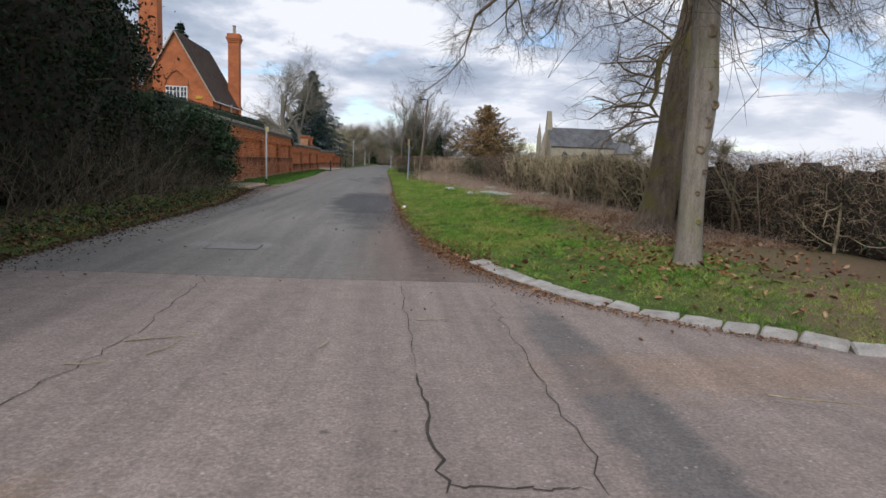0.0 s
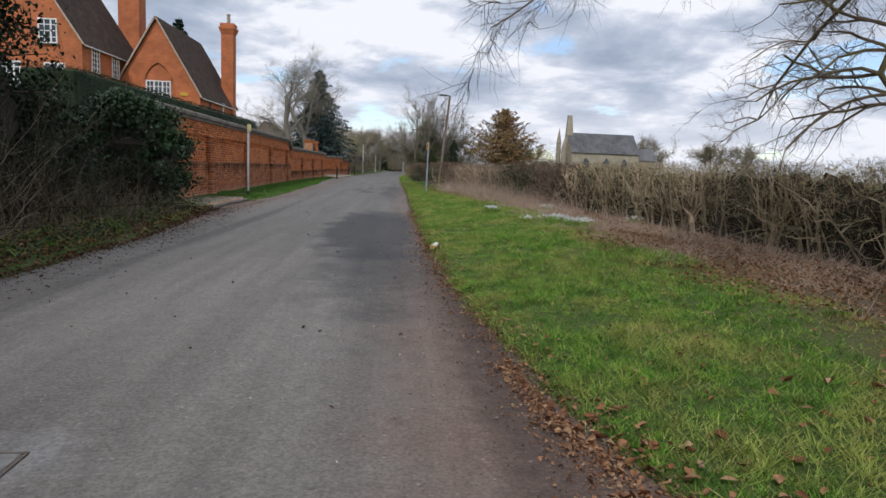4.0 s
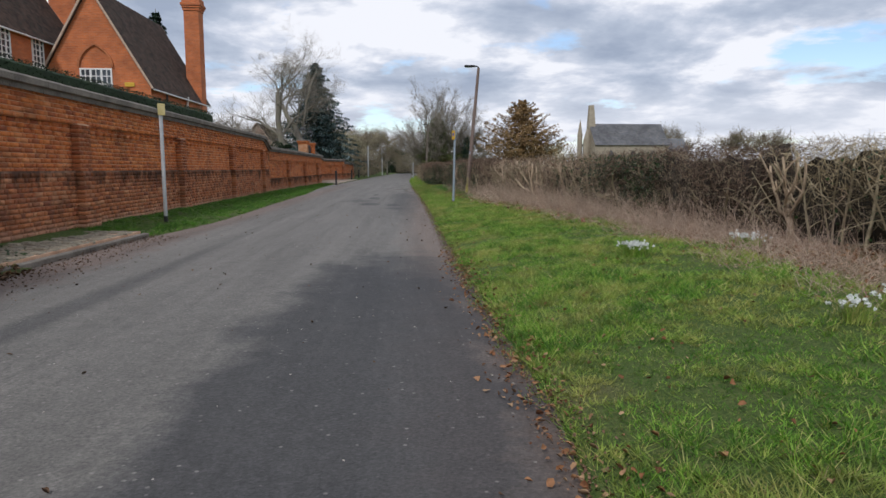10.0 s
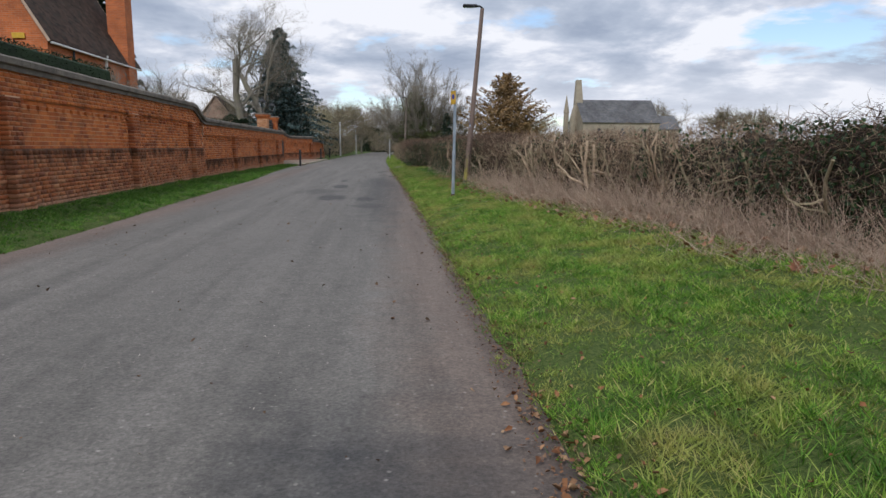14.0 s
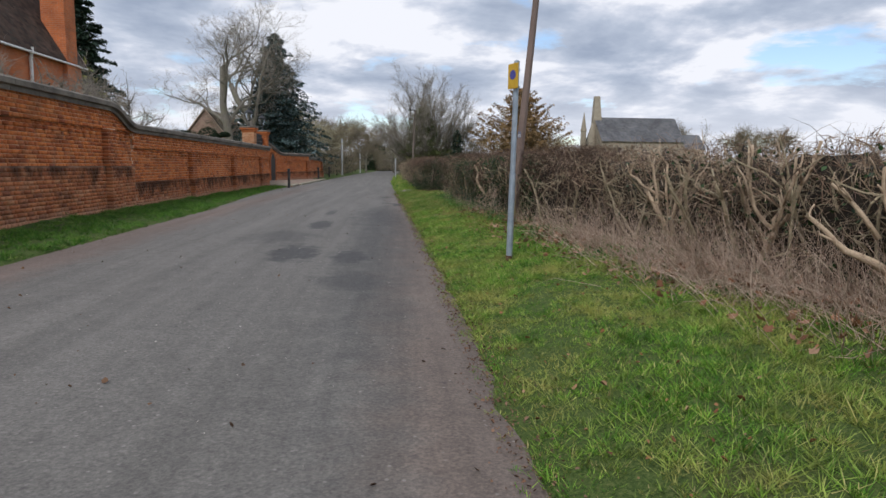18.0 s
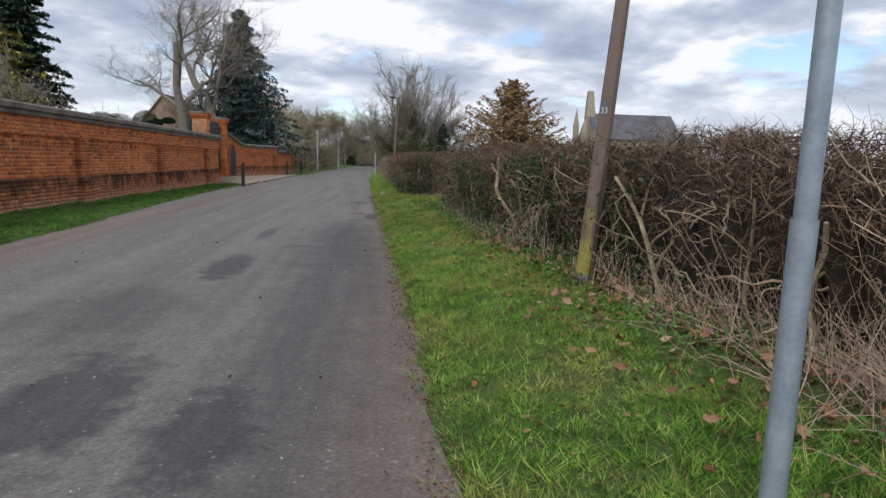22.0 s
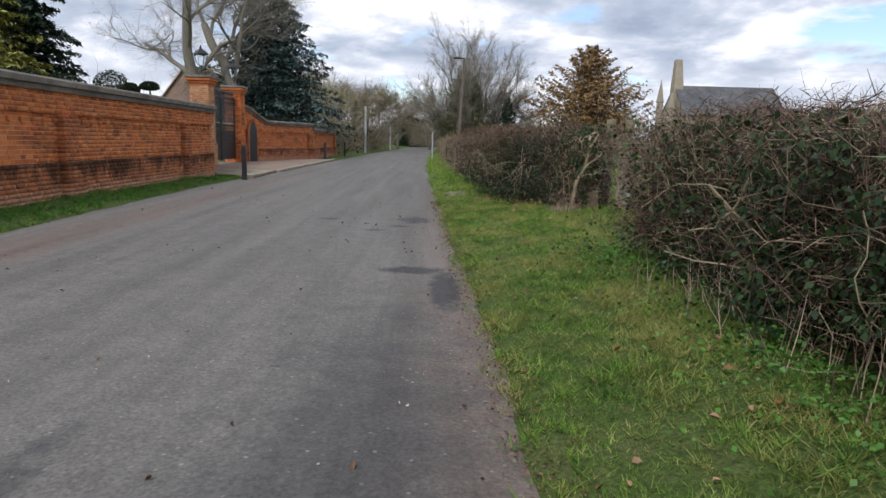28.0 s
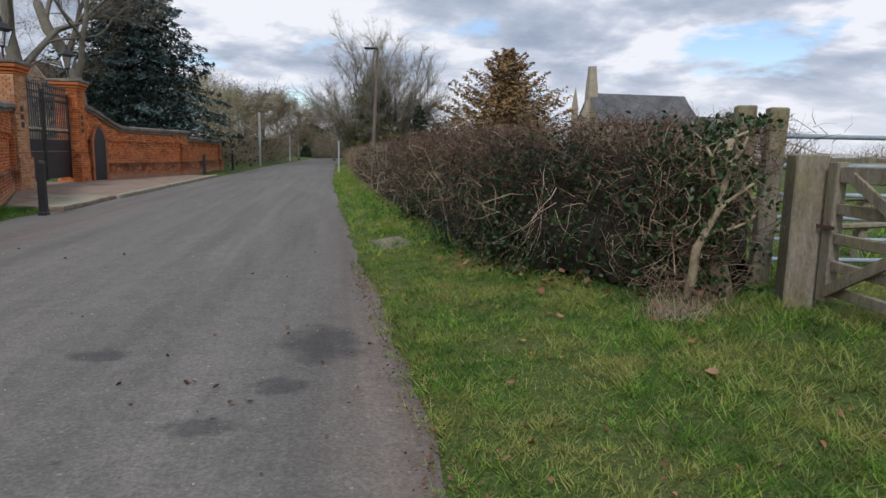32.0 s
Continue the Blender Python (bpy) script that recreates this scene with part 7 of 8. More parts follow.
part("bellcote", join(tube([(-cw + 0.3, 0, 0.0), (-cw + 0.3, 0, cr), (-cw + 0.25, 0, cr + 2.6), (-cw + 0.25, 0, cr + 3.2)], [1.0, 0.85, 0.6, 0.55], 4)), M_church_stone, church, "tall stone bellcote on the gable")
part("buttress", tube([(-cw - 0.9, -1.2, 0), (-cw - 0.9, -1.2, 5.6), (-cw - 0.7, -1.2, 7.6)], [0.55, 0.5, 0.12], 4), M_church_stone, church)
part("spirelet", lathe([(0.5, 0.0), (0.45, 5.6), (0.42, 6.4), (0.5, 6.5), (0.02, 9.4)], 6, -cw - 1.3, 1.2), M_church_stone, church)
part("chancel", ([(cw, -2.6, 0), (cw + 4, -2.6, 0), (cw + 4, 2.6, 0), (cw, 2.6, 0), (cw, -2.6, 3.9), (cw + 4, -2.6, 3.9), (cw + 4, 2.6, 3.9), (cw, 2.6, 3.9), (cw, 0, 6.0), (cw + 4, 0, 6.0)], [(0, 1, 5, 4), (1, 2, 6, 9, 5), (2, 3, 7, 6)]), M_church_stone, church)
part("chancel_roof", ([(cw, -2.8, 3.75), (cw + 4.2, -2.8, 3.75), (cw + 4.2, 0, 6.1), (cw, 0, 6.1), (cw, 2.8, 3.75), (cw + 4.2, 2.8, 3.75)], [(0, 1, 2, 3), (3, 2, 5, 4)]), M_slate, church)
for wx_ in (-3.6, 0.2, 3.6):
    part("window", tube([(wx_, -cl - 0.02, 1.6), (wx_, -cl - 0.02, 3.2), (wx_, -cl - 0.02, 3.9)], [0.55, 0.55, 0.05], 6), M_glass, church)


# ---- gateway ----
def gate_pier(x, y, top, label, mat):
    p = empty("gate_pier", x, y, gz(x, y))
    tagged(p, label, "gate pier")
    g = gz(x, y)
    h = top - g
    w = 0.35
    mort = bmesh.new()
    box(mort, -w - 0.05, w + 0.05, -w - 0.05, w + 0.05, -0.1, 0.9)
    box(mort, -w + 0.01, w - 0.01, -w + 0.01, w - 0.01, 0.9, h - 0.3)
    part("core", mort, M_mortar, p)
    v, f = [], []
    z, row = 0.0, 0
    while z < h - 0.32:
        e = w + (0.07 if z < 0.88 else 0.02)
        n = 4
        bw = 2 * e / n
        for side in range(4):
            for k in range(n):
                u0 = -e + k * bw + (0.5 * bw if row % 2 else 0)
                u1 = min(u0 + bw, e)
                u0 += 0.006
                u1 -= 0.006
                quad = [(u0, -e, z), (u1, -e, z), (u1, -e, z + 0.0675), (u0, -e, z + 0.0675), (u0, -e + 0.04, z), (u1, -e + 0.04, z), (u1, -e + 0.04, z + 0.0675), (u0, -e + 0.04, z + 0.0675)]
                c, s = (1, 0, -1, 0)[side], (0, 1, 0, -1)[side]
                b0 = len(v)
                v += [(x_ * c - y_ * s, x_ * s + y_ * c, z_) for x_, y_, z_ in quad]
                f += [tuple(b0 + i for i in q) for q in ((0, 1, 2, 3), (4, 0, 3, 7), (1, 5, 6, 2), (3, 2, 6, 7))]
        z += 0.0775
        row += 1
    tagged(part("brickwork", (v, f), mat, p), kind="stuff")
    bm = bmesh.new()
    for k, (e, a, b) in enumerate(((0.39, 0.34, 0.25), (0.43, 0.25, 0.16), (0.48, 0.16, 0.05))):
        box(bm, -e, e, -e, e, h - a + 0.002, h - b, 0.015)
    part("moulded_cap", bm, M_pier, p, "stepped brick cap")
    part("cap_stone", boxed(-0.51, 0.51, -0.51, 0.51, h - 0.048, h + 0.05, 0.02), M_coping, p, "mossy flat cap stone")
    for k, dz in enumerate((0.0, 0.22, 0.44)):
        part("house_number", boxed(0.371, 0.385, -0.09, 0.09, 1.75 + dz, 1.9 + dz, 0.01), M_black, p, "black number plate")
    # lantern on the cap
    lant = empty("gate_lantern", x, y, top + 0.05)
    tagged(lant, "black iron lantern on the gate pier", "lantern")
    part("stem", lathe([(0.12, 0), (0.05, 0.05), (0.03, 0.1), (0.03, 0.35), (0.09, 0.4)], 10), M_black, lant)
    bm = bmesh.new()
    for sx, sy in ((-1, -1), (1, -1), (1, 1), (-1, 1)):
        vs_, fs_ = tube([(sx * 0.10, sy * 0.10, 0.4), (sx * 0.20, sy * 0.20, 0.82)], [0.014, 0.014], 4)
        vv = [bm.verts.new(q) for q in vs_]
        for q in fs_:
            bm.faces.new([vv[i] for i in q])
    part("cage", bm, M_black, lant)
    part("glass", ([(-0.1, -0.1, 0.4), (0.1, -0.1, 0.4), (0.1, 0.1, 0.4), (-0.1, 0.1, 0.4), (-0.19, -0.19, 0.81), (0.19, -0.19, 0.81), (0.19, 0.19, 0.81), (-0.19, 0.19, 0.81)], [(0, 1, 5, 4), (1, 2, 6, 5), (2, 3, 7, 6), (3, 0, 4, 7)]), M_lantern_glass, lant).visible_shadow = False
    part("hood", lathe([(0.30, 0.82), (0.31, 0.85), (0.14, 1.0), (0.06, 1.03), (0.03, 1.15), (0.01, 1.2)], 4), M_black, lant)
    return p


GA, GB = (-9.25, 72.2), (-9.4, 77.2)
gate_pier(*GA, 3.62, "tall weathered buff brick gate pier with moulded cap", M_brick_tan)
gate_pier(*GB, 3.62, "tall red brick gate pier with moulded cap", M_brick)
gate = empty("iron_gate", -9.33, 74.7, 0.25)
tagged(gate, "tall black wrought-iron double gate with gilt finials", "gate")
for leaf_ in (-1, 1):
    a0, a1 = (0.03, 2.08) if leaf_ == 1 else (-2.08, -0.03)
    bm = bmesh.new()
    for z0_, z1_ in ((0.06, 0.12), (0.85, 0.93), (1.55, 1.61), (2.55, 2.62), (2.75, 2.81)):
        box(bm, -0.02, 0.02, a0, a1, z0_, z1_)
    box(bm, -0.03, 0.03, a0, a0 + 0.06, 0.02, 2.9)
    box(bm, -0.03, 0.03, a1 - 0.06, a1, 0.02, 2.9)
    fr = part("leaf_frame", bm, M_black, gate)
    part("kick_panel", boxed(-0.012, 0.012, a0 + 0.06, a1 - 0.06, 0.12, 0.85), M_black, fr)
    part("mid_panel", boxed(-0.010, 0.010, a0 + 0.06, a1 - 0.06, 0.96, 1.32), M_black, fr)
    for i in range(12):
        yy = a0 + 0.16 + i * (a1 - a0 - 0.32) / 11
        vs_ = tube([(0, yy, 0.93), (0, yy, 2.95)], [0.019, 0.019], 5)
        part("bar", join(vs_, lathe([(0.012, 2.95), (0.03, 3.0), (0.005, 3.12)], 5, 0, yy)), M_black, fr)
        part("finial", lathe([(0.014, 1.62), (0.024, 1.66), (0.004, 1.78)], 5, 0.0, yy), M_gilt, fr, "dull gilt finial")


def wing(name, p0, p1, za, zb, label, ramp_=True):
    L = math.hypot(p1[0] - p0[0], p1[1] - p0[1])

    def top(u):
        t = min(max(u / L, 0), 1)
        s = min(t / 0.35, 1) if ramp_ else t
        return za + (zb - za) * (s * s * (3 - 2 * s))
    return wall_stretch(name, p0, p1, top, 0.75, 1.6 if ramp_ else 1.66, [L - 0.3], M_plinth_low, label, None)


wing("wing_wall_near", (-7.055, 66.305), (-9.05, 71.75), 2.28, 2.5, "red brick wing wall running back to the gate", False)
wing("wing_wall_far", (-9.3, 77.65), (-7.1, 84.8), 2.9, 2.2, "red brick wing wall curving down from the gate pier")
wing("boundary_wall_end", (-7.09, 84.81), (-6.9, 93.2), 1.95, 1.9, "low red brick wall beside the lane", False)
door = empty("arched_door", -9.05, 78.5, gz(-9.0, 78.5), 73)
tagged(door, "small dark arched door in the wing wall", "door", kind="structure")
part("door_leaf", ([(-0.36, -0.16, 0), (0.36, -0.16, 0), (0.36, -0.16, 1.5), (0.22, -0.16, 1.82), (0.0, -0.16, 1.98), (-0.22, -0.16, 1.82), (-0.36, -0.16, 1.5)], [(0, 1, 2, 3, 4, 5, 6)]), M_black, door)
part("door_surround", tube([(-0.41, -0.14, 0), (-0.41, -0.14, 1.5), (-0.25, -0.14, 1.88), (0.0, -0.14, 2.06), (0.25, -0.14, 1.88), (0.41, -0.14, 1.5), (0.41, -0.14, 0)], [0.07] * 7, 4), M_brick_old, door)
apron_v = [(-5.72, 66.15), (-6.9, 66.4), (-8.9, 71.6), (-9.7, 72.4), (-13.5, 72.6), (-13.5, 77.0), (-9.7, 77.0), (-9.1, 77.8), (-7.0, 84.6), (-5.75, 84.6), (-5.95, 75)]
na = len(apron_v)
apron = part("driveway", ([(x_, y_, 0.135) for x_, y_ in apron_v] + [(x_, y_, 0.0) for x_, y_ in apron_v], [tuple(range(na))] + [(k, k + na, (k + 1) % na + na, (k + 1) % na) for k in range(na)]), M_drive)
tagged(apron, "pale gravel and stone drive in front of the gate", "driveway", kind="structure")

flags = empty("flagstone_apron", -6.4, 67.8, 0.13)
tagged(flags, "mossy pale flagstones at the drive's edge", "paving", kind="structure")
for i in range(4):
    for j in range(7):
        x0_, y0_ = -5.72 - 0.56 * (i + 1) - 0.02 * j, 66.2 + 0.5 * j + 0.12 * (i % 2)
        if x0_ < -6.95 - 0.33 * max(y0_ - 66.3, 0) + 0.1:
            continue
        fl = part("flagstone", boxed(0.008, 0.552, 0.008, 0.492, -0.05, 0.02 + 0.008 * rng.random(), 0.01), M_flag, flags)
        fl.matrix_basis = pose(x0_ + 6.4, y0_ - 67.8, 0, rng.normal() * 0.6, rng.normal() * 0.6, -2)
for j in range(16):
    ks = part("edge_stone", boxed(-0.09, 0.09, -0.46, 0.46, -0.1, 0.022 + 0.01 * rng.random(), 0.015), M_flag, flags)
    ks.matrix_basis = pose(-5.80 + 6.4 - 0.0 * j, 70.2 + 0.94 * j - 67.8, 0, 0, 0, rng.normal())


# ---- street furniture ----
def rod(p0, p1, r, sides=12, caps=True):
    return tube([p0, p1], [r, r], sides, caps)


sign = empty("sign_post", 1.06, 37.35, gz(1.06, 37.35))
tagged(sign, "grey steel post with a small yellow sign plate", "sign post")
smooth(part("post", join(rod((0, 0, -0.1), (0.02, 0, 1.05), 0.038, 12, False), rod((0.02, 0, 1.05), (0.04, 0, 2.33), 0.032, 12, False)), M_steel, sign))
part("base_collar", lathe([(0.041, -0.02), (0.041, 0.05), (0.039, 0.06)], 12), M_rust, sign, "rusty base of the post")
part("sign_plate", boxed(-0.095, 0.095, -0.055, -0.047, 2.04, 2.33, 0.003, pose(0.04, 0, 0, 0, 0, -63)), M_yellow, sign, "yellow sign plate")
part("sign_disc", lathe([(0.055, -0.001), (0.055, 0.002)], 20), M_blue, sign, "dark blue disc on the plate").matrix_basis = pose(0.04, 0, 0, 0, 0, -63) @ pose(0.0, -0.0565, 2.20, 90)
for k, dz in enumerate((2.06, 2.26)):
    part("clip", lathe([(0.04, dz - 0.015), (0.04, dz + 0.015)], 12, 0.04, 0), M_steel, sign)
part("cap", lathe([(0.034, 2.33), (0.034, 2.36), (0.01, 2.375)], 12, 0.04, 0), M_steel, sign)


def lamp_post(x, y, top, lean, label, wood=True):
    p = empty("street_lamp", x, y, gz(x, y))
    tagged(p, label, "street lamp")
    h = top - gz(x, y)
    dx = lean * h
    if wood:
        def column(z0_, z1_, w0_, w1_, c=0.018):
            vs_, k_ = [], 8
            for zz_, w_ in ((z0_, w0_), (z1_, w1_)):
                ring = [(w_, -w_ + c), (w_, w_ - c), (w_ - c, w_), (-w_ + c, w_), (-w_, w_ - c), (-w_, -w_ + c), (-w_ + c, -w_), (w_ - c, -w_)]
                s45 = math.sqrt(0.5)
                vs_ += [(lean * zz_ + (a_ - b_) * s45, (a_ + b_) * s45, zz_) for a_, b_ in ring]
            return vs_, [(i, (i + 1) % k_, (i + 1) % k_ + k_, i + k_) for i in range(k_)] + [tuple(range(k_))[::-1], tuple(range(k_, 2 * k_))]
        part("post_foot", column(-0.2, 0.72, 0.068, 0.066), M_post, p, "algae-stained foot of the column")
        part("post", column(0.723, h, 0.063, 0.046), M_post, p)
        txt = bpy.data.curves.new("column_number", "FONT")
        txt.body, txt.size, txt.extrude, txt.align_x = "33", 0.075, 0.0008, "CENTER"
        tob = bpy.data.objects.new("column_number", txt)
        scene.collection.objects.link(tob)
        bpy.context.view_layer.update()
        me_ = bpy.data.meshes.new_from_object(tob)
        bpy.data.objects.remove(tob)
        me_.materials.clear()
        me_.materials.append(M_ink)
        num = new("column_number", me_)
        num.parent = p
        num["label"] = "white painted number"
        wn = 0.0605 - 0.017 * (1.62 - 0.72) / (h - 0.72)
        num.matrix_basis = pose(lean * 1.62 - (wn + 0.004) * math.sqrt(0.5), -(wn + 0.004) * math.sqrt(0.5), 1.60, 90, 0, -45)
        part("number_patch", boxed(-0.034, 0.034, -0.0015, 0.0, 1.50, 1.70), M_blue_grey, p, "blue-grey painted patch").matrix_basis = pose(lean * 1.60 - (wn + 0.002) * math.sqrt(0.5), -(wn + 0.002) * math.sqrt(0.5), 0, 0, 0, -45)
    else:
        part("post", tube([(0, 0, -0.2), (0, 0, h * 0.25), (dx, 0, h)], [0.085, 0.075, 0.055], 10), M_pole_wood, p)
    hx = dx
    part("arm", tube([(hx, 0, h - 0.25), (hx, 0, h + 0.02), (hx - 0.08, 0, h + 0.06), (hx - 0.18, 0, h + 0.06)], [0.03] * 4, 8), M_black, p)
    bm = bmesh.new()
    box(bm, hx - 0.55, hx - 0.14, -0.09, 0.09, h + 0.03, h + 0.10, 0.025)
    part("lamp_head", bm, M_black, p, "flat dark lamp head")
    part("lens", boxed(hx - 0.52, hx - 0.24, -0.06, 0.06, h + 0.018, h + 0.028), M_glass, p)
    return p


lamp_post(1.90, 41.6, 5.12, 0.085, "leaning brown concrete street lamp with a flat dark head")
lamp_post(1.35, 78.5, 5.35, 0.035, "brown street lamp beside the far hedge", False)


def steel_pole(name, x, y, top, r, mat, label, band=None, cat="pole"):
    p = empty(name, x, y, gz(x, y))
    tagged(p, label, cat)
    h = top - gz(x, y)
    smooth(part("post", rod((0, 0, -0.1), (0, 0, h), r, 12, False), mat, p))
    part("cap", lathe([(r * 1.1, h), (r * 1.1, h + 0.02), (r * 0.4, h + 0.035)], 12), mat, p)
    if band:
        part("base_band", lathe([(r * 1.06, -0.05), (r * 1.06, band)], 12), M_black, p, "black painted foot")
    return p


lp = steel_pole("sign_post", -5.55, 30.1, 2.5, 0.038, M_grey_pole, "tall pale grey sign post at the grass verge", 0.13, "sign post")
part("sign_plate", boxed(-0.075, 0.075, -0.055, -0.047, 2.22, 2.46, 0.003, pose(0, 0, 0, 0, 0, 40)), M_faded, lp, "faded yellow sign plate")
steel_pole("telegraph_pole", -5.9, 107, 4.35, 0.10, M_grey_pole, "grey pole beside the lane")
steel_pole("telegraph_pole", -5.0, 134, 5.0, 0.10, M_grey_pole, "grey pole beside the lane")
steel_pole("road_sign_post", 0.2, 92, 1.95, 0.05, M_grey_pole, "short pale road marker post", None, "sign post")
for k, (bx, by) in enumerate(((-5.8, 65.4), (-6.3, 84.8), (-6.2, 93.6))):
    b = empty("bollard", bx, by, gz(bx, by))
    tagged(b, "black timber bollard at the drive entrance", "bollard", "bollards along the drive")
    bm = bmesh.new()
    box(bm, -0.065, 0.065, -0.065, 0.065, -0.1, 0.98, 0.012)
    part("post", bm, M_black, b)
    part("chamfered_top", lathe([(0.09, 0.981), (0.075, 1.01), (0.05, 1.03)], 4), M_black, b)
    part("base_collar", boxed(-0.08, 0.08, -0.08, 0.08, -0.1, 0.06, 0.01), M_black, b)

# kerb stones round the junction corner
kerb_pts = [(float(edge_r(y)), y) for y in np.linspace(3.75, 8.4, 200)]
dist, run = 0.0, 0.0
kerb = empty("kerb", kerb_pts[-1][0], kerb_pts[-1][1], 0)
tagged(kerb, "row of pale worn granite kerb stones", "kerb", kind="structure")
acc = [0.0]
for a, b in zip(kerb_pts[:-1], kerb_pts[1:]):
    acc.append(acc[-1] + math.hypot(b[0] - a[0], b[1] - a[1]))
u = acc[-1]
while u > 0.3:
    ln = 0.27 + 0.13 * rng.random()
    m_ = u - ln / 2
    xx, yy = np.interp(m_, acc, [p[0] for p in kerb_pts]), np.interp(m_, acc, [p[1] for p in kerb_pts])
    xa, ya = np.interp(m_ + 0.1, acc, [p[0] for p in kerb_pts]), np.interp(m_ + 0.1, acc, [p[1] for p in kerb_pts])
    ang = math.degrees(math.atan2(ya - yy, xa - xx))
    bm = bmesh.new()
    box(bm, -ln / 2 + 0.011, ln / 2 - 0.011, -0.115 + 0.01 * rng.normal(), 0.115 + 0.01 * rng.normal(), -0.2, 0.02 + rng.random() * 0.015, 0.018)
    st = part("kerb_stone", bm, M_kerb, kerb)
    st.matrix_basis = pose(xx - kerb.location.x, yy - kerb.location.y, 0.012, rng.normal() * 2 - 9, rng.normal() * 2, ang + rng.normal() * 2)
    u -= ln

# cobbled strip at the foot of the tall wall
cob = empty("cobbled_strip", -5.75, 25.8, gz(-5.75, 25.8))
tagged(cob, "strip of uneven stone setts by the wall", "paving", kind="structure")
part("bed", boxed(-0.75, 0.55, -2.6, 2.1, -0.2, 0.015), M_mortar, cob)
mesh_sett = {}
for i in range(8):
    for j in range(36):
        key = int(rng.integers(0, 4))
        if key not in mesh_sett:
            bm = bmesh.new()
            box(bm, -0.072, 0.072, -0.055, 0.055, -0.06, 0.0, 0.015)
            me = bpy.data.meshes.new("sett")
            bm.to_mesh(me)
            bm.free()
            me.materials.append(M_setts)
            mesh_sett[key] = me
        o = new("sett", mesh_sett[key])
        o.parent = cob
        o.matrix_basis = pose(-0.66 + i * 0.16 + 0.01 * rng.normal(), -2.5 + j * 0.127 + 0.01 * rng.normal() + 0.06 * (i % 2), 0.035 + 0.008 * rng.normal(), rng.normal() * 3, rng.normal() * 3, rng.normal() * 4)
part("edging", boxed(0.55, 0.66, -2.7, 2.2, -0.2, -0.02, 0.015), M_coping, cob, "pale kerb edging")

# ---- field gates ----
def post_box(name, x, y, w, d, top, rz, mat, label, lean=0.0):
    g = gz(x, y)
    bm = bmesh.new()
    box(bm, -w / 2, w / 2, -d / 2, d / 2, -0.2, top - g, 0.012)
    p = part(name, bm, mat)
    p.matrix_basis = pose(x, y, g, 0, lean, rz)
    return tagged(p, label, "gate post")


post_box("gate_post", 2.93, 56.1, 0.22, 0.22, 1.40, -20, M_wood, "thick weathered oak gate post with green algae")
post_box("fence_post", 2.85, 56.75, 0.15, 0.13, 1.78, -20, M_wood, "tall weathered oak post behind the gate")
post_box("fence_post", 3.17, 56.85, 0.15, 0.14, 1.78, -20, M_wood, "tall weathered oak post behind the gate", 1.5)
wg = empty("wooden_field_gate", 2.99, 55.92, gz(2.98, 56.0) + 0.02, -97)
tagged(wg, "weathered five-bar oak field gate with crossed braces", "gate")
GL = 3.2
part("hanging_stile", boxed(0.0, 0.10, -0.04, 0.04, 0.05, 1.02, 0.006), M_wood, wg)
part("closing_stile", boxed(GL - 0.1, GL, -0.04, 0.04, 0.05, 0.95, 0.006), M_wood, wg)
for zz, hh in ((0.10, 0.075), (0.27, 0.075), (0.46, 0.075), (0.66, 0.08), (0.88, 0.11)):
    part("rail", boxed(0.1, GL - 0.1, -0.02, 0.02, zz, zz + hh, 0.006), M_wood, wg)
for a, b in (((0.08, 0.12), (1.55, 0.90)), ((1.75, 0.12), (0.25, 0.92)), ((1.75, 0.12), (GL - 0.2, 0.9))):
    ang = math.degrees(math.atan2(b[1] - a[1], b[0] - a[0]))
    ln = math.hypot(b[0] - a[0], b[1] - a[1])
    part("brace", boxed(0, ln, -0.045, -0.022, -0.04, 0.04, 0.005), M_wood, wg).matrix_basis = pose(a[0], 0, a[1], 0, -ang, 0)
part("strap", boxed(-0.25, 0.14, -0.05, -0.043, 0.56, 0.585), M_rust, wg, "rusty iron strap")
sg = empty("steel_field_gate", 3.32, 57.0, gz(3.1, 57.1), -8)
tagged(sg, "galvanised tubular steel field gate", "gate")
SL = 3.6
part("stile", rod((0, 0, 0.1), (0, 0, 1.28), 0.026), M_steel, sg)
part("stile", rod((SL, 0, 0.1), (SL, 0, 1.25), 0.026), M_steel, sg)
part("stile", rod((SL * 0.5, 0, 0.1), (SL * 0.5, 0, 1.25), 0.018), M_steel, sg)
for zz in (0.18, 0.36, 0.55, 0.75, 1.0, 1.25):
    part("rail", rod((0, 0, zz), (SL, 0, zz), 0.021), M_steel, sg)
steel_pole("gate_post", 7.1, 56.45, 1.6, 0.06, M_steel, "steel gate post at the field entrance", None, "gate post")
rf = empty("rail_fence", 3.1, 57.6, gz(3.1, 57.6), 12)
tagged(rf, "weathered timber rail fence behind the gates", "fence")
for k in range(3):
    part("post", boxed(k * 2.2 - 0.06, k * 2.2 + 0.06, -0.05, 0.05, -0.2, 1.1, 0.01), M_wood, rf)
for zz in (0.35, 0.65, 0.98):
    part("rail", rod((-0.6, -0.06, zz), (4.6, -0.06, zz + 0.03), 0.035, 7), M_wood, rf)

# small things on the verge
bot = empty("plastic_bottle", 0.42, 17.1, gz(0.42, 17.1) + 0.035)
bot.matrix_basis = pose(0.36, 17.0, gz(0.40, 17.1) + 0.055, -78, 0, -28)
tagged(bot, "discarded white plastic bottle with orange base on the verge", "bottle")
part("body", lathe([(0.034, 0.05), (0.036, 0.06), (0.036, 0.14), (0.03, 0.165), (0.016, 0.18)], 14), M_plastic, bot)
part("base", lathe([(0.03, 0.0), (0.037, 0.01), (0.037, 0.049)], 14), M_orange, bot, "orange bottle base")
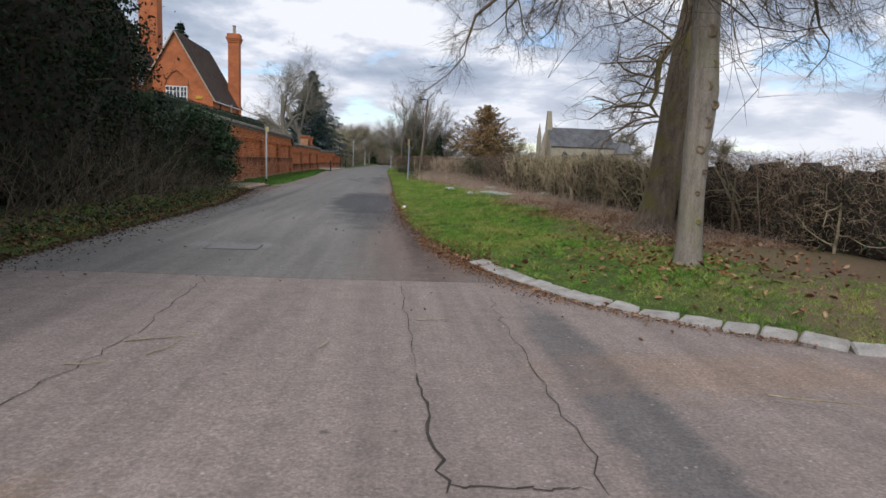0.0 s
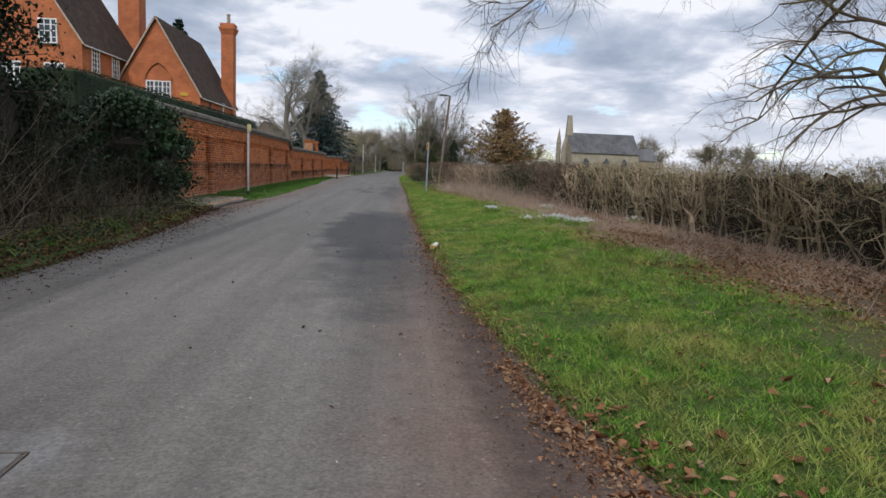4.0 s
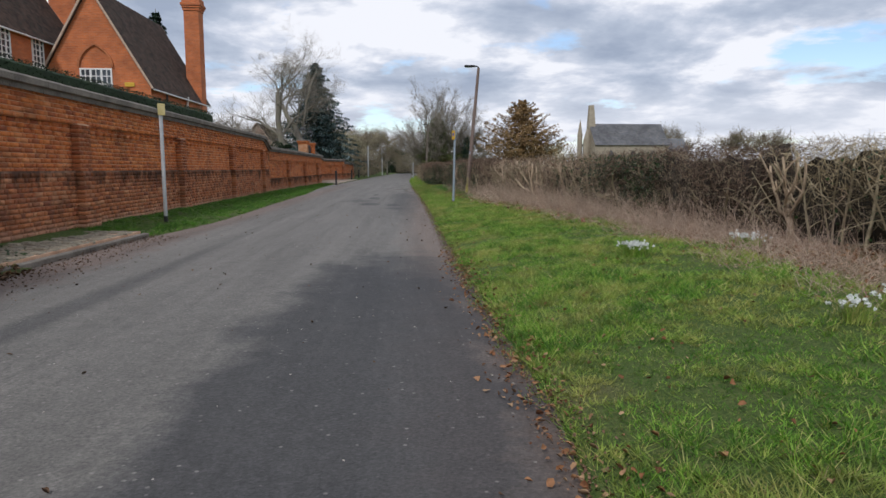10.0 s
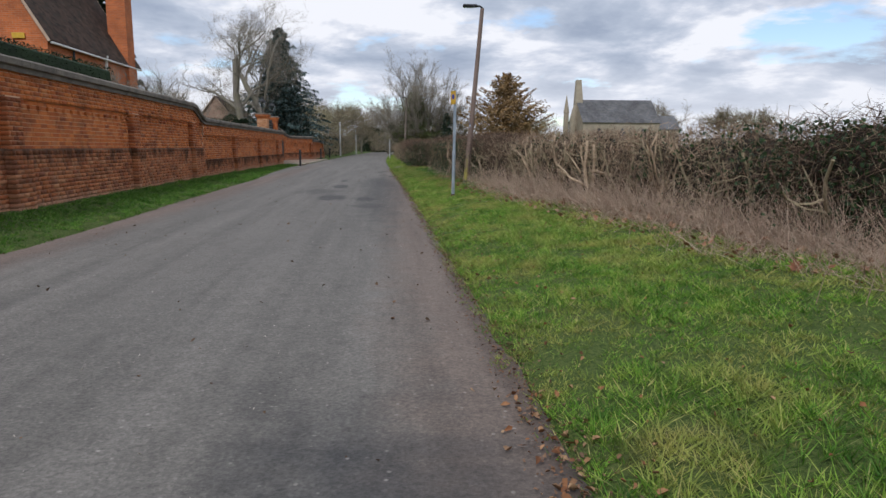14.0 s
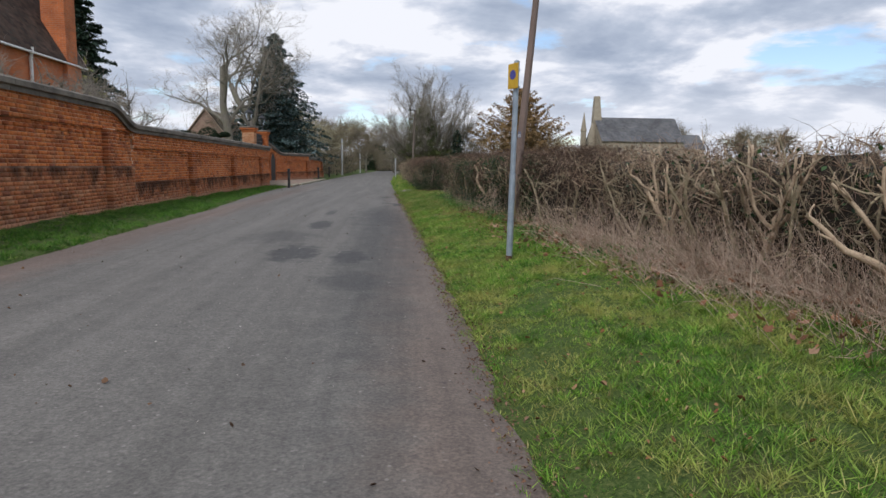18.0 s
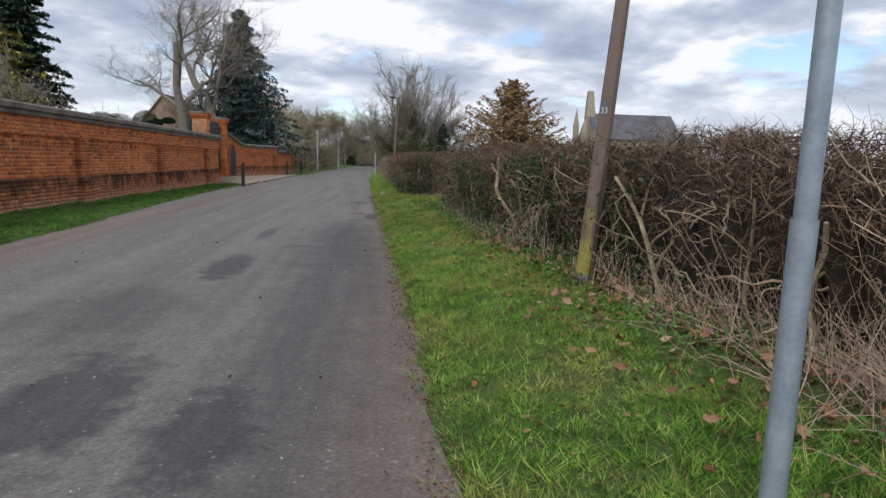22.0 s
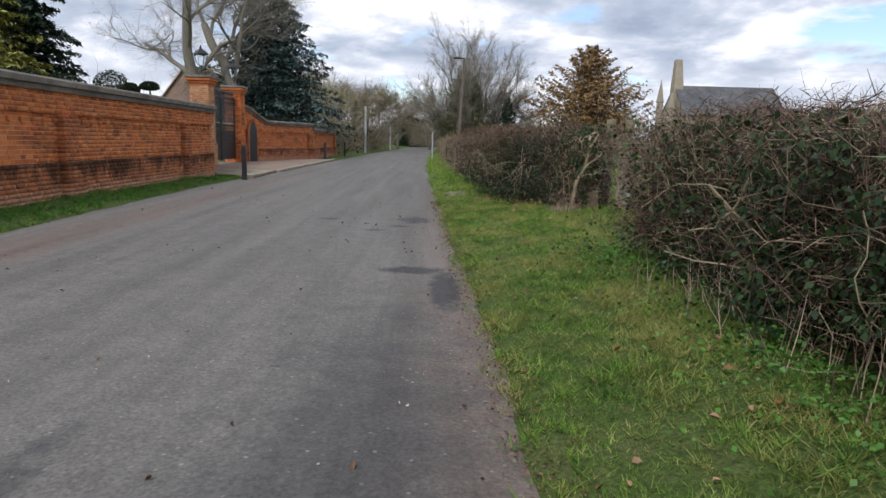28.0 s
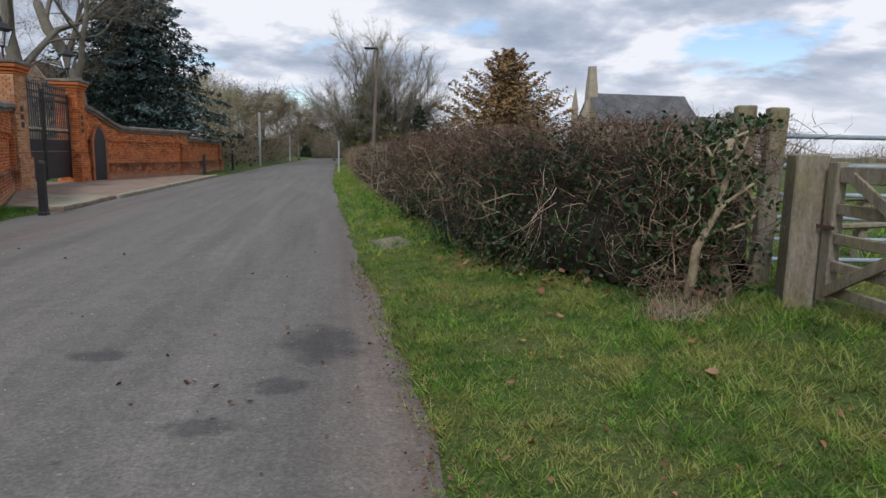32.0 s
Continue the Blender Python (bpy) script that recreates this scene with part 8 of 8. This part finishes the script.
part("cap", lathe([(0.018, 0.18), (0.018, 0.205)], 12), M_plastic, bot)
slab = part("stone_slab", boxed(-0.22, 0.22, -0.3, 0.3, -0.05, 0.03, 0.015), M_coping)
slab.matrix_basis = pose(0.42, 60.8, gz(0.42, 60.8) + 0.01, 4, -6, 14)
tagged(slab, "flat pale stone slab in the grass", "stone")
mh = part("manhole_cover", boxed(-0.34, 0.34, -0.24, 0.24, 0, 0.006, 0.003), M_cover)
mh.matrix_basis = pose(-2.14, 9.2, 0.020, 0, 0, 2)
for mx0, mx1, my0, my1 in ((-0.36, 0.36, -0.262, -0.246), (-0.36, 0.36, 0.246, 0.262), (-0.362, -0.346, -0.246, 0.246), (0.346, 0.362, -0.246, 0.246)):
    part("rim", boxed(mx0, mx1, my0, my1, 0, 0.005), M_pole_wood, mh, "dark joint round the cover")
tagged(mh, "worn pale cover plate set in the road", "manhole cover", kind="structure")


# ---- grass, stalks, leaves and flowers ----
def verge(name, y0, y1, off0, off1, density, h0, h1, width, label, side=1, mat=None, per=11):
    """Grass in tufts: the blades of a tuft lean outwards from its centre."""
    m = int((y1 - y0) * (off1 - off0) * density / per)
    cy_ = rng.uniform(y0, y1, m)
    o = off0 + (off1 - off0) * rng.random(m)
    cx_ = edge_r(cy_) + o if side > 0 else edge_l(cy_) - o
    tuft = 1.5 * (mottle(cx_, cy_, 0.3) - 0.5) + 1.4 * (mottle(cx_, cy_, 0.9) - 0.5)
    keep = rng.random(m) < 1.15 + 0.5 * tuft
    if side > 0 and y0 < 40:
        # grass gives out before the litter at the hedge foot
        keep &= (cx_ < np.interp(cy_, [a for a, _ in HEDGE_R], [b for _, b in HEDGE_R]) - 0.85 + 0.7 * (mottle(cx_, cy_, 0.5) - 0.5)) | (cy_ > 40)
    cx_, cy_, tuft = cx_[keep], cy_[keep], tuft[keep]
    m = len(cx_)
    big = rng.uniform(0.55, 1.35, m) * (0.9 + 0.6 * np.clip(tuft, -0.7, 1))
    i = np.repeat(np.arange(m), per)
    n = len(i)
    a = rng.uniform(0, 6.283, n)
    r = np.abs(rng.normal(size=n)) * 0.026
    x, y = cx_[i] + r * np.cos(a), cy_[i] + r * np.sin(a)
    z = ground_z(x, y) + wobble(x, y) * np.clip((np.abs(x) - 1.0) / 2.0, 0, 1) - 0.005
    p = np.stack([x, y, z], 1)
    h = (rng.uniform(h0, h1, n) * big[i])[:, None]
    lean = rng.uniform(0.15, 1.5, n) + r * 10
    t = np.stack([lean * np.cos(a) + rng.normal(size=n) * 0.3, lean * np.sin(a) + rng.normal(size=n) * 0.3, np.ones(n)], 1)
    f = rng.uniform(0, 6.283, n)
    s_ = np.stack([np.cos(f), np.sin(f), np.zeros(n)], 1)
    w = (width * rng.uniform(0.6, 1.2, n))[:, None]
    v = np.stack([p - s_ * w / 2, p + s_ * w / 2, p + t * h + s_ * w * 0.1, p + t * h - s_ * w * 0.1], axis=1)
    ob = quads(name, v.reshape(-1, 3), np.arange(4 * n).reshape(-1, 4), mat or M_grass)
    return tagged(ob, label, "grass", kind="stuff")


verge("verge_grass", 9, 47, 0.02, 1.7, 4600, 0.016, 0.060, 0.0072, "short green winter grass on the verge")
verge("verge_grass", 47, 60, 0.02, 1.7, 4400, 0.016, 0.060, 0.007, "short worn winter grass on the verge", 1, M_grass_dull)
verge("verge_grass", 9, 40, 1.6, 3.2, 2600, 0.02, 0.062, 0.009, "short green winter grass on the verge")
verge("verge_grass", 4.3, 9, 0.12, 2.8, 3000, 0.02, 0.058, 0.007, "short green winter grass on the verge")
verge("verge_grass", 51.5, 57.5, 1.5, 5.5, 2800, 0.02, 0.07, 0.008, "short green winter grass at the field gate", 1, M_grass_dull)
verge("verge_grass", 60, 110, 0.05, 1.4, 350, 0.05, 0.12, 0.015, "short green winter grass on the verge")
verge("verge_grass", 27.8, 66.1, 0.02, 1.4, 1500, 0.03, 0.075, 0.011, "dark green grass below the brick wall", -1, M_grass_dark)
verge("verge_grass", 3, 24, 0.1, 1.6, 200, 0.05, 0.12, 0.012, "thin grass on the shaded bank", -1)
verge("field_grass", 57.5, 75, 2.6, 14, 160, 0.05, 0.14, 0.02, "field grass beyond the gates")
verge("edge_moss_tufts", 9, 60, 0.0, 0.34, 1500, 0.010, 0.032, 0.008, "yellow-green moss and worn grass at the road edge", 1, M_moss, 12)
verge("worn_grass_tufts", 9, 60, 0.3, 2.4, 420, 0.012, 0.042, 0.008, "worn yellowed grass among the green", 1, M_moss, 30)
verge("edge_grass_tufts", 9, 60, -0.10, 0.12, 900, 0.010, 0.04, 0.006, "grass tufts creeping over the road edge", 1, None, 9)

# dead stalks at the hedge foot
n = 15000
y = rng.uniform(23, 50, n)
keep = rng.random(n) < np.interp(y, [23, 26, 29, 36, 39, 41, 50], [0.25, 0.7, 1.0, 1.0, 0.35, 0.03, 0.02])
y = y[keep]
n = len(y)
front_x = np.interp(y, [a for a, _ in HEDGE_R], [b for _, b in HEDGE_R]) - 0.35
x = front_x - np.abs(rng.normal(size=n)) * np.interp(y, [23, 30, 36, 40, 50], [0.6, 0.45, 0.42, 0.25, 0.15])
P = np.stack([x, y, ground_z(x, y) - 0.01], 1)
D = np.concatenate([rng.normal(size=(n, 2)) * 0.5 + np.array([-0.25, -0.2]), np.ones((n, 1)) * 0.8], 1)
stalks = quads("dead_stalks", *vtwigs(P, D, rng.uniform(0.15, 0.85, n), rng.uniform(0.002, 0.0042, n), 3, 0.2, 0.12), M_straw)
tagged(stalks, "pale dead stalks and dry grass at the hedge foot", "dry grass", kind="stuff")


def litter(name, n, xy, s0, s1, label, mat=None):
    x, y = xy(n)
    z = ground_z(x, y) + np.where((x > edge_r(y) + 0.08) | (x < edge_l(y) - 0.08), 0.03, 0.012)
    nrm = np.concatenate([rng.normal(size=(n, 2)) * 0.45, np.ones((n, 1))], 1)
    ob = quads(name, *vlitter(np.stack([x, y, z], 1), rng.uniform(s0, s1, n), nrm), mat or M_litter)
    return tagged(ob, label, "leaves", kind="stuff")


litter("fallen_leaves", 1100, lambda n: (lambda y: (edge_r(y) + np.abs(rng.normal(size=n)) * 1.1 + 0.1, y))(rng.uniform(9, 58, n)), 0.02, 0.045, "scattered brown leaves on the verge grass")
litter("fallen_leaves", 7000, lambda n: (lambda y: (np.interp(y, [a for a, _ in HEDGE_R], [b for _, b in HEDGE_R]) - 0.55 + rng.normal(size=n) * 0.42, y))(rng.uniform(10, 47, n)), 0.018, 0.055, "drift of brown leaves along the hedge foot")
litter("fallen_leaves", 12000, lambda n: (lambda y: (edge_r(y) - 0.02 + rng.normal(size=n) * 0.075, y))(8 + 52 * rng.random(n) ** 1.3), 0.006, 0.026, "brown leaf crumbs along the road edge", M_crumb)
litter("fallen_leaves", 1500, lambda n: (lambda y: (edge_l(y) - np.abs(rng.normal(size=n)) * 0.6 + 0.05, y))(rng.uniform(4, 24, n)), 0.025, 0.08, "brown leaves scattered on the shaded bank")
litter("fallen_leaves", 7000, lambda n: (lambda y: (edge_l(y) - np.abs(rng.normal(size=n)) * 0.7 + 0.15, y))(rng.uniform(4, 24, n)), 0.02, 0.07, "drift of dark leaves below the evergreens", M_dark_litter)
litter("leaf_crumbs", 4200, lambda n: (lambda y: (edge_r(y) - 0.06 - np.abs(rng.normal(size=n)) * 0.26, y))(rng.uniform(6.2, 17, n)), 0.005, 0.019, "brown leaf crumbs swept along the kerb", M_crumb)
litter("leaf_bits", 1500, lambda n: (lambda y: (edge_r(y) - 0.03 + rng.normal(size=n) * 0.11, y))(rng.uniform(9, 26, n)), 0.018, 0.05, "torn brown leaves and bits along the muddy road edge")
litter("leaf_crumbs", 450, lambda n: (lambda y: (edge_l(y) + (edge_r(y) - edge_l(y)) * rng.random(n), y))(rng.uniform(5, 62, n)), 0.012, 0.045, "small dark crumbs scattered over the road", M_dark_litter)
litter("leaf_crumbs", 45, lambda n: (rng.uniform(-1.7, -0.1, n), rng.uniform(52.6, 57, n)), 0.015, 0.045, "dark crumbs scattered over the road", M_dark_litter)
litter("pale_chippings", 1100, lambda n: (lambda y: (edge_l(y) + (edge_r(y) - edge_l(y)) * rng.random(n), y))(rng.uniform(2, 62, n)), 0.006, 0.02, "pale stone chippings on the road", M_fleck)
litter("leaf_crumbs", 4000, lambda n: (lambda y: (edge_l(y) + np.abs(rng.normal(size=n)) * 0.35, y))(rng.uniform(5, 28, n)), 0.01, 0.035, "dark leaf crumbs along the bank", M_dark_litter)
litter("leaf_crumbs", 5200, lambda n: (lambda y: (edge_r(y) - 0.10 - np.abs(rng.normal(size=n)) * np.interp(y, [4.5, 7, 9, 11], [0.16, 0.2, 0.16, 0.08]), y))(rng.uniform(4.6, 11, n)), 0.008, 0.028, "orange-brown leaf crumbs lying against the kerb")
litter("fallen_leaves", 260, lambda n: (lambda y: (edge_r(y) + rng.normal(size=n) * 0.16, y))(rng.uniform(7.6, 10, n)), 0.03, 0.08, "curled brown leaves at the end of the kerb")
litter("fallen_leaves", 900, lambda n: (3.6 + rng.normal(size=n) * 0.9, 8.0 + rng.normal(size=n) * 1.3), 0.03, 0.09, "brown leaves round the trees")

# litter belt and dry stalks between the grass and the hedge
def belt_x(y):
    hx = np.interp(y, [a for a, _ in HEDGE_R], [b for _, b in HEDGE_R])
    return edge_r(y) + np.interp(y, [8, 12, 18, 24, 29], [2.6, 2.5, 2.6, 2.4, 2.2]) + 0.8 * (mottle(y * 0, y, 1.1) - 0.5), hx - 0.15


def in_belt(n):
    y = rng.uniform(8.5, 29, n)
    a, b = belt_x(y)
    return a + (b - a) * rng.random(n) ** 0.8, y


litter("fallen_leaves", 15000, lambda n: (lambda q: (q[0], np.where(rng.random(n) < 0.75, 8.5 + (q[1] - 8.5) * 0.5, q[1])))(in_belt(n)), 0.015, 0.048, "brown leaf litter between the grass and the hedge")
x, y = in_belt(16000)
keep = mottle(x, y, 0.6) > 0.36
x, y = x[keep], y[keep]
n = len(x)
D = np.concatenate([rng.normal(size=(n, 2)) * 0.6, np.ones((n, 1)) * 0.6], 1)
dry = quads("dry_stalks", *vtwigs(np.stack([x, y, ground_z(x, y) - 0.01], 1), D, rng.uniform(0.08, 0.42, n), rng.uniform(0.0015, 0.0032, n), 3, 0.3, 0.1), M_straw)
tagged(dry, "thin dry stalks and twigs in the leaf litter", "dry grass", kind="stuff")


def big_leaves(n, y0, y1, o0, o1, label, line):
    y = rng.uniform(y0, y1, n)
    x = np.interp(y, [a for a, _ in line], [b for _, b in line]) - rng.uniform(o0, o1, n)
    nrm = np.concatenate([rng.normal(size=(n, 2)) * 0.55, np.ones((n, 1))], 1)
    ob = quads("fallen_leaves", *vmaple(np.stack([x, y, ground_z(x, y) + rng.uniform(0.05, 0.09, n)], 1), rng.uniform(0.05, 0.13, n), nrm), M_maple)
    tagged(ob, label, "leaves", kind="stuff")


big_leaves(1000, 30, 46, 0.1, 0.85, "large lobed orange-brown leaves along the hedge foot", HEDGE_R)
big_leaves(380, 27, 41, 0.6, 1.7, "large lobed orange-brown leaves scattered on the grass", HEDGE_R)
big_leaves(60, 56.2, 60, 0.2, 0.9, "large lobed orange-brown leaves below the hedge", HEDGE_R2)
n = 20
y = rng.uniform(48, 58, n)
x = edge_r(y) + rng.uniform(0.1, 2.2, n)
ob = quads("fallen_leaves", *vmaple(np.stack([x, y, ground_z(x, y) + 0.05], 1), rng.uniform(0.05, 0.11, n), np.concatenate([rng.normal(size=(n, 2)) * 0.4, np.ones((n, 1))], 1)), M_maple)
tagged(ob, "single lobed brown leaves on the verge grass", "leaves", kind="stuff")
# short cut stalks standing at the hedge foot
n = 700
y = 29 + 22 * rng.random(n) ** 1.6
x = np.interp(y, [a for a, _ in HEDGE_R], [b for _, b in HEDGE_R]) - rng.uniform(0.35, 0.8, n)
D = np.concatenate([rng.normal(size=(n, 2)) * 0.18, np.ones((n, 1))], 1)
ob = quads("cut_stalks", *vtwigs(np.stack([x, y, ground_z(x, y) - 0.02], 1), D, rng.uniform(0.12, 0.5, n), rng.uniform(0.003, 0.0055, n), 2, 0.1), M_straw)
tagged(ob, "short pale cut stalks at the hedge foot", "dry stalks", kind="stuff")
n = 240
P = np.stack([1.95 + rng.normal(size=n) * 0.13, 56.05 + rng.normal(size=n) * 0.12, np.zeros(n)], 1)
P[:, 2] = ground_z(P[:, 0], P[:, 1])
ob = quads("dry_grass_tuft", *vtwigs(P, np.concatenate([rng.normal(size=(n, 2)) * 0.45, np.ones((n, 1))], 1), rng.uniform(0.1, 0.3, n), 0.0016, 3, 0.2, 0.12), M_straw)
tagged(ob, "tuft of pale dry grass at the hedge end", "dry grass", kind="stuff")

# low green weeds and ivy on the ground at the hedge foot and on the bank
n = 17000
y = rng.uniform(36, 53, n)
x = np.interp(y, [a for a, _ in HEDGE_R], [b for _, b in HEDGE_R]) - 0.55 + rng.normal(size=n) * 0.33
keep = np.sin(y * 2.1) + np.sin(y * 5.3 + 1) * 0.7 > -0.3
x, y = x[keep], y[keep]
nrm = np.concatenate([rng.normal(size=(len(x), 2)) * 0.7, np.ones((len(x), 1))], 1)
weeds = quads("ground_weeds", *vleaves(np.stack([x, y, ground_z(x, y) + 0.03 + 0.22 * mottle(x, y, 0.25) * rng.random(len(x))], 1), rng.uniform(0.014, 0.042, len(x)), 0.75, nrm), M_weed)
tagged(weeds, "low green nettles and ivy at the hedge foot", "weeds", kind="stuff")
n = 2600
y = rng.uniform(4, 25, n)
x = edge_l(y) - 0.25 - np.abs(rng.normal(size=n)) * 0.7
nrm = np.concatenate([rng.normal(size=(n, 2)) * 0.7, np.ones((n, 1))], 1)
weeds = quads("ground_weeds", *vleaves(np.stack([x, y, ground_z(x, y) + rng.uniform(0.02, 0.12, n)], 1), rng.uniform(0.03, 0.08, n), 0.75, nrm), M_ivy)
tagged(weeds, "dark ivy and weeds on the shaded bank", "weeds", kind="stuff")

for k, (sx, sy, sr, sn) in enumerate(((2.25, 23.6, 0.15, 170), (3.2, 20.3, 0.28, 230), (3.45, 19.5, 0.28, 230), (2.55, 20.2, 0.11, 50), (3.77, 23.9, 0.20, 130), (4.9, 20.3, 0.16, 60))):
    c = empty("snowdrop_clump", sx, sy, gz(sx, sy))
    tagged(c, "clump of white snowdrops with green leaves", "flowers", "snowdrops by the hedge")
    p = rng.normal(size=(sn, 3)) * np.array([sr * 0.5, sr * 0.5, 0])
    tagged(quads("leaf_growth", *vblades(np.repeat(p, 3, 0) + rng.normal(size=(sn * 3, 3)) * np.array([0.02, 0.02, 0]), 0.13, 0.007, 0.4), M_grass, c), kind="stuff")
    q = p + np.array([0, 0, 0.14]) + rng.normal(size=(sn, 3)) * np.array([0.02, 0.02, 0.02])
    tagged(quads("petal_growth", *vleaves(np.repeat(q[::2], 4, 0) + rng.normal(size=(4 * len(q[::2]), 3)) * 0.006, 0.034, 0.6, None, 0.4), M_snowdrop, c), kind="stuff")
# sticks on the road and grass
for k, (sx, sy, ln, a) in enumerate(((-1.75, 4.4, 0.5, 20), (-1.5, 4.1, 0.35, 70), (0.25, 5.2, 0.3, 5), (-0.45, 4.35, 0.16, 60), (2.2, 3.4, 0.55, -25), (0.42, 23.45, 1.25, 3), (-1.9, 3.9, 0.3, -15))):
    pts, rad = limb((0, 0, 0), (math.cos(radians(a)), math.sin(radians(a)), 0), ln, 0.006, 0.003, 6, 0.12)
    s = part("fallen_twig", tube([(p.x, p.y, abs(p.z) * 0.3) for p in pts], rad, 5), M_stem)
    s.location = (sx, sy, gz(sx, sy) + (0.012 if sx < 1.5 else 0.05))
    tagged(s, "thin fallen twig lying on the ground", "twig", "fallen twigs")
